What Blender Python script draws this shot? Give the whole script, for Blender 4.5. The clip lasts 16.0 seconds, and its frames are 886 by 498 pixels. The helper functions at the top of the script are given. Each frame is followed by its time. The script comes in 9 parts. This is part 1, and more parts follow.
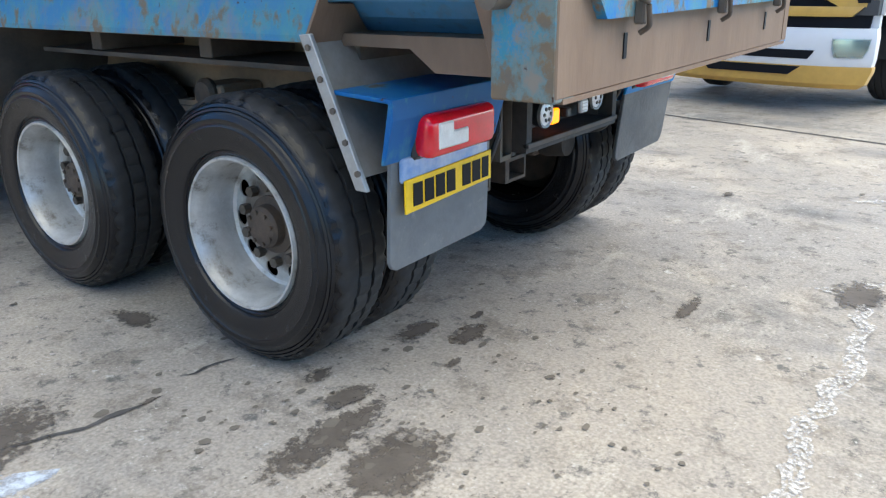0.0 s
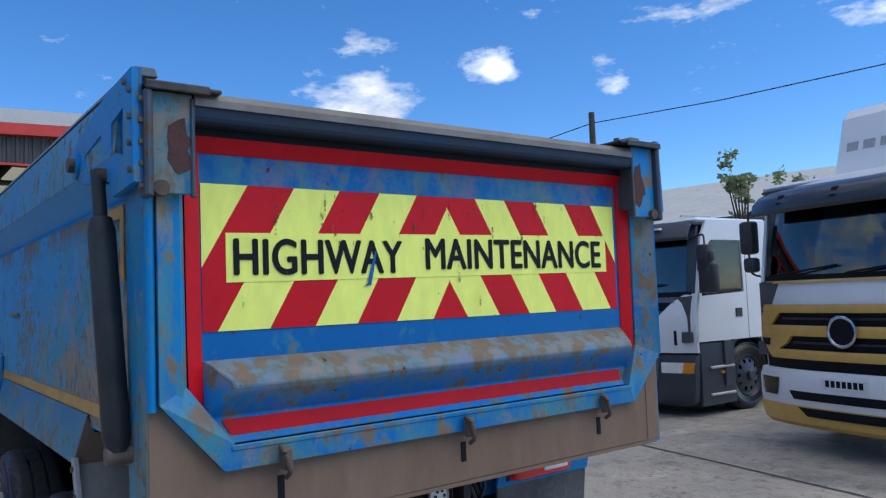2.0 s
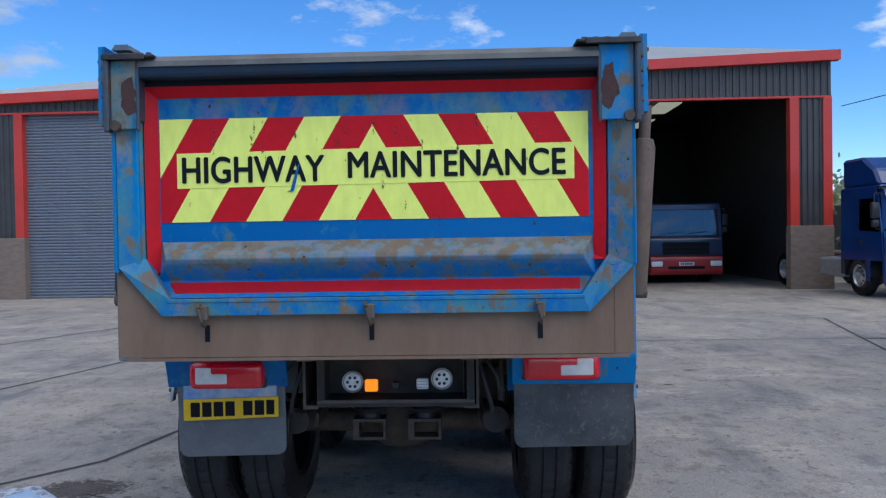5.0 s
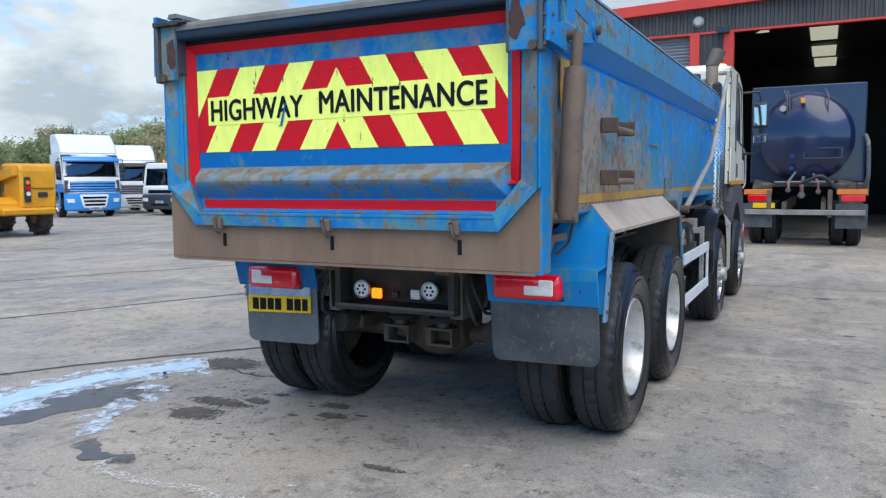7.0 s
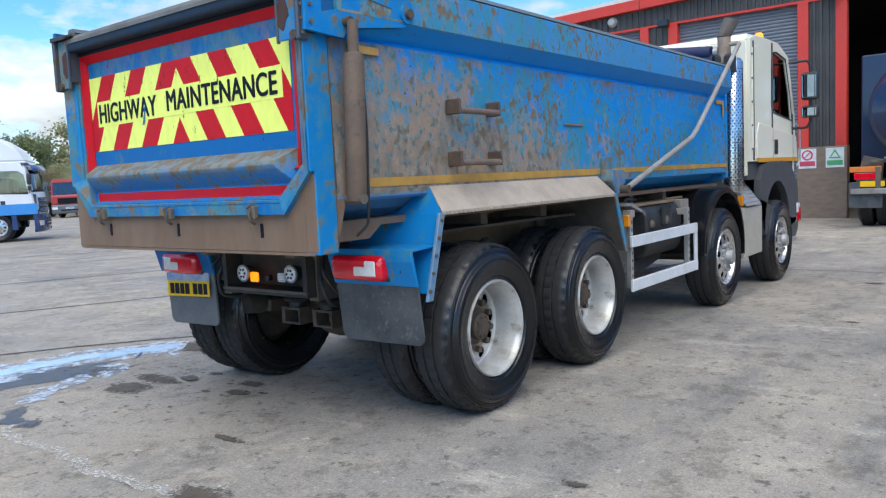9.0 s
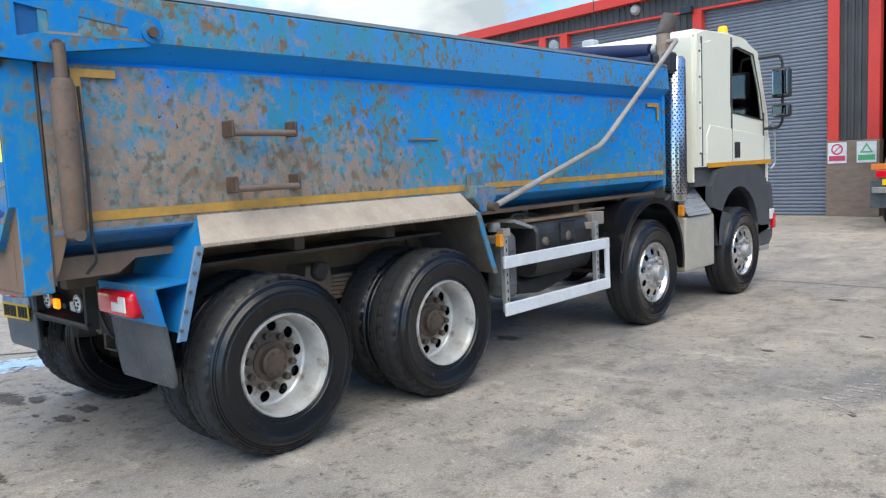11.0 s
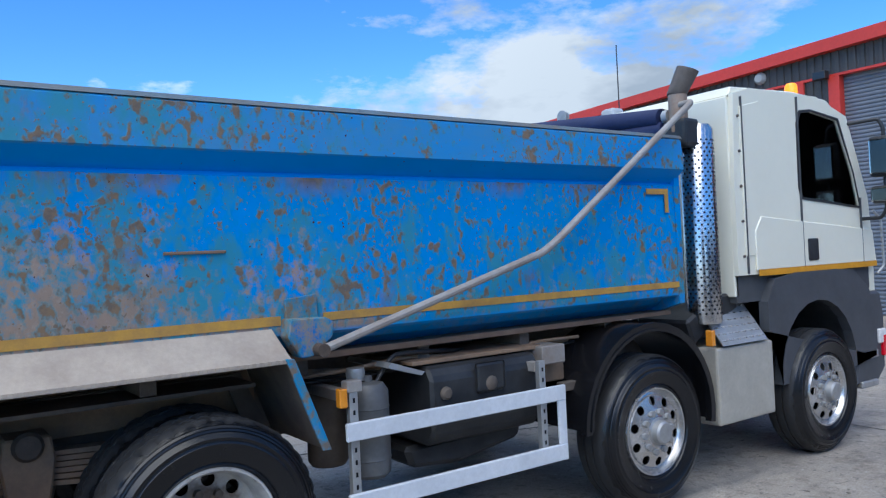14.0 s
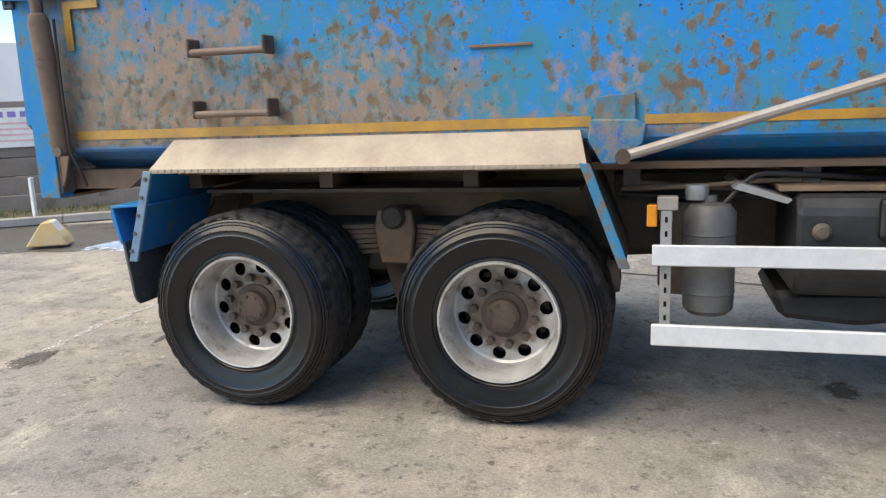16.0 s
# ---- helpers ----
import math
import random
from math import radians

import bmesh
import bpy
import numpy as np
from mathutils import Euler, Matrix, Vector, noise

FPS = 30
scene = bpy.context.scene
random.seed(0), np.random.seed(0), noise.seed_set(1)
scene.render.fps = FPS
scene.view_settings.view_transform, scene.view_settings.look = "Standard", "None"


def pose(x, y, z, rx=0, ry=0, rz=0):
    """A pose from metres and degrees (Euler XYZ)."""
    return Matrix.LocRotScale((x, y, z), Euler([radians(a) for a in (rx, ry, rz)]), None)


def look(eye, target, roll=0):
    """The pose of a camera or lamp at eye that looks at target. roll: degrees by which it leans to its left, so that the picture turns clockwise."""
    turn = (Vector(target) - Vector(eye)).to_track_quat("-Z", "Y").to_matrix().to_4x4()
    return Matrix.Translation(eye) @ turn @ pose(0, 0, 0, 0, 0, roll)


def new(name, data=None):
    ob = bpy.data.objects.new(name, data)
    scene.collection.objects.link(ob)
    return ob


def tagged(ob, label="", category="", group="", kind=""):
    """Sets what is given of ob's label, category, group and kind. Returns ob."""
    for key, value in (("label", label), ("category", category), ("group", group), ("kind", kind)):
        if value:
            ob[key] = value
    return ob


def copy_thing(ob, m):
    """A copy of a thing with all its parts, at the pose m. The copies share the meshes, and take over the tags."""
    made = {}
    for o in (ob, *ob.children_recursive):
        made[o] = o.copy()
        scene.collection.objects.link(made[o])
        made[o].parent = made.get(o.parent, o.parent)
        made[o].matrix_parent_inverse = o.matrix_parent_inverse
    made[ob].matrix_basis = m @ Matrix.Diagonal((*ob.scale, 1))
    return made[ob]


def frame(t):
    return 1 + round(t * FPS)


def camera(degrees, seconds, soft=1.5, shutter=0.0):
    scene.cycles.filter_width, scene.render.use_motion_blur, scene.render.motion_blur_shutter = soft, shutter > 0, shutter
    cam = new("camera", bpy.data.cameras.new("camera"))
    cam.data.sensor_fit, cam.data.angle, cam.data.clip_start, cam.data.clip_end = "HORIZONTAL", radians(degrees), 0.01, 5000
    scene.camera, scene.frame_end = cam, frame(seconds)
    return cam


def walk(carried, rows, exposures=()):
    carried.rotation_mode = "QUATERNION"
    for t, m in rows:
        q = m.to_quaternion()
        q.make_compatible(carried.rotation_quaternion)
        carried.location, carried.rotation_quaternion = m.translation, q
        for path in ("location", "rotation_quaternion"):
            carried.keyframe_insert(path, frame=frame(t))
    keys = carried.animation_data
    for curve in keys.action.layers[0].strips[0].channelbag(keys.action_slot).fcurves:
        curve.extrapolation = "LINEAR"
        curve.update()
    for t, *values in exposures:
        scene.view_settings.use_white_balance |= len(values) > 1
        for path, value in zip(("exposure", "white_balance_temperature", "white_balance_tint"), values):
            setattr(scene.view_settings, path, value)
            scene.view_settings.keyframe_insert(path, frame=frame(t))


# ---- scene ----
cam = camera(60.0, 16.0, 1.25)
PATH = [
    (0, (-0.968, 3.049, 1.408), (0.157, 1.535, 0.744), -0.8),
    (0.5, (-1.349, 2.704, 1.516), (-0.048, 1.239, 1.114), -0.6),
    (1, (-1.668, 2.414, 1.655), (-0.269, 1.0, 1.452), -2.0),
    (1.5, (-1.992, 2.139, 1.752), (-0.487, 0.822, 1.788), -2.8),
    (2, (-2.365, 1.905, 1.808), (-0.77, 0.705, 1.933), -2.2),
    (2.5, (-2.598, 1.562, 1.773), (-0.885, 0.536, 1.877), -1.6),
    (3, (-2.832, 1.183, 1.771), (-0.991, 0.407, 1.849), -1.2),
    (3.5, (-3.054, 0.8, 1.753), (-1.127, 0.267, 1.785), -0.7),
    (4, (-3.2, 0.461, 1.702), (-1.228, 0.129, 1.689), -0.7),
    (4.2, (-3.269, 0.333, 1.688), (-1.287, 0.064, 1.669), -0.8),
    (6.3, (-3.586, -1.738, 1.579), (-1.694, -1.099, 1.474), -0.2),
    (6.5, (-3.561, -1.904, 1.572), (-1.691, -1.206, 1.444), -0.1),
    (7, (-3.461, -2.323, 1.549), (-1.677, -1.438, 1.37), -0.5),
    (7.5, (-3.319, -2.746, 1.52), (-1.625, -1.702, 1.317), -1.1),
    (8, (-3.099, -3.158, 1.501), (-1.469, -2.016, 1.305), -1.8),
    (8.5, (-2.869, -3.579, 1.472), (-1.281, -2.375, 1.3), -2.3),
    (9, (-2.612, -3.952, 1.445), (-1.044, -2.725, 1.261), -2.7),
    (9.2, (-2.499, -4.093, 1.447), (-0.941, -2.851, 1.271), -2.8),
    (11.3, (-1.002, -5.006, 1.604), (0.444, -3.641, 1.391), -2.7),
    (11.5, (-0.838, -5.015, 1.602), (0.62, -3.664, 1.387), -2.7),
    (12, (-0.369, -4.944, 1.636), (1.154, -3.664, 1.432), -3.1),
    (12.5, (0.137, -4.891, 1.662), (1.696, -3.647, 1.51), -2.4),
    (13, (0.628, -4.796, 1.69), (2.179, -3.536, 1.611), -2.1),
    (13.5, (1.107, -4.788, 1.714), (2.573, -3.428, 1.703), -2.8),
    (14, (1.556, -4.821, 1.722), (2.705, -3.185, 1.745), -2.7),
    (14.5, (2.006, -4.852, 1.713), (2.584, -2.937, 1.714), -2.8),
    (15, (2.507, -4.903, 1.695), (2.472, -2.904, 1.633), -2.8),
    (15.5, (2.92, -4.852, 1.619), (2.511, -2.905, 1.418), -2.6),
    (16, (3.393, -4.772, 1.551), (2.871, -2.878, 1.175), -2.1),
]
TONE = [(0, 2.25, 7200, 4), (0.5, 2.3, 7300, 4), (1.5, 1.75, 7300, 8), (2.2, 0.85, 6100, 9), (4.2, 0.86, 6100, 9), (6.3, 1.38, 6200, 6), (7.0, 1.55, 6650, 5), (9.2, 1.58, 6800, 5), (11.3, 1.83, 7200, 5), (12.5, 1.93, 7300, 4), (13.5, 1.58, 6300, 6), (14.5, 1.22, 5900, 7), (15.0, 1.40, 6300, 7), (15.6, 1.78, 7700, 7), (16, 1.95, 8400, 8)]
walk(cam, [(t, look(eye, target, roll)) for t, eye, target, roll in PATH], TONE)

# ---- sky, sun and exposure ----
SUN_ELEV, SUN_AZ = 52.0, 222.0     # degrees; azimuth of the sun counted from +x towards +y
world = bpy.data.worlds.new("world")
scene.world = world
world.use_nodes = True
wt = world.node_tree
wt.nodes.clear()


def wnode(kind, **kw):
    n = wt.nodes.new(kind)
    for k, v in kw.items():
        n.inputs[k].default_value = v
    return n


w_out = wnode("ShaderNodeOutputWorld")
w_bg = wnode("ShaderNodeBackground", Strength=0.15)
w_sky = wnode("ShaderNodeTexSky")
w_sky.sky_type = "NISHITA"
w_sky.sun_disc = False
w_sky.sun_elevation = radians(SUN_ELEV)
w_sky.sun_rotation = radians(90 - SUN_AZ)
w_sky.air_density, w_sky.dust_density, w_sky.ozone_density = 0.75, 0.1, 4.0
w_tc = wnode("ShaderNodeTexCoord")
w_map = wnode("ShaderNodeMapping")
w_map.inputs["Scale"].default_value = (1.0, 1.0, 2.4)
w_map.inputs["Location"].default_value = (0.35, 0.1, 0.0)
w_n1 = wnode("ShaderNodeTexNoise", Scale=3.4, Detail=10.0, Roughness=0.6)
w_ramp = wnode("ShaderNodeValToRGB")
w_ramp.color_ramp.elements[0].position = 0.765
w_ramp.color_ramp.elements[1].position = 0.945
w_mix = wnode("ShaderNodeMixRGB")
w_hsv = wnode("ShaderNodeHueSaturation", Hue=0.503, Saturation=1.24, Value=0.65)
wt.links.new(w_tc.outputs["Generated"], w_map.inputs["Vector"])
wt.links.new(w_map.outputs["Vector"], w_n1.inputs["Vector"])
# more cloud over the far side of the yard, and near the horizon
w_dot = wnode("ShaderNodeVectorMath")
w_dot.operation = "DOT_PRODUCT"
w_dot.inputs[1].default_value = (0.788, 0.616, 0.0)
w_pow = wnode("ShaderNodeMath")
w_pow.operation = "POWER"
w_pow.use_clamp = True
w_pow.inputs[1].default_value = 9.0
w_mad = wnode("ShaderNodeMath")
w_mad.operation = "MULTIPLY_ADD"
w_mad.inputs[1].default_value = 0.228
w_max = wnode("ShaderNodeMath")
w_max.operation = "MAXIMUM"
w_max.inputs[1].default_value = 0.0
# extra cloud overhead, out of view, added to whiten the light
w_up = wnode("ShaderNodeVectorMath")
w_up.operation = "DOT_PRODUCT"
w_up.inputs[1].default_value = (0.0, 0.0, 0.40)
w_add = wnode("ShaderNodeMath")
wt.links.new(w_tc.outputs["Generated"], w_dot.inputs[0])
# clouds from grey undersides to white tops
w_n3 = wnode("ShaderNodeTexNoise", Scale=6.5, Detail=5.0, Roughness=0.55)
w_tones = []
for dark, light in (((2.9, 3.05, 3.3, 1), (4.3, 4.4, 4.6, 1)), ((0.98, 1.17, 1.42, 1), (1.62, 1.80, 2.02, 1))):
    w_grey = wnode("ShaderNodeValToRGB")
    w_grey.color_ramp.elements[0].position, w_grey.color_ramp.elements[1].position = 0.38, 0.60
    w_grey.color_ramp.elements[0].color, w_grey.color_ramp.elements[1].color = dark, light
    wt.links.new(w_n3.outputs["Fac"], w_grey.inputs["Fac"])
    w_tones.append(w_grey.outputs["Color"])
w_side = wnode("ShaderNodeMath")
w_side.operation = "POWER"
w_side.use_clamp = True
w_side.inputs[1].default_value = 2.5
w_both = wnode("ShaderNodeMixRGB")
wt.links.new(w_map.outputs["Vector"], w_n3.inputs["Vector"])
wt.links.new(w_max.outputs[0], w_side.inputs[0])
wt.links.new(w_side.outputs[0], w_both.inputs["Fac"])
wt.links.new(w_tones[0], w_both.inputs["Color1"])
wt.links.new(w_tones[1], w_both.inputs["Color2"])
wt.links.new(w_both.outputs["Color"], w_mix.inputs["Color2"])
# ragged cloud edges
w_n2 = wnode("ShaderNodeTexNoise", Scale=17.0, Detail=6.0, Roughness=0.6)
w_rag = wnode("ShaderNodeMath")
w_rag.operation = "MULTIPLY_ADD"
w_rag.inputs[1].default_value = 0.46
w_off = wnode("ShaderNodeMath")
w_off.operation = "SUBTRACT"
w_off.inputs[1].default_value = 0.23
wt.links.new(w_map.outputs["Vector"], w_n2.inputs["Vector"])
wt.links.new(w_n2.outputs["Fac"], w_rag.inputs[0])
wt.links.new(w_n1.outputs["Fac"], w_off.inputs[0])
wt.links.new(w_off.outputs[0], w_rag.inputs[2])
wt.links.new(w_rag.outputs[0], w_add.inputs[0])
wt.links.new(w_tc.outputs["Generated"], w_up.inputs[0])
wt.links.new(w_dot.outputs["Value"], w_max.inputs[0])
wt.links.new(w_max.outputs[0], w_pow.inputs[0])
wt.links.new(w_pow.outputs[0], w_mad.inputs[0])
wt.links.new(w_up.outputs["Value"], w_mad.inputs[2])
# single cumulus clouds: azimuth, elevation, tightness, density; the last, unseen, is added to brighten the truck's left
w_sum = w_mad.outputs[0]
for az, el, tight, dense in ((-31.0, 15.2, 190.0, 0.225), (-41.8, 16.6, 3200.0, 0.25), (-50.0, 15.0, 2600.0, 0.25), (-66.0, 14.0, 700.0, 0.12), (48.5, 12.5, 420.0, 0.22), (40.5, 11.0, 1500.0, 0.25), (60.0, 6.0, 160.0, 0.12), (113.0, 11.5, 900.0, 0.2), (125.0, 50.0, 14.0, 0.30)):
    w_d = wnode("ShaderNodeVectorMath")
    w_d.operation = "DOT_PRODUCT"
    w_d.inputs[1].default_value = (math.cos(radians(el)) * math.cos(radians(az)), math.cos(radians(el)) * math.sin(radians(az)), math.sin(radians(el)))
    w_m = wnode("ShaderNodeMath")
    w_m.operation = "MAXIMUM"
    w_m.inputs[1].default_value = 0.0
    w_p = wnode("ShaderNodeMath")
    w_p.operation = "POWER"
    w_p.inputs[1].default_value = tight
    w_k = wnode("ShaderNodeMath")
    w_k.operation = "MULTIPLY_ADD"
    w_k.inputs[1].default_value = dense
    wt.links.new(w_tc.outputs["Generated"], w_d.inputs[0])
    wt.links.new(w_d.outputs["Value"], w_m.inputs[0])
    wt.links.new(w_m.outputs[0], w_p.inputs[0])
    wt.links.new(w_p.outputs[0], w_k.inputs[0])
    wt.links.new(w_sum, w_k.inputs[2])
    w_sum = w_k.outputs[0]
w_bank = wnode("ShaderNodeVectorMath")
w_bank.operation = "DOT_PRODUCT"
w_bank.inputs[1].default_value = (0.47, 0.883, 0.0)
w_bmax = wnode("ShaderNodeMath")
w_bmax.operation = "MAXIMUM"
w_bmax.inputs[1].default_value = 0.0
w_bpow = wnode("ShaderNodeMath")
w_bpow.operation = "POWER"
w_bpow.inputs[1].default_value = 6.0
w_sep = wnode("ShaderNodeSeparateXYZ")
w_low = wnode("ShaderNodeMapRange")
w_low.inputs["From Min"].default_value, w_low.inputs["From Max"].default_value = 0.14, 0.29
w_low.inputs["To Min"].default_value, w_low.inputs["To Max"].default_value = 0.24, 0.0
w_bk = wnode("ShaderNodeMath")
w_bk.operation = "MULTIPLY_ADD"
wt.links.new(w_tc.outputs["Generated"], w_bank.inputs[0])
wt.links.new(w_bank.outputs["Value"], w_bmax.inputs[0])
wt.links.new(w_bmax.outputs[0], w_bpow.inputs[0])
wt.links.new(w_tc.outputs["Generated"], w_sep.inputs[0])
wt.links.new(w_sep.outputs["Z"], w_low.inputs["Value"])
wt.links.new(w_bpow.outputs[0], w_bk.inputs[0])
wt.links.new(w_low.outputs["Result"], w_bk.inputs[1])
wt.links.new(w_sum, w_bk.inputs[2])
wt.links.new(w_bk.outputs[0], w_add.inputs[1])
wt.links.new(w_add.outputs[0], w_ramp.inputs["Fac"])
wt.links.new(w_sky.outputs["Color"], w_hsv.inputs["Color"])
wt.links.new(w_hsv.outputs["Color"], w_mix.inputs["Color1"])
wt.links.new(w_ramp.outputs["Color"], w_mix.inputs["Fac"])
wt.links.new(w_mix.outputs["Color"], w_bg.inputs["Color"])
wt.links.new(w_bg.outputs["Background"], w_out.inputs["Surface"])

sun = new("sun", bpy.data.lights.new("sun", "SUN"))
sun.data.energy, sun.data.angle, sun.data.color = 0.98, radians(60), (1.0, 0.94, 0.86)
sun_dir = Vector((math.cos(radians(SUN_ELEV)) * math.cos(radians(SUN_AZ)), math.cos(radians(SUN_ELEV)) * math.sin(radians(SUN_AZ)), math.sin(radians(SUN_ELEV))))
sun.matrix_world = look(sun_dir * 40, (0, 0, 0))


# ---- materials ----
def mat(name, col, rough=0.5, metal=0.0, col2=None, scale=6.0, bump=0.0, bump_scale=40.0, spots=None, spot_scale=3.0, spot_at=0.6, spot_soft=0.05,
        stretch=(1, 1, 1), coat=0.0, rough2=None, emit=None, vary=0.0, spec=0.5, grain=0.14):
    """A procedural surface: two tones mixed by noise, spots of a third, fine relief, and a shade of its own for each object."""
    m = bpy.data.materials.new(name)
    m.use_nodes = True
    nt = m.node_tree
    b = nt.nodes["Principled BSDF"]
    b.inputs["Roughness"].default_value, b.inputs["Metallic"].default_value = rough, metal
    b.inputs["Coat Weight"].default_value = coat
    b.inputs["Specular IOR Level"].default_value = spec
    if emit:
        b.inputs["Emission Color"].default_value = (*emit[0], 1)
        b.inputs["Emission Strength"].default_value = emit[1]
    tc = nt.nodes.new("ShaderNodeTexCoord")
    mp = nt.nodes.new("ShaderNodeMapping")
    mp.inputs["Scale"].default_value = stretch
    nt.links.new(tc.outputs["Object"], mp.inputs["Vector"])

    def noise_tex(sc, detail=6.0, rg=0.6):
        n = nt.nodes.new("ShaderNodeTexNoise")
        n.inputs["Scale"].default_value, n.inputs["Detail"].default_value, n.inputs["Roughness"].default_value = sc, detail, rg
        nt.links.new(mp.outputs["Vector"], n.inputs["Vector"])
        return n

    def mixed(fac, c1, c2):
        x = nt.nodes.new("ShaderNodeMixRGB")
        nt.links.new(fac, x.inputs["Fac"])
        for sock, c in (("Color1", c1), ("Color2", c2)):
            if isinstance(c, tuple):
                x.inputs[sock].default_value = (*c, 1)
            else:
                nt.links.new(c, x.inputs[sock])
        return x.outputs["Color"]

    c2 = col2 or tuple(v * 0.8 for v in col)
    n1 = noise_tex(scale)
    r1 = nt.nodes.new("ShaderNodeValToRGB")
    r1.color_ramp.elements[0].position, r1.color_ramp.elements[1].position = 0.35, 0.68
    nt.links.new(n1.outputs["Fac"], r1.inputs["Fac"])
    colour = mixed(r1.outputs["Color"], col, c2)
    fine = noise_tex(scale * 9, 3.0)
    fr = nt.nodes.new("ShaderNodeMapRange")
    fr.inputs["To Min"].default_value, fr.inputs["To Max"].default_value = 1 - grain, 1 + grain
    nt.links.new(fine.outputs["Fac"], fr.inputs["Value"])
    mu = nt.nodes.new("ShaderNodeMixRGB")
    mu.blend_type = "MULTIPLY"
    mu.inputs["Fac"].default_value = 1.0
    nt.links.new(colour, mu.inputs["Color1"])
    nt.links.new(fr.outputs["Result"], mu.inputs["Color2"])
    colour = mu.outputs["Color"]
    if spots:
        n2 = noise_tex(spot_scale, 8.0, 0.68)
        r2 = nt.nodes.new("ShaderNodeValToRGB")
        r2.color_ramp.elements[0].position, r2.color_ramp.elements[1].position = spot_at, min(1.0, spot_at + spot_soft)
        nt.links.new(n2.outputs["Fac"], r2.inputs["Fac"])
        colour = mixed(r2.outputs["Color"], colour, spots)
        rr = nt.nodes.new("ShaderNodeMapRange")
        rr.inputs["To Min"].default_value, rr.inputs["To Max"].default_value = rough, rough2 if rough2 is not None else 0.85
        nt.links.new(r2.outputs["Color"], rr.inputs["Value"])
        nt.links.new(rr.outputs["Result"], b.inputs["Roughness"])
    if vary:
        oi = nt.nodes.new("ShaderNodeObjectInfo")
        vr = nt.nodes.new("ShaderNodeMapRange")
        vr.inputs["To Min"].default_value, vr.inputs["To Max"].default_value = 1 - vary, 1 + vary
        nt.links.new(oi.outputs["Random"], vr.inputs["Value"])
        vm = nt.nodes.new("ShaderNodeMixRGB")
        vm.blend_type = "MULTIPLY"
        vm.inputs["Fac"].default_value = 1.0
        nt.links.new(colour, vm.inputs["Color1"])
        nt.links.new(vr.outputs["Result"], vm.inputs["Color2"])
        colour = vm.outputs["Color"]
    nt.links.new(colour, b.inputs["Base Color"])
    if bump:
        n3 = noise_tex(bump_scale, 5.0)
        bp = nt.nodes.new("ShaderNodeBump")
        bp.inputs["Strength"].default_value, bp.inputs["Distance"].default_value = bump, 0.01
        nt.links.new(n3.outputs["Fac"], bp.inputs["Height"])
        nt.links.new(bp.outputs["Normal"], b.inputs["Normal"])
    return m


def stain(name, col, col2, rough=0.7, cover=0.5, scale=9.0, round_=True):
    """A stain that breaks up in noise and thins out towards its rim."""
    m = mat(name, col, rough, 0, col2, 7.0, 0.2, 60)
    nt = m.node_tree
    tc = nt.nodes.new("ShaderNodeTexCoord")
    n = nt.nodes.new("ShaderNodeTexNoise")
    n.inputs["Scale"].default_value, n.inputs["Detail"].default_value, n.inputs["Roughness"].default_value = scale, 9.0, 0.72
    nt.links.new(tc.outputs["Object"], n.inputs["Vector"])
    val = n.outputs["Fac"]
    if round_:
        d = nt.nodes.new("ShaderNodeVectorMath")
        d.operation = "DISTANCE"
        d.inputs[1].default_value = (0.5, 0.5, 0.0)
        fl = nt.nodes.new("ShaderNodeVectorMath")
        fl.operation = "MULTIPLY"
        fl.inputs[1].default_value = (1, 1, 0)
        nt.links.new(tc.outputs["Generated"], fl.inputs[0])
        nt.links.new(fl.outputs["Vector"], d.inputs[0])
        sb = nt.nodes.new("ShaderNodeMath")
        sb.operation = "MULTIPLY_ADD"
        sb.inputs[1].default_value, sb.inputs[2].default_value = -0.75, 0.25
        nt.links.new(d.outputs["Value"], sb.inputs[0])
        ad = nt.nodes.new("ShaderNodeMath")
        nt.links.new(val, ad.inputs[0])
        nt.links.new(sb.outputs[0], ad.inputs[1])
        val = ad.outputs[0]
    r = nt.nodes.new("ShaderNodeMapRange")
    r.inputs["From Min"].default_value, r.inputs["From Max"].default_value = 0.95 - cover, 1.13 - cover
    nt.links.new(val, r.inputs["Value"])
    nt.links.new(r.outputs["Result"], nt.nodes["Principled BSDF"].inputs["Alpha"])
    return m


def leaf_mat(name, c1, c2):
    """Leaves that let some light through."""
    m = mat(name, c1, 0.7, 0, c2, 3.0, vary=0.25)
    nt = m.node_tree
    b = nt.nodes["Principled BSDF"]
    out = nt.nodes["Material Output"]
    tr = nt.nodes.new("ShaderNodeBsdfTranslucent")
    mx = nt.nodes.new("ShaderNodeMixShader")
    mx.inputs["Fac"].default_value = 0.45
    nt.links.new(b.inputs["Base Color"].links[0].from_socket, tr.inputs["Color"])
    nt.links.new(b.outputs[0], mx.inputs[1])
    nt.links.new(tr.outputs[0], mx.inputs[2])
    nt.links.new(mx.outputs[0], out.inputs["Surface"])
    return m


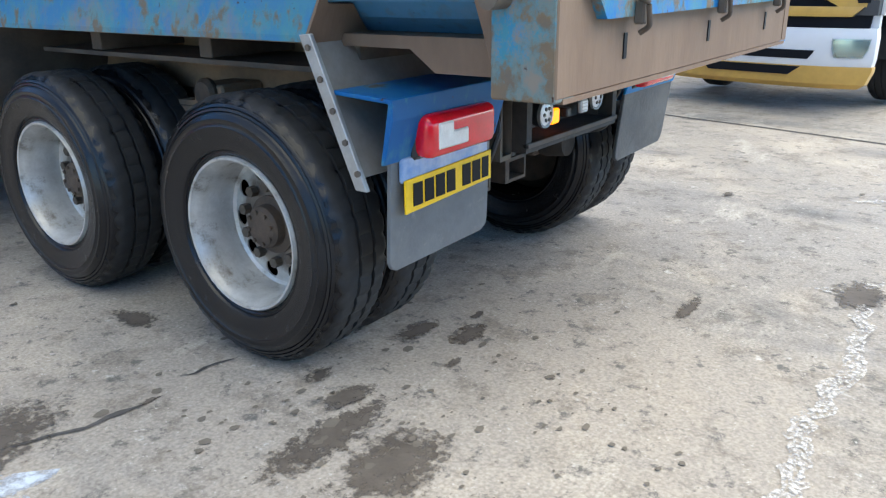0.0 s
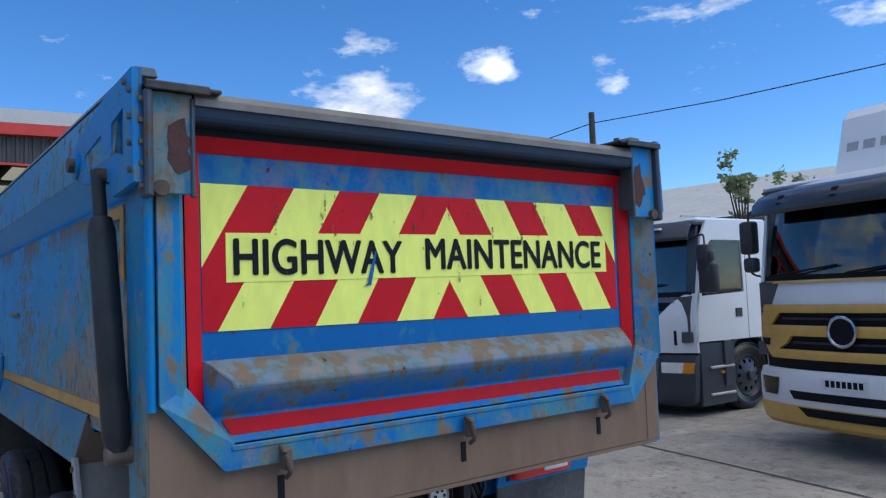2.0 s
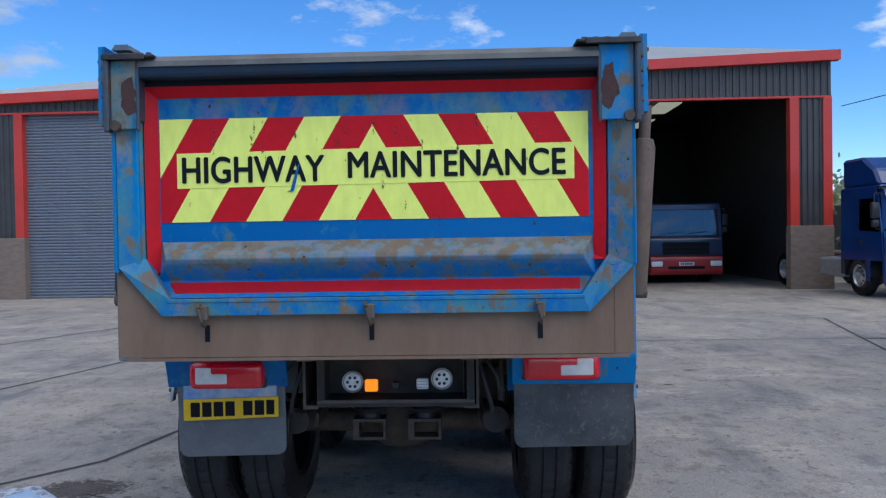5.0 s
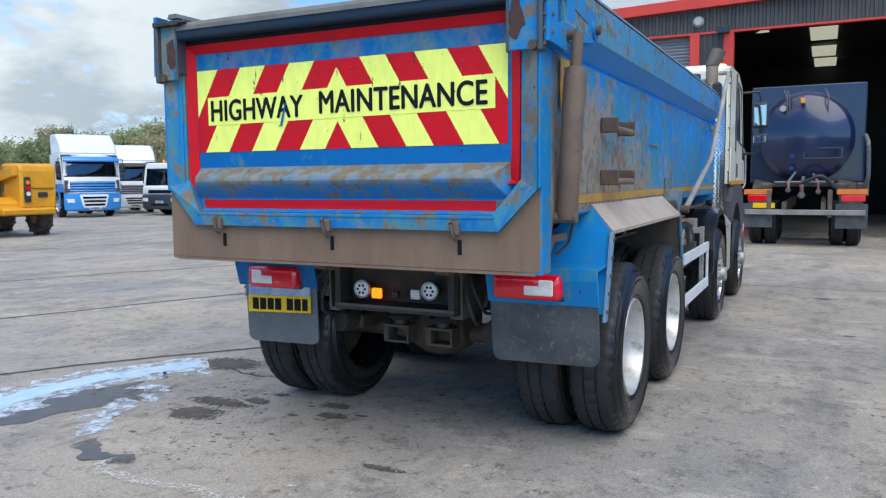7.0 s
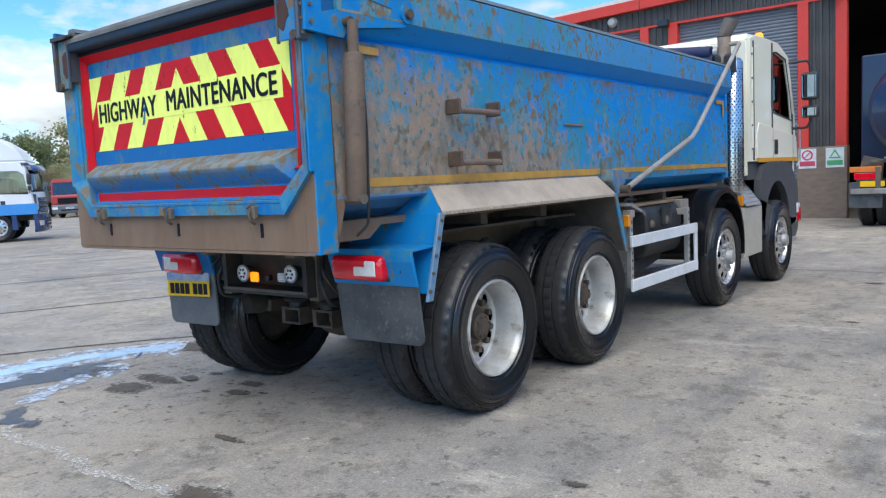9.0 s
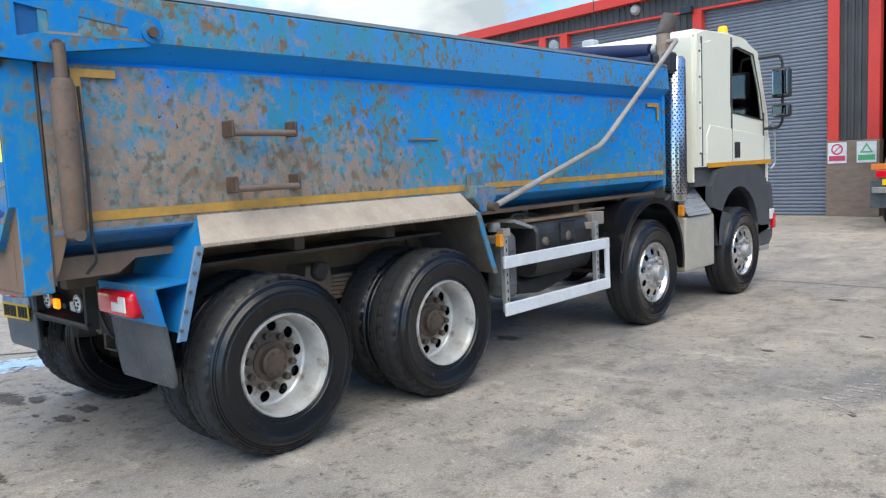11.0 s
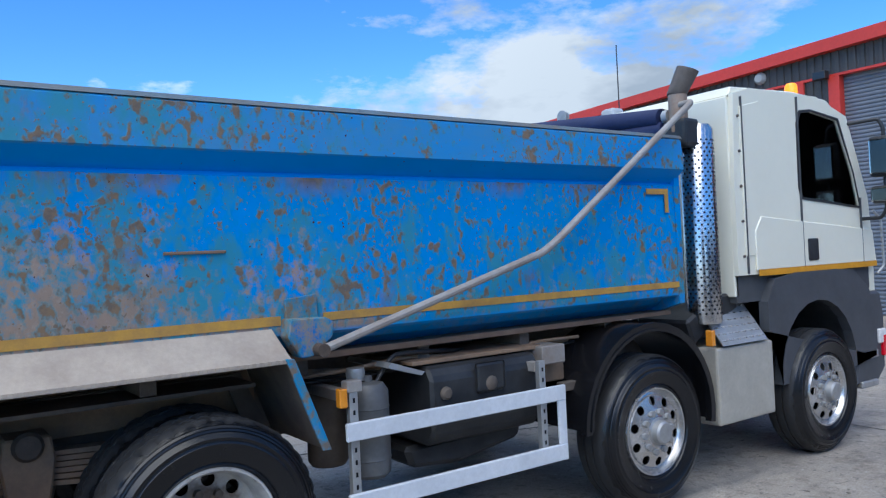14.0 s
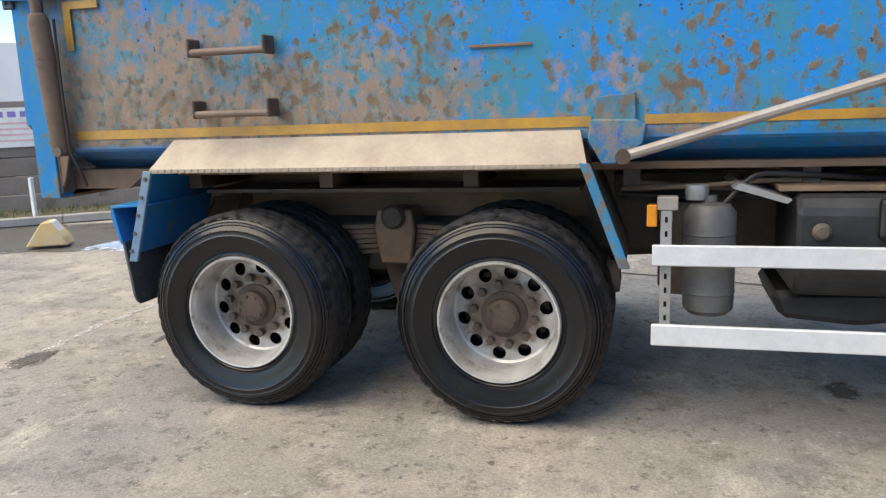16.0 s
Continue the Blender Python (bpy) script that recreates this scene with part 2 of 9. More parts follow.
def glass(name, tint=(0.75, 0.85, 0.85), rough=0.02, alpha=0.35):
    m = bpy.data.materials.new(name)
    m.use_nodes = True
    nt = m.node_tree
    nt.nodes.clear()
    out = nt.nodes.new("ShaderNodeOutputMaterial")
    mix = nt.nodes.new("ShaderNodeMixShader")
    tr = nt.nodes.new("ShaderNodeBsdfTransparent")
    gl = nt.nodes.new("ShaderNodeBsdfGlossy")
    fr = nt.nodes.new("ShaderNodeFresnel")
    ad = nt.nodes.new("ShaderNodeMath")
    ad.operation = "ADD"
    ad.inputs[1].default_value = alpha * 0.06
    tr.inputs["Color"].default_value = (*tint, 1)
    gl.inputs["Roughness"].default_value = rough
    fr.inputs["IOR"].default_value = 1.5
    nt.links.new(fr.outputs["Fac"], ad.inputs[0])
    nt.links.new(ad.outputs[0], mix.inputs["Fac"])
    nt.links.new(tr.outputs[0], mix.inputs[1])
    nt.links.new(gl.outputs[0], mix.inputs[2])
    nt.links.new(mix.outputs[0], out.inputs["Surface"])
    return m


BLUE = (0.003, 0.15, 0.42)
M_BLUE_CLEAN = mat("blue_panel_paint", (0.002, 0.10, 0.32), 0.42, 0, (0.003, 0.115, 0.35), 2.0, 0.03, 60, spots=(0.10, 0.08, 0.065), spot_scale=4.0, spot_at=0.64, spot_soft=0.07, spec=0.3)
M_BROWN = mat("dusty_brown_steel", (0.165, 0.10, 0.062), 0.75, 0, (0.215, 0.14, 0.092), 3.0, 0.15, 50, stretch=(1, 1, 0.3))
M_STEEL_DARK = mat("dirty_chassis_steel", (0.075, 0.062, 0.052), 0.75, 0.0, (0.15, 0.115, 0.085), 5.0, 0.2, 60)
M_BLACK = mat("black_plastic", (0.014, 0.0145, 0.016), 0.5, 0, (0.035, 0.035, 0.035), 6.0, 0.05, 90)
M_DRUM_BLACK = mat("tyre_rubber", (0.0035, 0.0045, 0.0065), 0.27, 0, (0.007, 0.008, 0.010), 9.0, 0.12, 90, spots=(0.019, 0.0185, 0.018), spot_scale=11.0, spot_at=0.64, spot_soft=0.12, spec=0.35, rough2=0.6)
M_FLAP = mat("grey_rubber_flap", (0.038, 0.043, 0.049), 0.5, 0, (0.085, 0.09, 0.093), 5.0, 0.35, 60, spots=(0.17, 0.165, 0.155), spot_scale=26, spot_at=0.55, spot_soft=0.16)
M_RED = mat("red_film", (0.60, 0.005, 0.014), 0.5, 0, (0.50, 0.006, 0.014), 3.0, spots=(0.12, 0.05, 0.03), spot_scale=8, spot_at=0.70, spot_soft=0.03, spec=0.2)
M_YELLOW = mat("fluorescent_yellow_film", (0.90, 0.95, 0.20), 0.45, 0, (0.85, 0.90, 0.18), 2.5, spots=(0.12, 0.09, 0.04), spot_scale=14, spot_at=0.69, spot_soft=0.02, stretch=(1, 1, 0.45), spec=0.2)
M_INK = mat("black_lettering", (0.008, 0.009, 0.013), 0.5, spec=0.15)
M_AMBER_TAPE = mat("amber_marker_tape", (0.55, 0.30, 0.05), 0.4, 0, (0.36, 0.20, 0.06), 8.0)
M_ALU = mat("worn_tread_aluminium", (0.47, 0.39, 0.305), 0.6, 0.1, (0.36, 0.29, 0.225), 5.0, 0.2, 90)
def tyre_rubber(name, tread_at):
    """Black sidewalls, and a tread greyed by dust and grit."""
    m = mat(name, (0.0055, 0.0062, 0.0078), 0.24, 0, (0.0085, 0.009, 0.0105), 9.0, 0.12, 90, spots=(0.019, 0.0185, 0.018), spot_scale=11.0, spot_at=0.62, spot_soft=0.14, spec=0.42, rough2=0.45)
    nt = m.node_tree
    b = nt.nodes["Principled BSDF"]
    tc = nt.nodes.new("ShaderNodeTexCoord")
    fl = nt.nodes.new("ShaderNodeVectorMath")
    fl.operation = "MULTIPLY"
    fl.inputs[1].default_value = (1, 0, 1)
    ln = nt.nodes.new("ShaderNodeVectorMath")
    ln.operation = "LENGTH"
    n = nt.nodes.new("ShaderNodeTexNoise")
    n.inputs["Scale"].default_value, n.inputs["Detail"].default_value = 14.0, 7.0
    ad = nt.nodes.new("ShaderNodeMath")
    ad.operation = "MULTIPLY_ADD"
    ad.inputs[1].default_value = 0.05
    rg = nt.nodes.new("ShaderNodeMapRange")
    rg.inputs["From Min"].default_value, rg.inputs["From Max"].default_value = tread_at, tread_at + 0.02
    mx = nt.nodes.new("ShaderNodeMixRGB")
    mx.inputs["Color2"].default_value = (0.025, 0.0245, 0.0245, 1)
    mr = nt.nodes.new("ShaderNodeMix")
    mr.inputs["B"].default_value = 0.92
    nt.links.new(tc.outputs["Object"], fl.inputs[0])
    nt.links.new(tc.outputs["Object"], n.inputs["Vector"])
    nt.links.new(fl.outputs["Vector"], ln.inputs[0])
    nt.links.new(n.outputs["Fac"], ad.inputs[0])
    nt.links.new(ln.outputs["Value"], ad.inputs[2])
    nt.links.new(ad.outputs[0], rg.inputs["Value"])
    nt.links.new(rg.outputs["Result"], mx.inputs["Fac"])
    nt.links.new(b.inputs["Base Color"].links[0].from_socket, mx.inputs["Color1"])
    nt.links.new(mx.outputs["Color"], b.inputs["Base Color"])
    nt.links.new(rg.outputs["Result"], mr.inputs["Factor"])
    nt.links.new(b.inputs["Roughness"].links[0].from_socket, mr.inputs["A"])
    nt.links.new(mr.outputs["Result"], b.inputs["Roughness"])
    return m


def greasy_wheel(name):
    """Silver paint with brown grease caked round the hub and grime in patches."""
    m = mat(name, (0.60, 0.595, 0.575), 0.33, 0.35, (0.40, 0.385, 0.355), 7.0, 0.08, 60, spots=(0.21, 0.175, 0.14), spot_scale=8, spot_at=0.55, spot_soft=0.14)
    nt = m.node_tree
    b = nt.nodes["Principled BSDF"]
    tc = nt.nodes.new("ShaderNodeTexCoord")
    fl = nt.nodes.new("ShaderNodeVectorMath")
    fl.operation = "MULTIPLY"
    fl.inputs[1].default_value = (1, 0, 1)
    ln = nt.nodes.new("ShaderNodeVectorMath")
    ln.operation = "LENGTH"
    n = nt.nodes.new("ShaderNodeTexNoise")
    n.inputs["Scale"].default_value, n.inputs["Detail"].default_value = 22.0, 6.0
    ad = nt.nodes.new("ShaderNodeMath")
    ad.operation = "MULTIPLY_ADD"
    ad.inputs[1].default_value = 0.16
    rg = nt.nodes.new("ShaderNodeMapRange")
    rg.inputs["From Min"].default_value, rg.inputs["From Max"].default_value = 0.245, 0.305
    rg.inputs["To Min"].default_value, rg.inputs["To Max"].default_value = 0.85, 0.0
    mx = nt.nodes.new("ShaderNodeMixRGB")
    mx.inputs["Color2"].default_value = (0.135, 0.092, 0.062, 1)
    nt.links.new(tc.outputs["Object"], fl.inputs[0])
    nt.links.new(tc.outputs["Object"], n.inputs["Vector"])
    nt.links.new(fl.outputs["Vector"], ln.inputs[0])
    nt.links.new(n.outputs["Fac"], ad.inputs[0])
    nt.links.new(ln.outputs["Value"], ad.inputs[2])
    nt.links.new(ad.outputs[0], rg.inputs["Value"])
    nt.links.new(rg.outputs["Result"], mx.inputs["Fac"])
    nt.links.new(b.inputs["Base Color"].links[0].from_socket, mx.inputs["Color1"])
    nt.links.new(mx.outputs["Color"], b.inputs["Base Color"])
    return m


M_RIM = greasy_wheel("silver_rim_paint")
M_ALLOY = mat("polished_alloy_wheel", (0.68, 0.68, 0.68), 0.25, 0.85, (0.5, 0.49, 0.47), 9.0, spots=(0.25, 0.20, 0.16), spot_scale=16, spot_at=0.62)
M_HUB = mat("rusty_hub_iron", (0.062, 0.045, 0.034), 0.7, 0.1, (0.115, 0.08, 0.056), 14.0, 0.3, 60)
M_CHROME = mat("perforated_stainless", (0.62, 0.62, 0.62), 0.22, 1.0, (0.5, 0.5, 0.5), 10)
M_GALV = mat("galvanised_steel", (0.45, 0.45, 0.44), 0.5, 0.6, (0.36, 0.35, 0.33), 10, 0.05, 60)
M_RAIL = mat("white_guard_rail", (0.70, 0.72, 0.74), 0.45, 0.1, (0.60, 0.62, 0.64), 4.0)
M_TUBE = mat("grey_tube_paint", (0.36, 0.34, 0.31), 0.5, 0.2, (0.28, 0.23, 0.19), 6.0, spots=(0.18, 0.10, 0.06), spot_scale=7, spot_at=0.66)
M_CREAM = mat("cream_cab_paint", (0.84, 0.80, 0.64), 0.28, 0, (0.81, 0.77, 0.615), 1.5, coat=0.3, grain=0.02)
M_LENS_RED = mat("red_lamp_lens", (0.78, 0.003, 0.022), 0.15, 0, (0.62, 0.003, 0.016), 12, coat=0.6)
M_LENS_CLEAR = mat("clear_lamp_lens", (0.80, 0.79, 0.77), 0.12, 0.0, (0.66, 0.64, 0.62), 20, coat=0.6)
M_LENS_AMBER = mat("amber_lamp_lens", (0.75, 0.28, 0.02), 0.15, 0, (0.65, 0.22, 0.02), 12, coat=0.5)
M_AMBER_LIT = mat("lit_amber_lens", (0.9, 0.30, 0.015), 0.2, 0, None, 12, emit=((1.0, 0.22, 0.005), 0.55))
M_PLATE_Y = mat("yellow_number_plate", (0.86, 0.52, 0.008), 0.35, 0, (0.80, 0.47, 0.01), 6)
M_BRACKET = mat("dark_rusted_bracket", (0.075, 0.05, 0.038), 0.7, 0.1, (0.13, 0.085, 0.06), 14, 0.3, 60)
M_GLOSSK = mat("dark_lamp_glass", (0.03, 0.032, 0.035), 0.08)
M_PLATE_W = mat("white_number_plate", (0.75, 0.76, 0.76), 0.35)
M_GLASS = glass("window_glass", (0.86, 0.91, 0.90))
M_PANE = glass("pale_cab_glass", (0.75, 0.84, 0.84), 0.02, 3.0)
M_SCREEN = glass("windscreen_glass", (0.40, 0.48, 0.48), 0.02, 1.3)
M_CABIN = mat("dark_cab_interior", (0.07, 0.072, 0.075), 0.7)
M_MIRROR = mat("mirror_glass", (0.42, 0.44, 0.46), 0.03, 1.0)


# ---- mesh helpers ----
def gz(x):
    """The yard dips gently towards the workshop."""
    s = min(max((x - 2.5) / 5.5, 0.0), 1.0)
    return -0.03 - 0.07 * s * s * (3 - 2 * s)



def part(name, bm, material, parent=None, label="", smooth=False):
    """Links a bmesh as one mesh object under a thing or a part."""
    me = bpy.data.meshes.new(name)
    bmesh.ops.recalc_face_normals(bm, faces=bm.faces)
    if smooth:
        for f in bm.faces:
            f.smooth = True
        for e in bm.edges:
            if len(e.link_faces) == 2 and e.calc_face_angle(0) > radians(35):
                e.smooth = False
    bm.to_mesh(me)
    bm.free()
    me.materials.append(material)
    ob = new(name, me)
    if parent:
        ob.parent = parent
    if label:
        ob["label"] = label
    return ob


def clone(name, ob, m, parent, label=""):
    """The same mesh once more, as a part at the pose m."""
    c = new(name, ob.data)
    c.parent = parent
    c.matrix_basis = m
    if label:
        c["label"] = label
    return c


def thing(name, label, category, group="", m=None):
    e = new(name)
    e.empty_display_size = 0.2
    if m is not None:
        e.matrix_basis = m
    return tagged(e, label, category, group)


def box(x0, x1, y0, y1, z0, z1, bev=0.0, bm=None, seg=1):
    """A box between two corners, bevelled."""
    own = bm is None
    t = bmesh.new()
    bmesh.ops.create_cube(t, size=1)
    for v in t.verts:
        v.co = Vector((x0 + (v.co.x + 0.5) * (x1 - x0), y0 + (v.co.y + 0.5) * (y1 - y0), z0 + (v.co.z + 0.5) * (z1 - z0)))
    if bev:
        bmesh.ops.bevel(t, geom=list(t.edges), offset=bev, segments=seg, affect="EDGES", profile=0.5)
    if own:
        return t
    return merge(bm, t)


def merge(bm, t, m=None):
    me = bpy.data.meshes.new("tmp")
    if m is not None:
        t.transform(m)
    t.to_mesh(me)
    t.free()
    bm.from_mesh(me)
    bpy.data.meshes.remove(me)
    return bm


def prism(points, axis, a, b, bev=0.0):
    """A flat outline swept from a to b along an axis. points: the other two coordinates in the order x, y, z."""
    t = bmesh.new()

    def co(p, s):
        return {"x": (s, p[0], p[1]), "y": (p[0], s, p[1]), "z": (p[0], p[1], s)}[axis]
    va = [t.verts.new(co(p, a)) for p in points]
    vb = [t.verts.new(co(p, b)) for p in points]
    n = len(points)
    t.faces.new(va)
    t.faces.new(vb[::-1])
    for i in range(n):
        t.faces.new((va[i], vb[i], vb[(i + 1) % n], va[(i + 1) % n]))
    bmesh.ops.recalc_face_normals(t, faces=t.faces)
    if bev:
        bmesh.ops.bevel(t, geom=list(t.edges), offset=bev, segments=1, affect="EDGES")
    return t


def lathe(profile, n=32, axis="y", closed=False):
    """A turned form. profile: (radius, along) pairs; axis: the axle."""
    t = bmesh.new()
    rings = []
    for r, s in profile:
        ring = []
        for i in range(n):
            a = 2 * math.pi * i / n
            c, d = r * math.cos(a), r * math.sin(a)
            ring.append(t.verts.new({"x": (s, c, d), "y": (c, s, d), "z": (c, d, s)}[axis]))
        rings.append(ring)
    pairs = list(zip(rings, rings[1:]))
    if closed:
        pairs.append((rings[-1], rings[0]))
    for ra, rb in pairs:
        for i in range(n):
            j = (i + 1) % n
            t.faces.new((ra[i], ra[j], rb[j], rb[i]))
    if not closed:
        if profile[0][0] > 1e-4:
            t.faces.new(rings[0])
        if profile[-1][0] > 1e-4:
            t.faces.new(rings[-1])
    bmesh.ops.remove_doubles(t, verts=t.verts, dist=1e-5)
    return t


def rod(a, b, r, n=12, bm=None, r2=None):
    """A round bar from a to b."""
    a, b = Vector(a), Vector(b)
    d = b - a
    t = bmesh.new()
    bmesh.ops.create_cone(t, cap_ends=True, segments=n, radius1=r, radius2=r if r2 is None else r2, depth=d.length)
    t.transform(Matrix.Translation((a + b) / 2) @ d.to_track_quat("Z", "Y").to_matrix().to_4x4())
    return t if bm is None else merge(bm, t)


def tube(points, r, n=10):
    """A bent tube through points."""
    pts = [Vector(p) for p in points]
    t = bmesh.new()
    rings = []
    up = Vector((0.13, 0.21, 0.97)).normalized()
    for i, p in enumerate(pts):
        d = ((pts[min(i + 1, len(pts) - 1)] - p).normalized() + (p - pts[max(i - 1, 0)]).normalized()).normalized()
        u = d.cross(up).normalized()
        v = d.cross(u).normalized()
        rings.append([t.verts.new(p + (u * math.cos(2 * math.pi * k / n) + v * math.sin(2 * math.pi * k / n)) * r) for k in range(n)])
    for ra, rb in zip(rings, rings[1:]):
        for k in range(n):
            t.faces.new((ra[k], ra[(k + 1) % n], rb[(k + 1) % n], rb[k]))
    t.faces.new(rings[0])
    t.faces.new(rings[-1][::-1])
    return t


def bent(points, steps=4):
    """Rounds the corners of a line of points."""
    pts = [Vector(p) for p in points]
    out = [pts[0]]
    for a, b, c in zip(pts, pts[1:], pts[2:]):
        r = min((a - b).length, (c - b).length) * 0.3
        p, q = b + (a - b).normalized() * r, b + (c - b).normalized() * r
        for i in range(steps + 1):
            s = i / steps
            out.append((1 - s) ** 2 * p + 2 * s * (1 - s) * b + s * s * q)
    out.append(pts[-1])
    return out


def lettering(name, words, height, material, parent, m, width=None, depth=0.003, weight=0.0):
    cu = bpy.data.curves.new(name, "FONT")
    cu.body, cu.size, cu.extrude = words, height / 0.72, depth
    cu.space_character = 1.04
    cu.align_x, cu.align_y = "CENTER", "CENTER"
    tmp = new(name, cu)
    bpy.context.view_layer.update()
    me = bpy.data.meshes.new_from_object(tmp.evaluated_get(bpy.context.evaluated_depsgraph_get()))
    bpy.data.objects.remove(tmp)
    xs = [v.co.x for v in me.vertices]
    ys = [v.co.y for v in me.vertices]
    k = width / (max(xs) - min(xs)) if width else 1.0
    h = height / (max(ys) - min(ys))
    mid = (max(xs) + min(xs)) / 2
    low = (max(ys) + min(ys)) / 2
    for v in me.vertices:
        v.co.x, v.co.y = (v.co.x - mid) * k, (v.co.y - low) * h
    t = bmesh.new()
    for k, (dx, dy) in enumerate(((0, 0), (1, 0), (-1, 0), (0, 1), (0, -1))):
        c = bmesh.new()
        c.from_mesh(me)
        merge(t, c, Matrix.Translation((dx * weight, dy * weight * 0.8, 0.0002 * k)))
    ob = part(name, t, material, parent)
    ob.matrix_basis = m
    return ob


def slab(pts, thick):
    """A flat plate through points, given thickness behind it."""
    pts = [Vector(p) for p in pts]
    n = (pts[1] - pts[0]).cross(pts[2] - pts[0]).normalized() * thick
    t = bmesh.new()
    a = [t.verts.new(p) for p in pts]
    b = [t.verts.new(p - n) for p in pts]
    t.faces.new(a)
    t.faces.new(b[::-1])
    for i in range(len(pts)):
        j = (i + 1) % len(pts)
        t.faces.new((a[i], b[i], b[j], a[j]))
    return t


def ring_panel(outer, inner, axis, a, b):
    """A panel with an opening: two outlines of as many points each, given thickness along an axis."""
    t = bmesh.new()

    def co(p, s):
        return {"x": (s, p[0], p[1]), "y": (p[0], s, p[1]), "z": (p[0], p[1], s)}[axis]
    loops = [[t.verts.new(co(p, s)) for p in pts] for pts, s in ((outer, a), (inner, a), (inner, b), (outer, b))]
    n = len(outer)
    for la, lb in zip(loops, loops[1:] + loops[:1]):
        for i in range(n):
            t.faces.new((la[i], la[(i + 1) % n], lb[(i + 1) % n], lb[i]))
    return t


def clip(poly, f):
    """The part of a flat polygon where f is not negative."""
    out = []
    for p, q in zip(poly, poly[1:] + poly[:1]):
        fp, fq = f(p), f(q)
        if fp >= 0:
            out.append(p)
        if (fp >= 0) != (fq >= 0):
            s = fp / (fp - fq)
            out.append((p[0] + (q[0] - p[0]) * s, p[1] + (q[1] - p[1]) * s))
    return out


# ---- wheels ----
def tyre_mesh(radius, width, bore, blocks):
    t = bmesh.new()
    R, n = radius, 160
    prof = [(bore, 0.03), (bore + 0.022, 0.012), (bore + 0.030, 0.014), (bore + 0.036, 0.004), (bore + 0.075, -0.009), (R - 0.118, -0.013), (R - 0.112, -0.017), (R - 0.106, -0.013), (R - 0.090, -0.011), (R - 0.084, -0.014), (R - 0.078, -0.008), (R - 0.070, -0.002), (R - 0.062, 0.004), (R - 0.060, 0.0085), (R - 0.057, 0.005), (R - 0.048, 0.009), (R - 0.046, 0.0135), (R - 0.043, 0.010),
            (R - 0.034, 0.016), (R - 0.031, 0.0205), (R - 0.028, 0.018), (R - 0.016, 0.034), (R - 0.004, 0.05), (R, 0.065), (R, 0.105), (R - 0.013, 0.108), (R - 0.013, 0.118), (R, 0.121)]
    half = [p for p in prof]
    other = [(r, width - s) for r, s in reversed(half)]
    rings = []
    for k, (r, s) in enumerate(half + other):
        ring = []
        tread = 20 <= min(k, len(half) + len(other) - 1 - k) <= 23
        rib = min(k, len(half) + len(other) - 1 - k) >= 24 and r == R
        for i in range(n):
            rr = r - (0.008 if blocks and ((tread and i % 4 == 0) or (rib and i % 4 == 2)) else 0.0)
            a = 2 * math.pi * (i + (0.8 if k > len(half) and blocks else 0)) / n
            ring.append(t.verts.new((rr * math.cos(a), s, rr * math.sin(a))))
        rings.append(ring)
    for ra, rb in zip(rings, rings[1:] + rings[:1]):
        for i in range(n):
            t.faces.new((ra[i], ra[(i + 1) % n], rb[(i + 1) % n], rb[i]))
    return t


def holed_disc(t, r0, r1, rh, hole, s0, s1, count=10):
    """A conical disc from r0 at s0 to r1 at s1 with a ring of round holes at radius rh."""
    def place(r, a, back=0.0):
        s = s0 + (s1 - s0) * (r - r0) / (r1 - r0)
        return t.verts.new((r * math.cos(a), s + back, r * math.sin(a)))
    for c in range(count):
        mid, half = 2 * math.pi * c / count, math.pi / count
        K = 16
        ins, outs, deep = [], [], []
        for k in range(K):
            g = 2 * math.pi * k / K + math.pi / 4
            u, v = math.cos(g), math.sin(g)
            x, y = rh + hole * u, hole * v
            ins.append((math.hypot(x, y), mid + math.atan2(y, x)))
            m = max(abs(u), abs(v))
            uu, vv = u / m, v / m
            outs.append((rh + (r1 - rh) * uu if uu > 0 else rh + (rh - r0) * uu, mid + half * vv))
        vi = [place(*p) for p in ins]
        vo = [place(*p) for p in outs]
        vd = [place(*p, back=0.007) for p in ins]
        for k in range(K):
            j = (k + 1) % K
            t.faces.new((vi[k], vi[j], vo[j], vo[k]))
            t.faces.new((vi[k], vi[j], vd[j], vd[k]))
    bmesh.ops.remove_doubles(t, verts=t.verts, dist=1e-4)
    return t


def rear_rim():
    t = lathe([(0.298, 0.045), (0.306, 0.02), (0.300, 0.006), (0.291, 0.008), (0.284, 0.03), (0.272, 0.05), (0.270, 0.165), (0.264, 0.20), (0.252, 0.21)], 48, closed=False)
    for f in [f for f in t.faces if len(f.verts) > 4]:
        t.faces.remove(f)
    return holed_disc(t, 0.105, 0.253, 0.214, 0.035, 0.185, 0.21)


def front_rim():
    t = lathe([(0.298, 0.045), (0.306, 0.02), (0.300, 0.006), (0.291, 0.008), (0.284, 0.03), (0.268, 0.05), (0.255, 0.045), (0.245, 0.03)], 48)
    for f in [f for f in t.faces if len(f.verts) > 4]:
        t.faces.remove(f)
    return holed_disc(t, 0.10, 0.246, 0.212, 0.032, -0.006, 0.03)


def hub_mesh(kind):
    if kind == "rear":
        t = lathe([(0.118, 0.195), (0.118, 0.175), (0.088, 0.167), (0.085, 0.130), (0.072, 0.117), (0.045, 0.113), (0.0, 0.111)], 28)
        for i in range(8):
            a = 2 * math.pi * i / 8
            rod((0.064 * math.cos(a), 0.125, 0.064 * math.sin(a)), (0.064 * math.cos(a), 0.107, 0.064 * math.sin(a)), 0.009, 6, t)
    else:
        t = lathe([(0.105, 0.02), (0.100, -0.005), (0.082, -0.012), (0.078, -0.055), (0.065, -0.068), (0.0, -0.07)], 28)
    return t


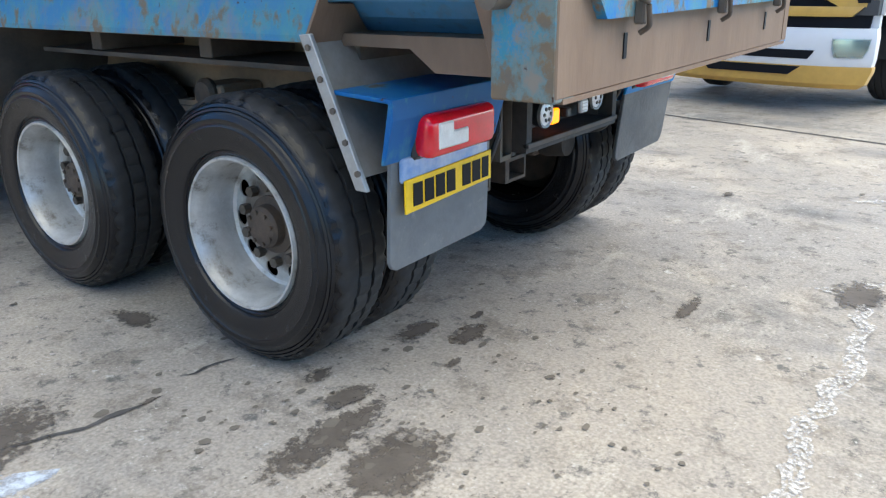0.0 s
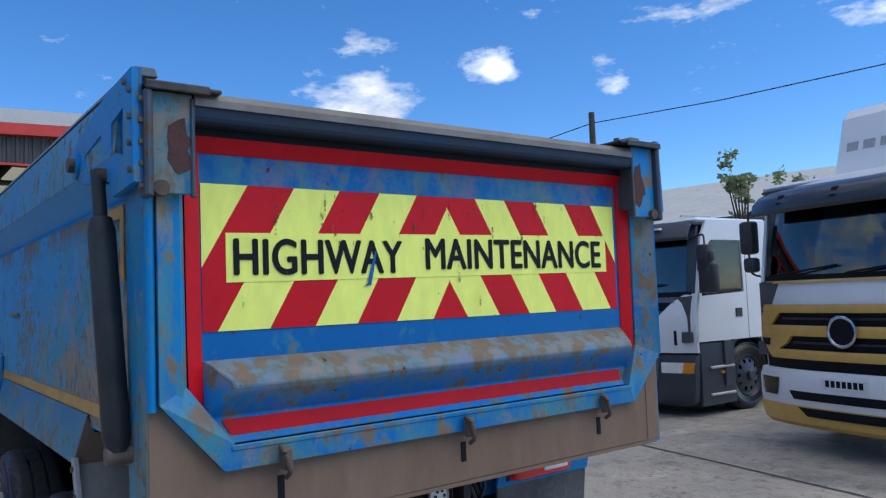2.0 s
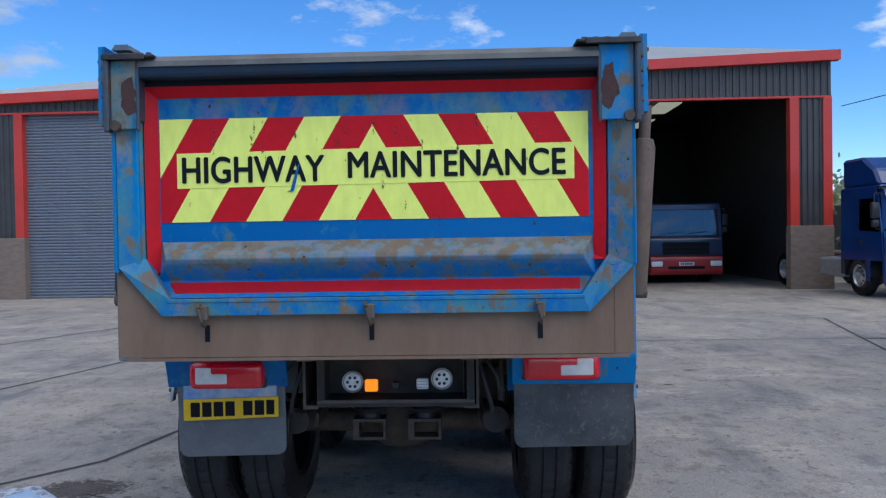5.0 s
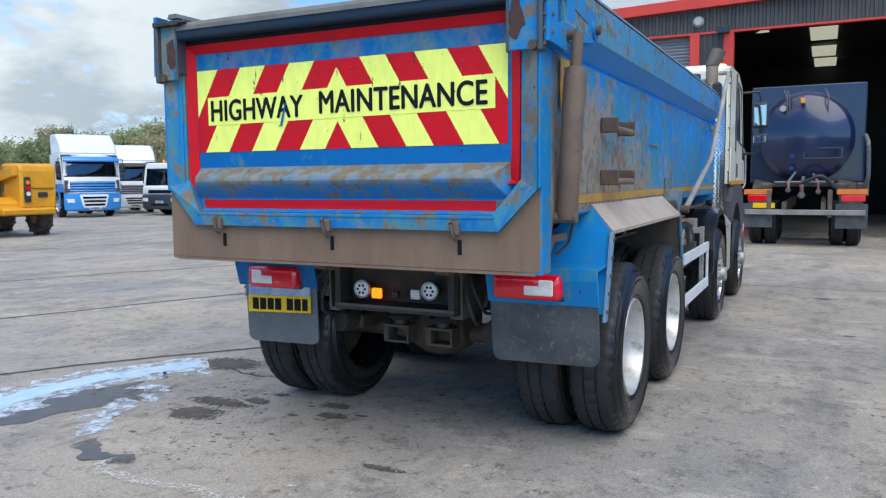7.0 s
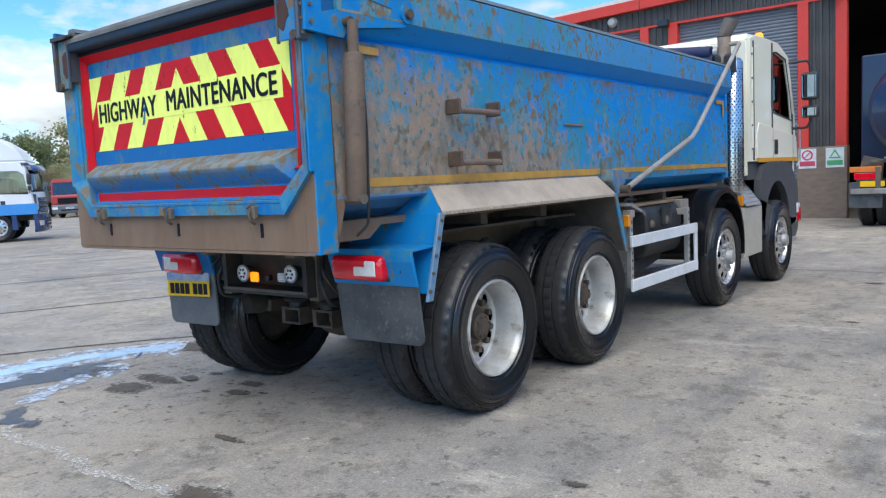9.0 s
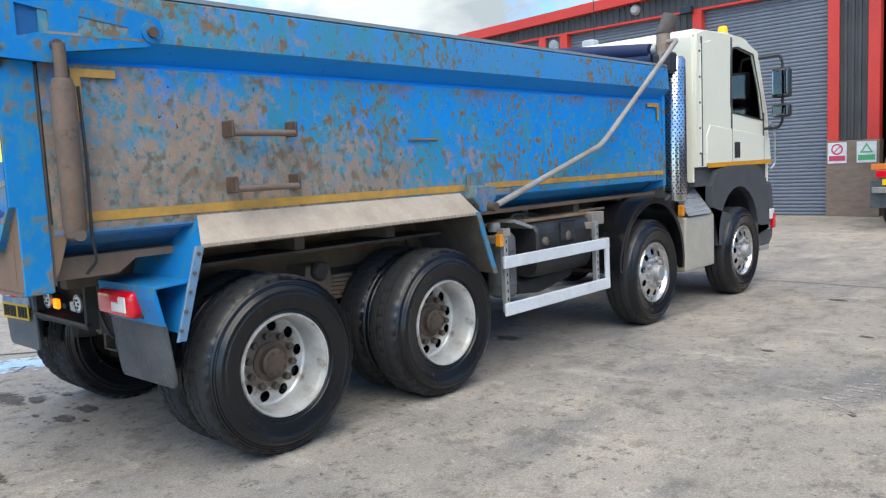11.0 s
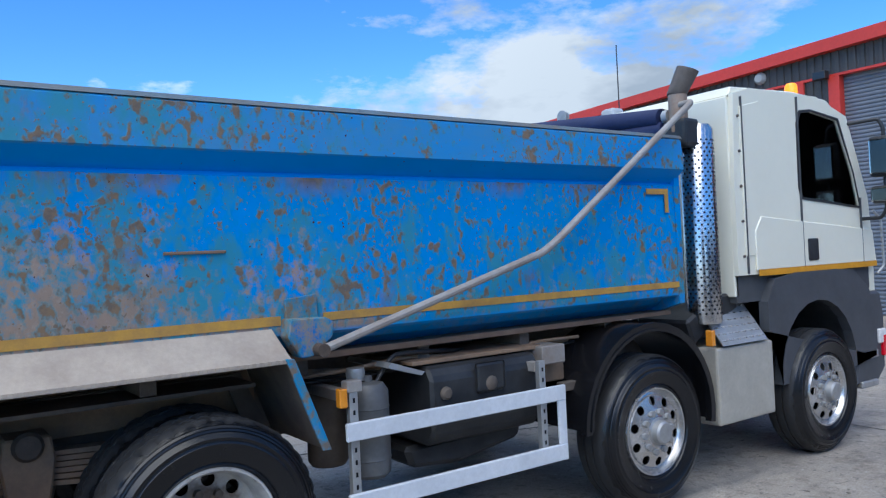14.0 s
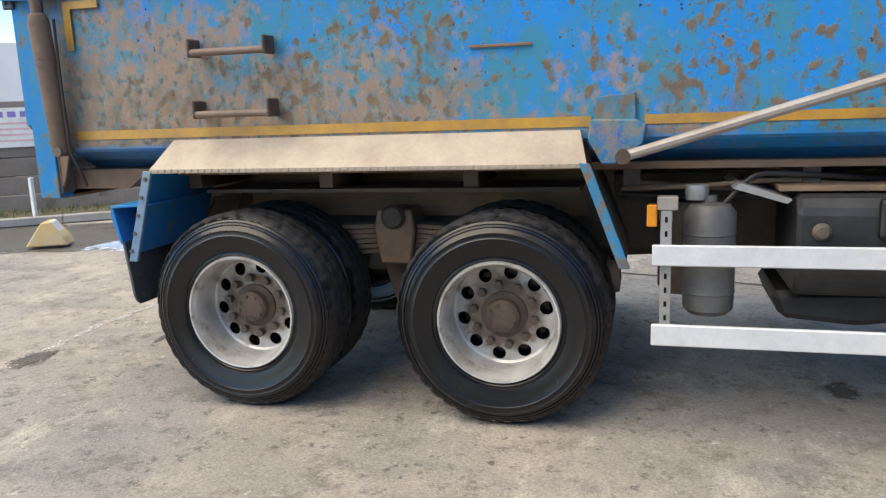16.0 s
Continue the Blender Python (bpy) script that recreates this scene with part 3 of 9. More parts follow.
def drum_mesh():
    return lathe([(0.0, 0.255), (0.22, 0.255), (0.235, 0.265), (0.235, 0.32), (0.0, 0.32)], 32)


TYRE_R = 0.53
M_TYRE = tyre_rubber("dusty_tyre_rubber", TYRE_R + 0.004)
M_NUT = mat("greasy_nut", (0.13, 0.105, 0.085), 0.5, 0.3, (0.07, 0.055, 0.042), 20)
WHEELS = {}


def add_wheel(truck, x, y, side, kind):
    """One wheel at the axle's end. side: -1 for the truck's right; y: its outer face."""
    turn = pose(x, y, gz(x) + TYRE_R - 0.003, 0, (x * 77) % 36, 0) if side < 0 else pose(x, y, gz(x) + TYRE_R - 0.003, 0, (x * 53) % 36, 180)
    if kind not in WHEELS:
        if kind == "inner":
            rim = part("wheel", lathe([(0.296, 0.02), (0.29, 0.05), (0.24, 0.10), (0.12, 0.11), (0.0, 0.11)], 32), M_HUB, truck, "dirty inner wheel", True)
        else:
            rim = part("wheel", rear_rim() if kind == "rear" else front_rim(), M_RIM if kind == "rear" else M_ALLOY, truck, "silver painted wheel" if kind == "rear" else "polished alloy wheel", True)
            part("hub", hub_mesh(kind), M_HUB if kind == "rear" else M_GALV, rim, "rusty hub with nuts" if kind == "rear" else "", True)
            # drum coloured near black, as the shade seen through the wheel's holes
            part("brake_drum", drum_mesh(), M_DRUM_BLACK, rim)
            nut = None
            for i in range(10):
                a = 2 * math.pi * (i + 0.5) / 10
                r = 0.156 if kind == "rear" else 0.138
                m = pose(r * math.cos(a), 0.191 if kind == "rear" else 0.015, r * math.sin(a))
                if nut is None:
                    nut = part("wheel_nut", rod((0, 0, 0), (0, -0.034, 0), 0.022, 6), M_NUT if kind == "rear" else M_GALV, rim)
                    nut.matrix_basis = m
                else:
                    clone("wheel_nut", nut, m, rim)
        part("tyre", tyre_mesh(TYRE_R, 0.30, 0.296, kind != "front"), M_TYRE, rim, "black truck tyre with worn tread", True)
        rim.matrix_basis = turn
        WHEELS[kind] = rim
        return rim
    src = WHEELS[kind]
    c = clone("wheel", src, turn, truck, src["label"])
    for ch in src.children:
        clone(ch.name.split(".")[0], ch, ch.matrix_basis.copy(), c, ch["label"] if "label" in ch else "")
    return c


# ---- the tipper truck ----
YC = 0.05          # its middle line
truck = thing("tipper_truck", "rusty blue eight-wheel tipper lorry with a cream cab", "truck")


def mir(ob, name=None, mid_y=YC):
    """The same part on the truck's other side."""
    me = ob.data.copy()
    me.transform(Matrix.Translation((0, 2 * mid_y, 0)) @ Matrix.Diagonal((1, -1, 1, 1)))
    me.flip_normals()
    o = new(name or ob.name.split(".")[0], me)
    o.parent = ob.parent
    if "label" in ob:
        o["label"] = ob["label"]
    return o


def both(name, bm, material, label="", smooth=False, parent=None, mid_y=YC, other=None):
    o = part(name, bm, material, parent or truck, label, smooth)
    p = mir(o, None, mid_y)
    if other:
        p.data.materials[0] = other
    return o, p




def worn_paint(name, c1, c2, wear_x, wear_z, rust_at=0.82, crisp=False, thin=0.85):
    """Blue paint worn to teal and rust, most of all low down and towards the tail."""
    m = bpy.data.materials.new(name)
    m.use_nodes = True
    nt = m.node_tree
    b = nt.nodes["Principled BSDF"]
    tc = nt.nodes.new("ShaderNodeTexCoord")
    sep = nt.nodes.new("ShaderNodeSeparateXYZ")
    nt.links.new(tc.outputs["Object"], sep.inputs[0])

    def nz(sc, st=(1, 1, 1), detail=8.0, rg=0.65):
        mp = nt.nodes.new("ShaderNodeMapping")
        mp.inputs["Scale"].default_value = st
        n = nt.nodes.new("ShaderNodeTexNoise")
        n.inputs["Scale"].default_value, n.inputs["Detail"].default_value, n.inputs["Roughness"].default_value = sc, detail, rg
        nt.links.new(tc.outputs["Object"], mp.inputs["Vector"])
        nt.links.new(mp.outputs["Vector"], n.inputs["Vector"])
        return n.outputs["Fac"]

    def rng(v, a, c, lo=0.0, hi=1.0):
        r = nt.nodes.new("ShaderNodeMapRange")
        r.inputs["From Min"].default_value, r.inputs["From Max"].default_value = a, c
        r.inputs["To Min"].default_value, r.inputs["To Max"].default_value = lo, hi
        nt.links.new(v, r.inputs["Value"])
        return r.outputs["Result"]

    def add(u, v):
        r = nt.nodes.new("ShaderNodeMath")
        nt.links.new(u, r.inputs[0])
        nt.links.new(v, r.inputs[1])
        return r.outputs[0]

    def mixc(f, c1, c2):
        x = nt.nodes.new("ShaderNodeMixRGB")
        nt.links.new(f, x.inputs["Fac"])
        for k, c in (("Color1", c1), ("Color2", c2)):
            if isinstance(c, tuple):
                x.inputs[k].default_value = (*c, 1)
            else:
                nt.links.new(c, x.inputs[k])
        return x.outputs["Color"]
    def scaled(v, k):
        r = nt.nodes.new("ShaderNodeMath")
        r.operation = "MULTIPLY"
        nt.links.new(v, r.inputs[0])
        r.inputs[1].default_value = k
        return r.outputs[0]
    wear = add(rng(sep.outputs["X"], *wear_x), rng(sep.outputs["Z"], *wear_z))
    col = mixc(rng(nz(1.1), 0.4, 0.65), c1, c2)
    teal = rng(add(nz(5.5, (1, 1, 0.6)), wear), 0.55, 0.73, 0.0, thin)
    col = mixc(teal, col, (0.065, 0.24, 0.265))
    dirt = rng(add(nz(2.4, (1, 1, 0.8), 12.0, 0.8), wear), 0.61 if crisp else 0.57, 0.68 if crisp else 0.75, 0.0, 0.9)
    col = mixc(dirt, col, (0.26, 0.205, 0.155))
    spread = add(add(nz(12.5, (1, 1, 0.75), 8.0, 0.62), scaled(nz(2.2, (1, 1, 0.7), 5.0), 0.35)), scaled(wear, 0.4))
    rust = rng(spread, rust_at - 0.045, rust_at + 0.045, 0.0, 0.92)
    halo = rng(spread, rust_at - 0.12, rust_at - 0.03, 0.0, 0.5)
    col = mixc(halo, col, (0.055, 0.23, 0.26))
    col = mixc(rust, col, mixc(rng(nz(9.0), 0.4, 0.6), (0.215, 0.14, 0.08), (0.165, 0.125, 0.09)))
    scab = rng(nz(30.0, (1, 1, 0.8), 4.0, 0.5), 0.70, 0.73)
    col = mixc(scab, col, (0.07, 0.035, 0.025))
    b.inputs["Specular IOR Level"].default_value = 0.2
    nt.links.new(col, b.inputs["Base Color"])
    nt.links.new(rng(add(dirt, rust), 0.0, 1.0, 0.42, 0.8), b.inputs["Roughness"])
    bp = nt.nodes.new("ShaderNodeBump")
    bp.inputs["Strength"].default_value, bp.inputs["Distance"].default_value = 0.3, 0.004
    nt.links.new(add(rust, nz(3.0)), bp.inputs["Height"])
    nt.links.new(bp.outputs["Normal"], b.inputs["Normal"])
    return m


def side_paint(name, c1, c2, rear, low, dirt_at, spot_at):
    """Blue steel side: rust spots in clusters with teal rims, rust along the fold, brown dust low down towards the tail."""
    m = bpy.data.materials.new(name)
    m.use_nodes = True
    nt = m.node_tree
    b = nt.nodes["Principled BSDF"]
    tc = nt.nodes.new("ShaderNodeTexCoord")
    sep = nt.nodes.new("ShaderNodeSeparateXYZ")
    nt.links.new(tc.outputs["Object"], sep.inputs[0])

    def nz(sc, st=(1, 1, 1), detail=6.0, rg=0.6, at=(0, 0, 0)):
        mp = nt.nodes.new("ShaderNodeMapping")
        mp.inputs["Scale"].default_value, mp.inputs["Location"].default_value = st, at
        n = nt.nodes.new("ShaderNodeTexNoise")
        n.inputs["Scale"].default_value, n.inputs["Detail"].default_value, n.inputs["Roughness"].default_value = sc, detail, rg
        nt.links.new(tc.outputs["Object"], mp.inputs["Vector"])
        nt.links.new(mp.outputs["Vector"], n.inputs["Vector"])
        return n.outputs["Fac"]

    def rng(v, a, c, lo=0.0, hi=1.0):
        r = nt.nodes.new("ShaderNodeMapRange")
        r.inputs["From Min"].default_value, r.inputs["From Max"].default_value = a, c
        r.inputs["To Min"].default_value, r.inputs["To Max"].default_value = lo, hi
        nt.links.new(v, r.inputs["Value"])
        return r.outputs["Result"]

    def op(u, v, kind="ADD"):
        r = nt.nodes.new("ShaderNodeMath")
        r.operation = kind
        for k, w in enumerate((u, v)):
            if isinstance(w, float):
                r.inputs[k].default_value = w
            else:
                nt.links.new(w, r.inputs[k])
        return r.outputs[0]

    def mixc(f, c1, c2):
        x = nt.nodes.new("ShaderNodeMixRGB")
        nt.links.new(f, x.inputs["Fac"])
        for k, c in (("Color1", c1), ("Color2", c2)):
            if isinstance(c, tuple):
                x.inputs[k].default_value = (*c, 1)
            else:
                nt.links.new(c, x.inputs[k])
        return x.outputs["Color"]
    z = sep.outputs["Z"]
    wear = op(rng(sep.outputs["X"], *rear), rng(z, *low))
    # little settles under the fold and the sill, and this mask puts their shade into the colour; a film lies on the
    # band above it
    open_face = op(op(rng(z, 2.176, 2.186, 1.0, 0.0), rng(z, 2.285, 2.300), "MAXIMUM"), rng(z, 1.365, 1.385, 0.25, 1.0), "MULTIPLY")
    cluster = rng(nz(1.5, (1, 1, 1.3), 4.0), 0.30, 0.70, -0.5, 0.5)
    col = mixc(rng(nz(0.9), 0.38, 0.62), c1, c2)
    film = op(rng(z, 2.285, 2.305), rng(op(nz(3.0, (0.5, 1, 1), 7.0, 0.65), op(wear, 0.22, "MULTIPLY")), 0.34, 0.72, 0.05, 0.62), "MULTIPLY")
    col = mixc(film, col, (0.10, 0.225, 0.30))
    # faded teal where the paint has thinned
    teal = rng(op(nz(7.0, (1, 1, 0.55), 7.0, 0.65), op(wear, 0.34, "MULTIPLY")), 0.55, 0.72, 0.0, 0.85)
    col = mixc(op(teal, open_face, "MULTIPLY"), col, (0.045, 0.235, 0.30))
    # brown dust low down
    mottle = op(rng(nz(2.6, (1, 1, 0.9), 9.0, 0.72), 0.3, 0.7, -0.28, 0.28), rng(nz(16.0, (1, 1, 0.8), 6.0, 0.7), 0.3, 0.7, -0.20, 0.20))
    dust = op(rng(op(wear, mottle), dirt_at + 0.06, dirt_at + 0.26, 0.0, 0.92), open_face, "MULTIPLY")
    dust_c = mixc(rng(nz(4.0, (1, 1, 0.6), 8.0, 0.7), 0.40, 0.62), (0.345, 0.225, 0.150), (0.250, 0.182, 0.132))
    dust_c = mixc(rng(nz(30.0, (1, 1, 0.7), 6.0, 0.7), 0.50, 0.66, 0.0, 0.6), dust_c, (0.37, 0.285, 0.215))
    col = mixc(dust, col, dust_c)
    # rust spots in clusters, each with a pale rim and a soft edge
    field = op(op(nz(19.0, (1, 1, 0.75), 3.0, 0.5), op(cluster, 0.17, "MULTIPLY")), op(wear, 0.045, "MULTIPLY"))
    rim = rng(field, spot_at - 0.085, spot_at - 0.01, 0.0, 0.6)
    spot = rng(field, spot_at - 0.03, spot_at + 0.055, 0.0, 0.95)
    small = rng(op(nz(52.0, (1, 1, 0.8), 2.0, 0.5), op(cluster, 0.17, "MULTIPLY")), 0.635, 0.70, 0.0, 0.9)
    big = rng(op(op(nz(5.0, (1, 1, 0.6), 8.0, 0.7, (3.7, 0, 1.1)), op(cluster, 0.2, "MULTIPLY")), op(wear, 0.09, "MULTIPLY")), 0.63, 0.76, 0.0, 0.7)
    fold = op(op(rng(z, 2.06, 2.172), rng(z, 2.176, 2.182, 1.0, 0.0), "MULTIPLY"), rng(nz(3.2, (1, 1, 0.2), 7.0, 0.65), 0.47, 0.62), "MULTIPLY")
    rust_c = mixc(rng(nz(20.0), 0.4, 0.6), (0.215, 0.140, 0.082), (0.150, 0.110, 0.080))
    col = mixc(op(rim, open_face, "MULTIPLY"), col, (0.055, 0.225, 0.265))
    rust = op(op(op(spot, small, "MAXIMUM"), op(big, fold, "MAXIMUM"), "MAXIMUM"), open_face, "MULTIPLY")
    col = mixc(rust, col, rust_c)
    scab = rng(nz(34.0, (1, 1, 0.8), 3.0, 0.5, (1.3, 0, 0)), 0.72, 0.74)
    col = mixc(scab, col, (0.06, 0.03, 0.022))
    b.inputs["Specular IOR Level"].default_value = 0.16
    nt.links.new(col, b.inputs["Base Color"])
    nt.links.new(rng(op(dust, rust), 0.0, 1.0, 0.40, 0.85), b.inputs["Roughness"])
    bp = nt.nodes.new("ShaderNodeBump")
    bp.inputs["Strength"].default_value, bp.inputs["Distance"].default_value = 0.35, 0.004
    nt.links.new(op(rust, nz(2.5)), bp.inputs["Height"])
    nt.links.new(bp.outputs["Normal"], b.inputs["Normal"])
    return m


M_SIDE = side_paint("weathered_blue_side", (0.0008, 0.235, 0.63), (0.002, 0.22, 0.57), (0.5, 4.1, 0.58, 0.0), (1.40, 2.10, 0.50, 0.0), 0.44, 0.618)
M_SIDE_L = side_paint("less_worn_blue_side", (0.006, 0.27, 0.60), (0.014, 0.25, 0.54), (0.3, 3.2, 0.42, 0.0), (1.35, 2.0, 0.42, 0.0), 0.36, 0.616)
M_BLUE = worn_paint("blue_paint", (0.006, 0.21, 0.48), (0.012, 0.195, 0.43), (-1, 4, 0.03, 0.03), (0.7, 1.5, 0.02, 0.02), 0.77)
M_FRAME = worn_paint("scuffed_blue_frame", (0.006, 0.15, 0.42), (0.010, 0.13, 0.36), (-1, 1, 0.09, 0.09), (1.3, 2.5, 0.0, 0.06), 0.77, True)
M_POST = worn_paint("blue_post_paint", (0.004, 0.21, 0.50), (0.008, 0.185, 0.44), (-1, 1, -0.01, -0.01), (1.3, 2.5, 0.0, 0.03), 0.79)
M_POST_L = worn_paint("browned_post_paint", (0.004, 0.21, 0.50), (0.008, 0.185, 0.44), (-1, 1, 0.0, 0.0), (1.1, 1.9, 0.26, 0.05), 0.80, True)
M_GATE = worn_paint("dirty_gate_paint", (0.002, 0.12, 0.36), (0.003, 0.14, 0.40), (-1, 1, 0.0, 0.0), (1.6, 2.4, -0.05, 0.115), 0.86)
M_LEDGE = worn_paint("scuffed_ledge_paint", (0.006, 0.17, 0.52), (0.02, 0.19, 0.46), (-0.06, 0.06, 0.225, 0.13), (1.5, 1.62, -0.14, 0.105), 0.76, False, 0.3)

M_EDGE = mat("dusty_top_edge", (0.105, 0.165, 0.205), 0.6, 0, (0.16, 0.145, 0.125), 4.0, 0.1, 40, spots=(0.17, 0.11, 0.07), spot_scale=9, spot_at=0.62, spot_soft=0.1)
side_profile = [(-1.145, 2.535), (-1.168, 2.515), (-1.185, 2.297), (-1.078, 2.203), (-1.104, 2.176), (-1.12, 1.40), (-1.115, 1.362), (-1.09, 1.346), (-0.975, 1.346), (-0.92, 1.29), (-0.80, 1.225), (-0.80, 1.240),
                (-0.905, 1.305), (-0.955, 1.362), (-1.085, 1.374), (-1.055, 2.165), (-1.055, 2.205), (-1.13, 2.305), (-1.13, 2.50)]
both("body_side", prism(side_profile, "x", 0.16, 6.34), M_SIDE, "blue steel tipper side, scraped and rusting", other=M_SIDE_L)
part("body_floor", prism([(0.04, 1.13), (0.04, 1.24), (6.34, 1.24), (6.34, 1.21), (0.6, 1.2), (0.5, 1.13)], "y", -1.0, 1.1), M_BROWN, truck)
part("front_bulkhead", prism([(-1.12, 1.30), (-1.12, 2.52), (1.22, 2.52), (1.22, 1.30), (0.9, 1.2), (-0.8, 1.2)], "x", 6.30, 6.36), M_SIDE, truck)
both("top_rail", prism([(-1.165, 2.53), (-1.15, 2.556), (-1.09, 2.556), (-1.08, 2.53)], "x", 0.05, 6.36), M_EDGE, "dusty blue-grey top edge")
# under the sides
for x in (0.9, 1.7, 2.5, 3.3, 4.1, 4.9, 5.7):
    part("cross_member", box(x - 0.04, x + 0.04, -0.95, 1.05, 1.12, 1.215, 0.004), M_STEEL_DARK, truck)

# rear corner posts and skirt
post_r = prism([(0.002, 1.09), (0.135, 1.09), (0.135, 2.18), (-0.031, 2.18), (-0.031, 1.505), (0.002, 1.505)], "y", -1.131, -1.02, 0.004)
for v in post_r.verts:
    if v.co.x < -0.02 and v.co.y > -1.03:
        v.co.x = 0.022
part("rear_post", post_r, M_POST, truck, "blue corner post")
part("rear_post", box(0.002, 0.205, 1.13, 1.243, 1.09, 2.18, 0.006), M_POST_L, truck, "blue corner post")
part("post_tube", rod((-0.010, 1.231, 1.50), (-0.010, 1.231, 2.17), 0.0145, 12), M_POST, truck, "", True)
part("post_seam", box(0.135, 0.150, -1.118, -1.02, 1.12, 2.16), M_STEEL_DARK, truck)
part("rear_skirt", prism([(1.24, 1.10), (1.24, 1.50), (1.17, 1.50), (0.985, 1.315), (-0.885, 1.315), (-1.07, 1.50), (-1.125, 1.50), (-1.125, 1.10)], "x", 0.0, 0.035, 0.004), M_BROWN, truck, "brown dusty steel rear skirt")
part("skirt_lip", box(0.0, 0.13, -1.10, 1.2, 1.085, 1.10), M_BROWN, truck)
part("skirt_seam", box(-0.003, 0.003, -1.045, -1.035, 1.11, 1.47), M_BROWN, truck)

# tailgate
tailgate = part("tailgate", prism([(1.13, 2.44), (1.13, 1.56), (1.0, 1.36), (-0.9, 1.36), (-1.03, 1.56), (-1.03, 2.44)], "x", 0.062, 0.10), M_GATE, truck, "blue tailgate with red and yellow chevrons")
outer = [(1.214, 2.40), (1.214, 1.52), (1.02, 1.298), (-0.92, 1.298), (-1.115, 1.50), (-1.115, 2.40)]
inner = [(1.12, 2.388), (1.115, 1.56), (0.985, 1.375), (-0.885, 1.375), (-1.015, 1.55), (-1.02, 2.388)]
gate_frame = ring_panel(outer, inner, "x", -0.032, 0.066)
for v in gate_frame.verts:
    if v.co.x < 0 and v.co.z > 1.5 and -1.05 < v.co.y < 1.15:
        v.co.x = 0.026
part("frame", gate_frame, M_FRAME, tailgate, "blue outer frame with chamfered corners")


def slope_ring(o, oi, xo, xi):
    t = bmesh.new()
    a = [t.verts.new((xo, *p)) for p in o]
    b = [t.verts.new((xi, *p)) for p in oi]
    for i in range(len(o)):
        t.faces.new((a[i], a[(i + 1) % len(o)], b[(i + 1) % len(o)], b[i]))
    c = [t.verts.new((xo + 0.02, *p)) for p in o]
    d = [t.verts.new((xi + 0.004, *p)) for p in oi]
    for i in range(len(o)):
        t.faces.new((c[i], d[i], d[(i + 1) % len(o)], c[(i + 1) % len(o)]))
    return t


red_o = [(1.112, 2.352), (1.110, 1.72), (1.106, 1.49), (-1.003, 1.53), (-1.008, 1.72), (-1.012, 2.352)]
red_i = [(1.055, 2.302), (1.055, 1.72), (1.05, 1.475), (-0.95, 1.55), (-0.955, 1.72), (-0.955, 2.302)]
part("red_border", slope_ring(red_o, red_i, 0.03, 0.057), M_RED, tailgate, "faded red border")
ledge = prism([(0.062, 1.635), (-0.045, 1.575), (-0.055, 1.555), (-0.045, 1.535), (0.035, 1.455), (0.025, 1.40), (-0.005, 1.375), (0.08, 1.375), (0.08, 1.635)], "y", -0.955, 1.053)
for v in ledge.verts:      # hipped ends
    if v.co.x < 0.03 and v.co.z > 1.5:
        v.co.y -= math.copysign((0.03 - v.co.x) * 0.75, v.co.y)
bmesh.ops.bevel(ledge, geom=list(ledge.edges), offset=0.004, segments=1, affect="EDGES")
part("ledge", ledge, M_LEDGE, tailgate, "scraped folded ledge")
stripe = prism([(0.0325, 1.446), (0.0225, 1.392), (0.0185, 1.392), (0.0285, 1.446)], "y", -0.885, 0.975)
for v in stripe.verts:
    if v.co.z > 1.42 and v.co.y > 0:
        v.co.y += 0.03
part("red_stripe", stripe, M_RED, tailgate)
part("bottom_bead", box(-0.036, 0.0, -0.90, 1.0, 1.355, 1.375, 0.004), M_FRAME, tailgate)
part("top_beam", prism([(-0.036, 2.378), (-0.044, 2.39), (-0.046, 2.45), (-0.034, 2.468), (0.09, 2.50), (0.11, 2.48), (0.11, 2.378)], "y", -0.972, 1.105, 0.006), mat("dark_blue_beam", (0.012, 0.035, 0.07), 0.5, 0, (0.03, 0.034, 0.04), 3, 0.1, 50, spec=0.15), tailgate, "dark top beam")
part("top_cap", prism([(-0.052, 2.428), (-0.050, 2.452), (-0.036, 2.474), (0.09, 2.506), (0.09, 2.5015), (-0.032, 2.470), (-0.0455, 2.45), (-0.047, 2.428)], "y", -0.97, 1.10), mat("dusty_grey_cap", (0.17, 0.165, 0.15), 0.6, 0.2, (0.12, 0.11, 0.10), 5, 0.1, 40), tailgate, "dusty grey top edge")
# black strip below the beam stands in for the shade of the recess
part("recess", box(0.028, 0.06, -1.0, 1.1, 2.352, 2.378), M_INK, tailgate)
# chevrons
CH_L, CH_R, CH_T, CH_B = 1.05, -0.935, 2.205, 1.725
mid = (CH_L + CH_R) / 2


def flat(poly, x, thick=0.002):
    return prism(poly, "x", x, x + thick)


stripes_l = (1.06, 0.89, 0.72, 0.54, 0.37, 0.20, 0.03, -0.14, -0.31)
stripes_r = (-0.95, -0.78, -0.61, -0.42, -0.25, -0.09, 0.08, 0.25, 0.42)
for side, tops in ((1, stripes_l), (-1, stripes_r)):
    edge = CH_L if side > 0 else CH_R
    for k, (ta, tb) in enumerate(zip(tops, tops[1:])):
        low = side * 0.585 * (CH_T - CH_B)
        poly = [(ta, CH_T), (tb, CH_T), (tb + low, CH_B), (ta + low, CH_B)]
        poly = clip(poly, lambda p: side * (edge - p[0]))
        poly = clip(poly, lambda p: side * (p[0] - mid)) if poly else poly
        if len(poly) > 2:
            part("stripe", flat(poly, 0.058), M_YELLOW if k % 2 == 0 else M_RED, tailgate, "fluorescent yellow stripe" if k % 2 == 0 else "red stripe")
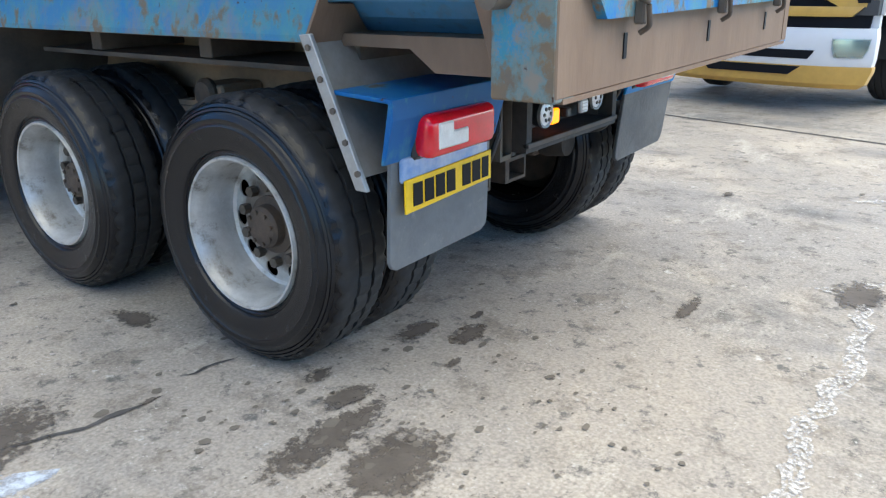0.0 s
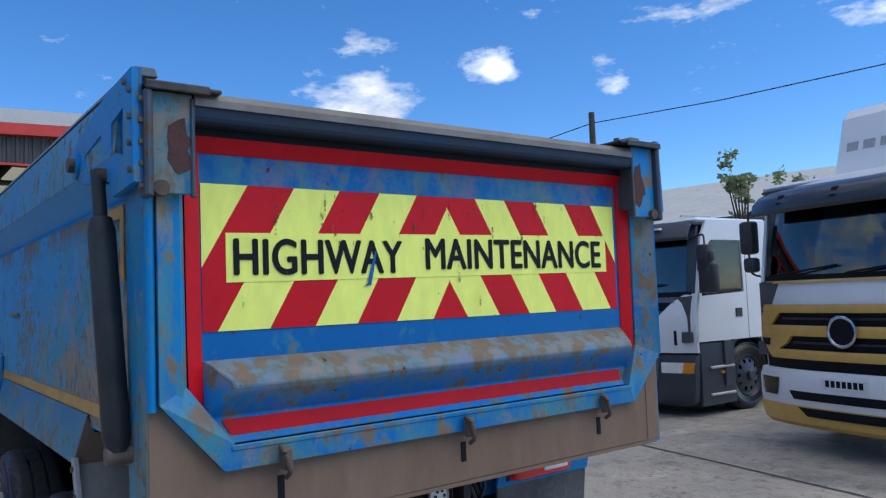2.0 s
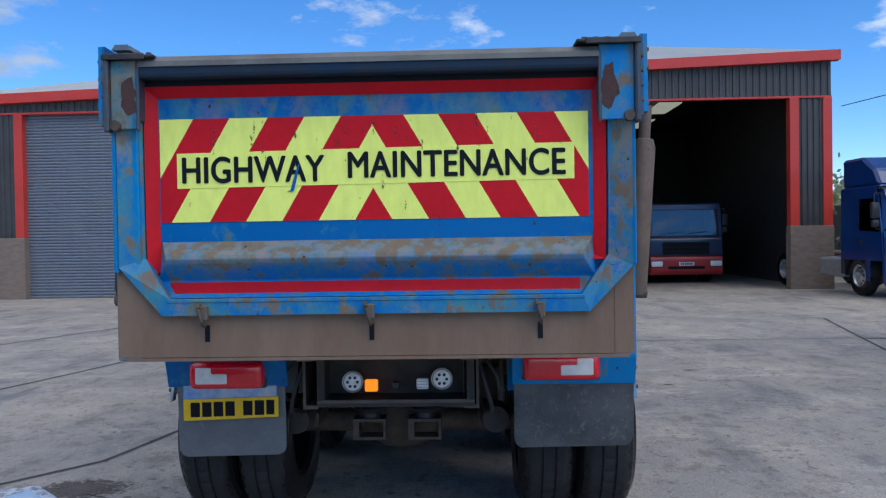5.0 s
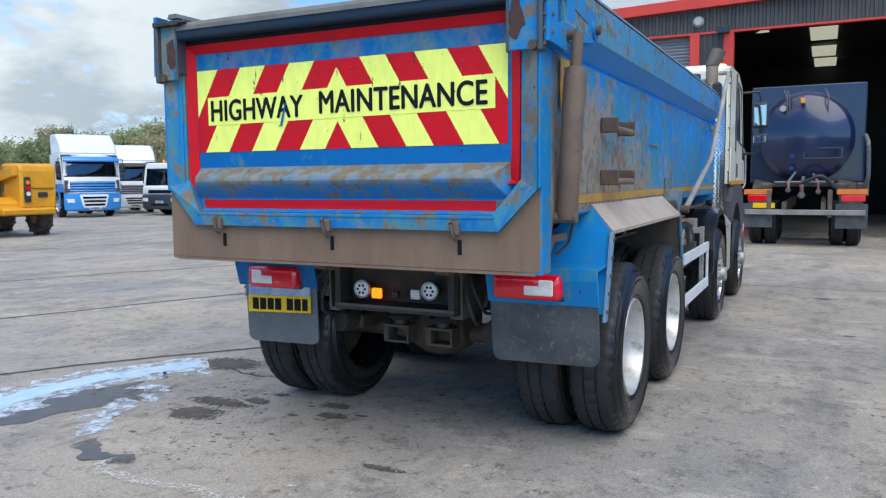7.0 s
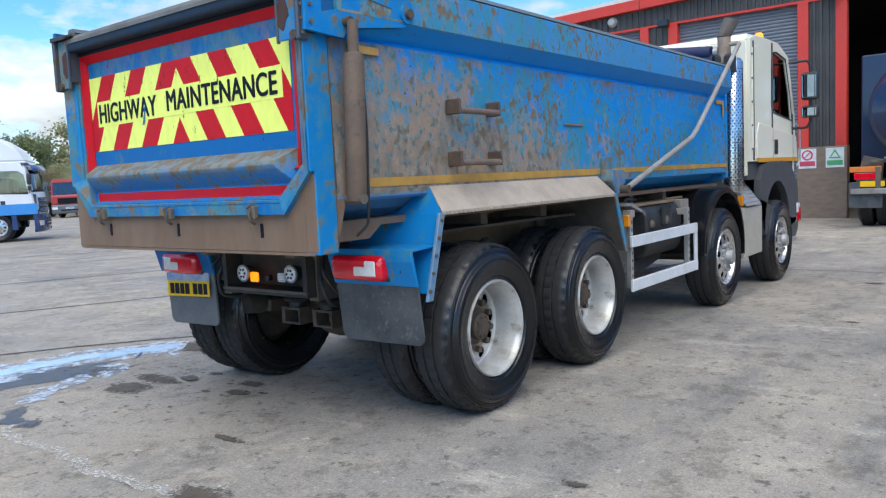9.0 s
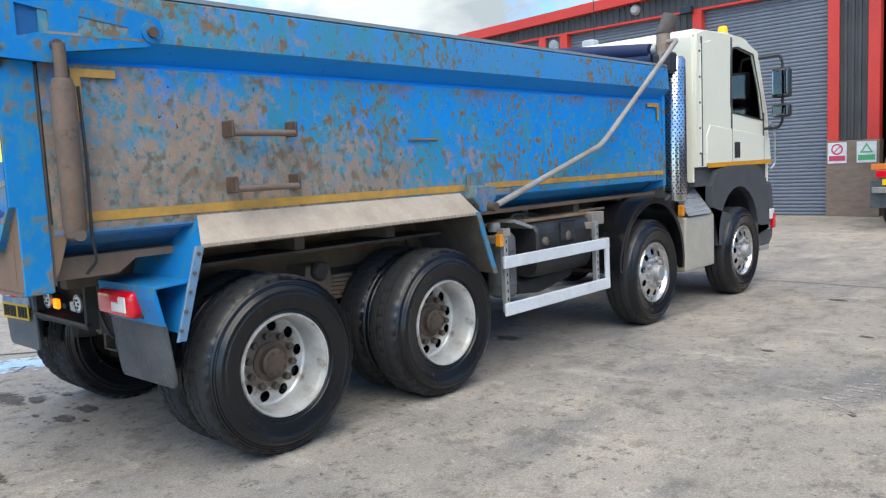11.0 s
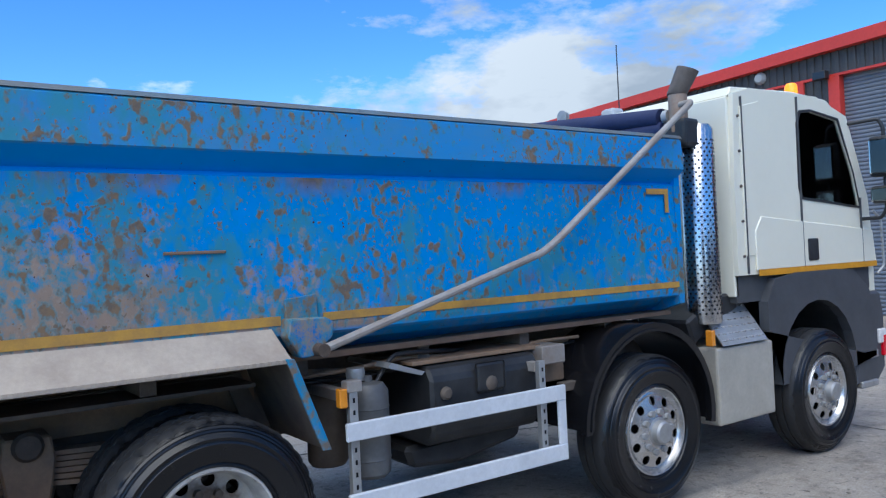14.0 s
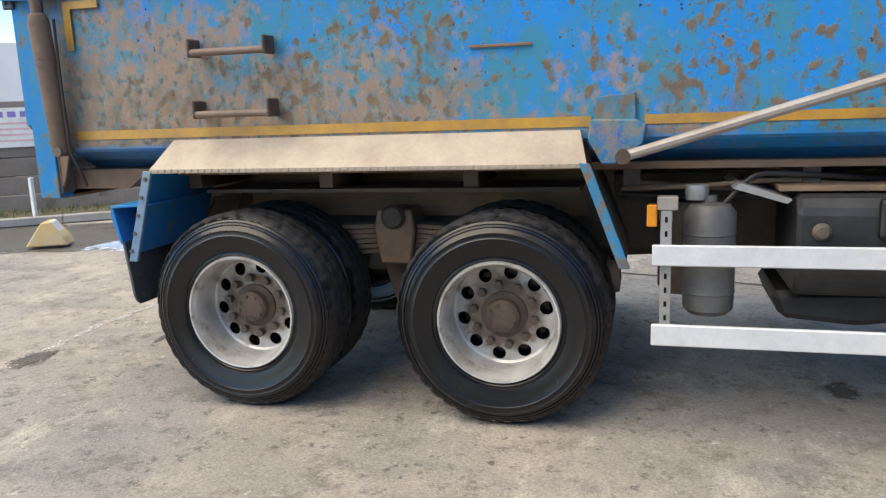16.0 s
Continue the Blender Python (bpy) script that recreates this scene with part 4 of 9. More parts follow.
part("name_panel", flat([(0.97, 2.045), (-0.87, 2.065), (-0.87, 1.898), (0.97, 1.882)], 0.0555), M_YELLOW, tailgate, "yellow panel with black lettering")
lettering("lettering", "HIGHWAY", 0.119, M_INK, tailgate, pose(0.0535, 0.612, 1.966, 90, 0, -90), 0.660, 0.001, 0.0034)
lettering("lettering", "MAINTENANCE", 0.119, M_INK, tailgate, pose(0.0535, -0.330, 1.978, 90, 0, -90), 0.995, 0.001, 0.0034)
M_SCUFF = stain("dark_scuff", (0.07, 0.05, 0.025), (0.16, 0.11, 0.04), 0.7, 0.62, 40.0)
rsc = random.Random(8)
for k in range(64):
    y, z = (rsc.uniform(-0.85, 0.80), CH_T - abs(rsc.gauss(0, 0.11)) - 0.02) if k < 48 else (rsc.uniform(-0.8, 0.9), rsc.uniform(CH_B, CH_T))
    big = rsc.random() ** 3
    w, hh = 0.0025 + 0.007 * big, 0.005 + 0.03 * big
    poly = [(y + w * math.cos(a) * rsc.uniform(0.6, 1.3), z + hh * math.sin(a) * rsc.uniform(0.6, 1.3)) for a in [2 * math.pi * i / 9 for i in range(9)]]
    part("scuff", flat(poly, 0.0515, 0.0008), M_SCUFF, tailgate, "dark scuff in the film")
part("peeled_film", flat([(0.394, 1.985), (0.401, 1.987), (0.428, 1.905), (0.437, 1.868), (0.456, 1.858), (0.424, 1.862), (0.412, 1.905)], 0.0512, 0.0008), M_BLUE_CLEAN, tailgate, "torn strip of film showing blue")
# latches
for y in (0.822, 0.065, -0.70):
    l = part("latch", box(-0.062, -0.03, y - 0.018, y + 0.018, 1.275, 1.345, 0.006), M_STEEL_DARK, tailgate, "steel latch hook")
    part("hook", tube(bent([(-0.045, y + 0.02, 1.35), (-0.075, y + 0.02, 1.34), (-0.075, y, 1.27), (-0.045, y, 1.25)]), 0.0085), M_HUB, l)
    part("slot", box(-0.004, 0.0, y - 0.011, y + 0.011, 1.175, 1.25), M_INK, truck)
M_STEELB = mat("blue_grey_steel", (0.045, 0.075, 0.115), 0.5, 0.3, (0.09, 0.085, 0.08), 6, 0.1, 50, spots=(0.11, 0.075, 0.055), spot_scale=9, spot_at=0.55)
M_ARMB = worn_paint("blue_hinge_paint", (0.004, 0.20, 0.52), (0.008, 0.18, 0.46), (-1, 1, -0.03, -0.03), (2.1, 2.6, 0.04, 0.0), 0.79)
# plate behind the arm's slots, their shade put into its darker blue
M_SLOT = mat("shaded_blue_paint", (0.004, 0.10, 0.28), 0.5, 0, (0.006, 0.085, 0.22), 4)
M_HFACE = worn_paint("dirty_blue_face", (0.01, 0.11, 0.26), (0.03, 0.10, 0.20), (-1, 1, 0.16, 0.16), (2.1, 2.6, 0.0, 0.04), 0.76, True)
M_CAPD = mat("oily_dark_cap", (0.022, 0.021, 0.022), 0.5, 0.2, (0.06, 0.05, 0.045), 12, 0.3, 60)
# top hinge housings: flange, face plate, cap with bolts
for sd, yo, yi, yc, zc in ((1, 1.256, 1.105, 1.02, 0.0), (-1, -1.152, -0.972, -0.868, 0.022)):
    def ybox(x0, x1, ya, yb, z0, z1, bev=0.0):
        return box(x0, x1, min(ya, yb), max(ya, yb), z0, z1, bev)
    h = part("hinge_box", ybox(-0.072, 0.10, yc, yo, 2.466 + zc, 2.480 + zc, 0.004), M_CAPD, truck, "worn dark steel hinge cap")
    part("cap_lip", ybox(-0.080, -0.070, yc + sd * 0.04, yo, 2.456 + zc, 2.484 + zc, 0.004), M_CAPD, h)
    part("flange", ybox(-0.072, 0.0, yo - sd * 0.026, yo, 2.135, 2.462 + zc, 0.008), M_STEELB, h, "dark blue bolted flange")
    part("hinge_face", ybox(-0.042, -0.028, yi, yo - sd * 0.026, 2.15, 2.462 + zc, 0.003), M_HFACE if sd > 0 else M_ARMB, h, "scuffed blue face plate")
    part("inner_rib", ybox(-0.050, -0.030, yi - sd * 0.006, yi + sd * 0.008, 2.14, 2.45, 0.004), M_STEELB, h)
    part("corner_block", ybox(-0.028, 0.112, yi, yo - sd * 0.026, 2.19, 2.462), M_STEELB, h)
    rh = random.Random(31 + sd)
    ym, zm = (1.150, 2.285) if sd > 0 else (-1.012, 2.300)
    patch = [(ym + 0.044 * math.cos(a) * rh.uniform(0.6, 1.25), zm + 0.10 * math.sin(a) * rh.uniform(0.7, 1.15)) for a in [2 * math.pi * q / 16 for q in range(16)]]
    part("rust_plate", prism(patch, "x", -0.0445, -0.0415), mat("flaking_rust", (0.085, 0.034, 0.026), 0.85, 0, (0.05, 0.028, 0.026), 14, 0.4, 60), h, "dark flaking rust patch")
    part("hinge_lug", rod((-0.062, yo - sd * 0.05, 2.165), (-0.02, yo - sd * 0.05, 2.165), 0.024, 12), M_HUB, h, "", True)
    for k, z in enumerate((2.17, 2.235, 2.30, 2.365, 2.43)):
        part("bolt", rod((-0.045, yo, z), (-0.045, yo + sd * 0.012, z), 0.011, 6), M_STEEL_DARK, h)
    for k in range(3):
        part("bolt", rod((-0.01, yc + sd * (0.045 + 0.05 * k), 2.482 + zc), (-0.01, yc + sd * (0.045 + 0.05 * k), 2.50 + zc), 0.014, 6), M_STEEL_DARK, h)
# side hinge arms with recessed slots and pins
arm_out = [(-0.05, 2.18), (-0.04, 2.525), (0.27, 2.512), (0.66, 2.44), (0.745, 2.42), (0.765, 2.345), (0.68, 2.275), (0.33, 2.226), (0.235, 2.22), (0.20, 2.165)]
for sd, y0 in ((-1, -1.154), (1, 1.254)):
    def yspan(d0, d1):
        return sorted((y0 + sd * d0, y0 + sd * d1))
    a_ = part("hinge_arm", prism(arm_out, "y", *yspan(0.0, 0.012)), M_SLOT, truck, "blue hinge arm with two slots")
    part("arm_plate", ring_panel([(-0.05, 2.18), (-0.04, 2.525), (0.27, 2.512), (0.27, 2.222), (0.235, 2.22), (0.20, 2.165)],
                                 [(0.06, 2.276), (0.06, 2.423), (0.20, 2.403), (0.20, 2.36), (0.20, 2.33), (0.19, 2.31)], "y", *yspan(0.012, 0.030)), M_ARMB, a_)
    part("arm_plate", ring_panel([(0.27, 2.222), (0.27, 2.512), (0.66, 2.44), (0.745, 2.42), (0.765, 2.345), (0.68, 2.275)],
                                 [(0.33, 2.306), (0.34, 2.392), (0.45, 2.377), (0.58, 2.361), (0.57, 2.335), (0.55, 2.315)], "y", *yspan(0.012, 0.030)), M_ARMB, a_)
    part("pin", rod((0.695, y0, 2.345), (0.695, y0 + sd * 0.065, 2.345), 0.027, 16), M_HUB, a_, "rusty pivot pin", True)
    part("pin_collar", rod((0.695, y0, 2.345), (0.695, y0 + sd * 0.042, 2.345), 0.052, 16), M_ARMB, a_, "", True)
    for x, z in ((-0.02, 2.22), (-0.02, 2.30), (-0.02, 2.38), (-0.02, 2.46), (0.03, 2.495)):
        part("bolt", rod((x, y0 + sd * 0.028, z), (x, y0 + sd * 0.040, z), 0.010, 6), M_STEEL_DARK, a_)
M_RAMP = mat("rust_brown_ram", (0.19, 0.125, 0.085), 0.7, 0.05, (0.12, 0.085, 0.065), 5, 0.3, 40, spots=(0.045, 0.04, 0.038), spot_scale=7, spot_at=0.58, spot_soft=0.1)
RAM = [(0.0, 0.0), (0.033, 0.0), (0.038, 0.03), (0.042, 0.04), (0.043, 0.70), (0.034, 0.74), (0.022, 0.745), (0.022, 0.90), (0.0, 0.90)]
ram_r = part("ram", lathe([(r * 1.28, z) for r, z in RAM], 20, "z"), M_RAMP, truck, "dusty brown tailgate ram", True)
ram_r.matrix_basis = pose(0.236, -1.178, 1.35, 3.6, -1.2, 0)
ram_l = part("ram", lathe(RAM, 20, "z"), M_BLACK, truck, "dark tailgate ram", True)
ram_l.matrix_basis = pose(0.165, 1.285, 1.37, -1.5, 7.5, 0)
for sd, x0, x1 in ((-1, 0.236, 0.218), (1, 0.165, 0.28)):
    yb = -1.11 if sd < 0 else 1.20
    part("ram_pivot", rod((x1, yb, 2.245), (x1, yb + sd * 0.115, 2.245), 0.025, 14), M_HUB, truck, "rusty ram pivot", True)
    part("ram_foot", rod((x0, yb, 1.36), (x0, yb + sd * 0.12, 1.36), 0.03, 14), M_STEEL_DARK, truck, "", True)
part("ram_pipe", tube(bent([(0.30, -1.20, 2.06), (0.305, -1.21, 1.7), (0.30, -1.20, 1.36), (0.33, -1.16, 1.22), (0.30, -1.10, 1.16)]), 0.008, 8), M_BLACK, truck, "thin hose beside the ram", True)
part("lower_gusset", prism([(0.135, 1.42), (0.135, 1.12), (0.175, 1.20), (0.215, 1.33), (0.20, 1.40)], "y", -1.115, -1.095, 0.003), M_BROWN, truck)
part("lower_gusset", prism([(0.205, 1.47), (0.205, 1.13), (0.25, 1.27), (0.285, 1.37), (0.27, 1.45)], "y", 1.195, 1.215, 0.003), M_BROWN, truck)

# amber marker tape
for x0, x1, z0, z1 in ((0.30, 3.12, 1.415, 1.463), (3.36, 6.30, 1.42, 1.463), (5.98, 6.22, 2.115, 2.155), (6.18, 6.22, 1.98, 2.115), (0.30, 0.52, 2.115, 2.155), (0.30, 0.345, 1.9, 2.115)):
    both("marker_tape", box(x0, x1, -1.1245, -1.1195, z0, z1), M_AMBER_TAPE, "amber reflective marker tape")
# steps
M_STEPBAR = mat("rubbed_brown_bar", (0.15, 0.105, 0.08), 0.6, 0.2, (0.21, 0.155, 0.12), 6, 0.2, 50)
for z in (1.872, 1.562):
    s = part("side_step", box(1.115, 1.525, -1.222, -1.200, z - 0.046, z - 0.030, 0.004), M_BROWN, truck, "brown steel step")
    for x in (1.108, 1.532):
        part("step_bracket", box(x - 0.009, x + 0.009, -1.226, -1.116, z - 0.052, z + 0.040, 0.006), M_BRACKET, s)
    part("step_bar", rod((1.115, -1.208, z - 0.030), (1.525, -1.208, z - 0.030), 0.019, 12), M_STEPBAR, s, "", True)
both("weld_seam", box(2.55, 2.85, -1.127, -1.118, 1.795, 1.81, 0.003), M_BROWN)

# sheet arm along the side
bracket, _b = both("arm_bracket", prism([(3.125, 1.45), (3.322, 1.446), (3.367, 1.418), (3.354, 1.34), (3.235, 1.25), (3.175, 1.25), (3.112, 1.36)], "y", -1.235, -1.12, 0.006), M_FRAME, "blue sheet arm bracket")
both("bracket_plate", prism([(3.14, 1.42), (3.14, 1.548), (3.318, 1.566), (3.322, 1.42)], "y", -1.142, -1.12, 0.004), M_FRAME)
arm_line = bent([(3.27, -1.275, 1.285), (4.80, -1.275, 1.725), (4.93, -1.275, 1.80), (6.35, -1.262, 2.778), (6.372, -1.245, 2.792), (6.378, -1.15, 2.79)])
both("sheet_arm", tube(arm_line, 0.024), M_TUBE, "grey bent sheet arm", True)
both("arm_pivot", rod((3.27, -1.22, 1.285), (3.27, -1.305, 1.285), 0.034, 14), M_HUB, "rusty arm pivot", True)
M_TARP = mat("navy_tarpaulin", (0.012, 0.02, 0.07), 0.7, 0, (0.02, 0.03, 0.09), 4, 0.3, 20)
for (ya, za), (yb, zb), r in (((-0.95, 2.64), (1.05, 2.66), 0.07), ((-0.92, 2.735), (1.08, 2.93), 0.075)):
    part("sheet_roll", rod((6.45, ya, za), (6.50, yb, zb), r, 18), M_TARP, truck, "rolled navy load sheet", True)
part("roll_clamp", rod((6.45, -0.95, 2.735), (6.45, -1.0, 2.735), 0.055, 14), M_GALV, truck, "pale roll clamp", True)
part("sheet_box", box(6.38, 6.62, 0.2, 0.5, 2.6, 2.80, 0.02), M_GALV, truck)

M_FLAP_PALE = mat("dust_grey_flap", (0.16, 0.165, 0.165), 0.7, 0, (0.11, 0.115, 0.12), 3.0, 0.15, 60, spots=(0.22, 0.215, 0.205), spot_scale=22, spot_at=0.60, spot_soft=0.15)
M_GALV_DULL = mat("dull_bare_metal", (0.30, 0.29, 0.27), 0.6, 0.3, (0.22, 0.20, 0.18), 5, 0.1, 40)
M_STRIP = mat("scuffed_blue_grey_strip", (0.20, 0.27, 0.33), 0.5, 0.1, (0.10, 0.22, 0.36), 9, 0.1, 50)
# rear mudguards: sloping plate, hip end, leaves, edge strips, flaps
def mudguard(sd, x0, skin, hip, leaf, bracket, yt=1.09, zt=1.432, yl=1.262, zl=1.235, dx=0.085):
    """One rear mudguard. sd: the side; x0: the rear end of its lower edge; yt, zt and yl, zl: its upper and lower edges; dx: how far the upper edge stops short."""
    def ys(a, b):
        return sorted((sd * a, sd * b))
    mg = prism([(sd * (yt - 0.006), zt), (sd * yt, zt), (sd * yl, zl + 0.02), (sd * yl, zl), (sd * (yl - 0.012), zl), (sd * (yt - 0.006), zt - 0.012)], "x", x0, 3.11)
    for v in mg.verts:
        if v.co.z > zl + 0.06:
            v.co.x += dx if v.co.x < 1.5 else -0.05
    g = part("mudguard", mg, skin, truck, "worn aluminium tread-plate mudguard" if sd < 0 else "scuffed blue mudguard")
    def end_plate(xe, shift, pts):
        return slab([(xe + shift * (z - zl) / (zt - zl), sd * y, z) for y, z in pts], 0.010)
    yf = 0.92 if sd < 0 else 1.02
    inner_edge = [(0.60, 1.19), (yf, zl + 0.02)] if sd < 0 else [(0.60, 1.20), (0.95, 1.225), (1.02, 1.283), (1.08, 1.338), (1.20, 1.343)]
    plate_pts = inner_edge + [(yt, zt), (yl + 0.002, zl + 0.003), (0.60, 1.12)]
    part("hip_end", end_plate(x0 - 0.002, dx + 0.003, plate_pts), hip, g)
    part("front_end", end_plate(3.104, -0.05, plate_pts), M_STEEL_DARK, g)
    part("rear_leaf", slab([(x0, sd * 1.252, 1.24), (0.69, sd * 1.252, 0.80), (0.69, sd * 0.58, 0.80), (x0, sd * 0.58, 1.24)], 0.012), leaf, g)
    part("leaf_strip", prism([(x0 - 0.035, 1.25), (0.655, 0.76), (0.706, 0.76), (x0 + 0.015, 1.245)], "y", *ys(1.252, 1.272), 0.003), M_GALV if sd > 0 else M_STRIP, g, "bare metal edge strip with bolts" if sd > 0 else "pale blue-grey edge strip with bolts")
    for k in range(5):
        f = 0.08 + 0.2 * k
        x, z = x0 - 0.01 - (x0 - 0.67) * f, 1.245 - 0.485 * f
        part("strip_bolt", rod((x, sd * 1.27, z), (x, sd * 1.281, z), 0.011, 6), M_STEEL_DARK, g)
    part("mudguard_top", box(0.95, 3.05, *ys(0.55, yf), 1.09, 1.11), M_STEEL_DARK, g)
    part("mudguard_inner", prism([(0.88, 1.12), (3.10, 1.12), (3.25, 0.80), (3.12, 0.80), (3.02, 1.06), (0.98, 1.06), (0.85, 0.8), (0.66, 0.80)], "y", *ys(0.54, 0.56)), M_STEEL_DARK, g)
    part("front_leaf", prism([(3.10, 1.235), (3.27, 0.78), (3.285, 0.78), (3.115, 1.235)], "y", *ys(0.56, 1.25)), M_STEEL_DARK, g)
    part("leaf_edge", prism([(3.075, 1.26), (3.255, 0.775), (3.305, 0.775), (3.125, 1.255)], "y", *ys(1.25, 1.268), 0.003), M_BLUE, g, "blue angled edge strip")
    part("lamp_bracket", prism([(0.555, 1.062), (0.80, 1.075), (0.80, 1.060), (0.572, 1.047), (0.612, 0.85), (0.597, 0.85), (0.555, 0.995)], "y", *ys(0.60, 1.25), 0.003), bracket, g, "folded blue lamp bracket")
    return g


M_BLUEL = worn_paint("lamp_bracket_paint", (0.004, 0.20, 0.50), (0.008, 0.18, 0.44), (-1, 4, -0.06, -0.06), (0.7, 1.5, 0.02, 0.02), 0.80)
guard_r = mudguard(-1, 0.835, M_ALU, M_BLUEL, M_BLUEL, M_BLUEL)
# left bracket takes the right one's worn blue in a deeper tone
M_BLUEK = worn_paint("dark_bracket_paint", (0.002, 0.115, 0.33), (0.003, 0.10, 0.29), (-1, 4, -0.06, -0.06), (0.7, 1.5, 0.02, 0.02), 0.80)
M_GUARD_L = worn_paint("dusty_blue_guard", (0.02, 0.17, 0.36), (0.06, 0.19, 0.30), (-1, 4, 0.02, 0.02), (1.22, 1.42, 0.10, 0.02), 0.80)
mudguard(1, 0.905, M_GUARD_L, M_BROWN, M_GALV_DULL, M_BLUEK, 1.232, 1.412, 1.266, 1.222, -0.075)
tread = None
for i in range(56):
    m_ = pose(0.87 + i * 0.0395, 0, 0)
    if tread is None:
        tread = part("tread_rib", box(0, 0.02, -1.2675, -1.261, 1.240, 1.256), M_ALU, guard_r)
        tread.matrix_basis = m_
    else:
        clone("tread_rib", tread, m_, guard_r)
fl = prism([(-1.245, 0.862), (-1.245, 0.56), (-1.235, 0.53), (-1.21, 0.508), (-0.645, 0.500), (-0.62, 0.52), (-0.61, 0.55), (-0.61, 0.862)], "x", 0.600, 0.617, 0.003)
for v in fl.verts:
    v.co.x += (0.875 - v.co.z) * 0.09 + 0.012 * math.sin(9 * v.co.y) * (0.875 - v.co.z) * 2
part("mud_flap", fl, M_FLAP, truck, "dusty dark rubber mud flap")
fl = prism([(1.205, 0.875), (1.205, 0.50), (1.19, 0.475), (1.165, 0.462), (0.66, 0.475), (0.63, 0.49), (0.62, 0.52), (0.62, 0.875)], "x", 0.605, 0.622, 0.003)
for v in fl.verts:
    v.co.x += (0.875 - v.co.z) * 0.06 + 0.010 * math.sin(8 * v.co.y) * (0.875 - v.co.z) * 2
part("mud_flap", fl, M_FLAP_PALE, truck, "dusty pale grey mud flap")
# tail lamps
for sd, y0, y1, z0, z1 in ((-1, 0.655, 1.058, 0.880, 1.026), (1, 0.715, 1.112, 0.850, 0.996)):
    lb = box(0.512, 0.600, min(sd * y0, sd * y1), max(sd * y0, sd * y1), z0, z1, 0.034, None, 4)
    lamp = part("tail_lamp", lb, M_LENS_RED, truck, "red tail lamp with a clear reversing lens", True)
    part("lamp_base", box(0.575, 0.612, min(sd * y0, sd * y1) - 0.006, max(sd * y0, sd * y1) + 0.006, z0 - 0.006, z1 + 0.006, 0.012), M_BLACK, lamp)
    yt, ya, yb = sd * (y1 - 0.040), sd * (y1 - 0.125), sd * (y1 - 0.21)
    part("reversing_lens", prism([(yb, z0 + 0.030), (yt, z0 + 0.030), (yt, z1 - 0.028), (ya, z1 - 0.028), (ya, z0 + 0.085), (yb, z0 + 0.085)], "x", 0.507, 0.53, 0.006), M_LENS_CLEAR, lamp, "clear lens", True)
part("plate_backing", box(0.5900, 0.6070, 0.66, 1.17, 0.775, 0.86, 0.006), mat("flaking_white_blue", (0.55, 0.58, 0.60), 0.6, 0, (0.05, 0.20, 0.5), 6), truck)
plate = part("number_plate", prism([(1.165, 0.67), (1.165, 0.785), (0.65, 0.80), (0.65, 0.69)], "x", 0.582, 0.590, 0.002), M_PLATE_Y, truck, "yellow rear number plate")
for y0, y1 in ((1.125, 1.075), (1.062, 1.012), (0.999, 0.949), (0.936, 0.886), (0.84, 0.79), (0.777, 0.727), (0.714, 0.672)):
    part("plate_bar", box(0.5790, 0.5830, y1, y0, 0.692 + (1.1 - y0) * 0.03, 0.770 + (1.1 - y0) * 0.03), M_INK, plate)
# light bar
M_SOOT_WOOD = mat("weathered_ledge", (0.13, 0.10, 0.08), 0.8, 0, (0.08, 0.065, 0.05), 9, 0.3, 50)
# darker copy of the chassis steel, the underside's shade put into its colour
M_BARS = mat("sooty_steel", (0.022, 0.019, 0.017), 0.7, 0, (0.05, 0.04, 0.032), 8, 0.3, 50)
bar = part("light_bar", ring_panel([(0.435, 0.745), (0.435, 1.03), (-0.40, 1.03), (-0.40, 0.745)], [(0.395, 0.785), (0.395, 1.02), (-0.36, 1.02), (-0.36, 0.785)], "x", 0.555, 0.715), M_BARS, truck, "dirty steel light bar")
part("back_plate", box(0.6950, 0.7150, -0.37, 0.40, 0.79, 1.02), M_BARS, bar)
part("wood_ledge", box(0.5450, 0.5750, -0.40, 0.435, 0.765, 0.785, 0.003), M_SOOT_WOOD, bar)
for y, z in ((0.247, 0.875), (-0.228, 0.887)):
    w = part("work_lamp", lathe([(0.0, 0.60), (0.04, 0.60), (0.052, 0.56), (0.056, 0.525), (0.050, 0.52)], 24, "x"), M_BLACK, bar, "round work lamp", True)
    part("bezel", lathe([(0.050, 0.520), (0.057, 0.516), (0.057, 0.530), (0.050, 0.530)], 24, "x", True), M_GALV, w, "", True)
    part("lens", lathe([(0.0495, 0.521), (0.035, 0.514), (0.0, 0.511)], 24, "x"), M_LENS_CLEAR, w, "clear round lens", True)
    for k in range(6):
        a = math.pi * k / 3
        part("diode", rod((0.5165, 0.026 * math.cos(a), 0.026 * math.sin(a)), (0.5095, 0.026 * math.cos(a), 0.026 * math.sin(a)), 0.0085, 8), M_GLOSSK, w, "", True)
    w.location = (0.055, y, z)
part("strobe_lamp", box(0.5800, 0.6050, 0.115, 0.184, 0.820, 0.884, 0.006), M_AMBER_LIT, bar, "square amber strobe, lit")
clear = part("strobe_lamp", box(0.5800, 0.6050, -0.156, -0.092, 0.830, 0.889, 0.006), M_LENS_CLEAR, bar, "square clear strobe")
for k in range(3):
    part("diode_row", box(0.5785, 0.5805, -0.152, -0.096, 0.840 + 0.016 * k, 0.844 + 0.016 * k), M_GALV, clear)
part("camera_box", box(0.5850, 0.6250, -0.0, 0.04, 0.83, 0.87, 0.006), M_BLACK, bar)

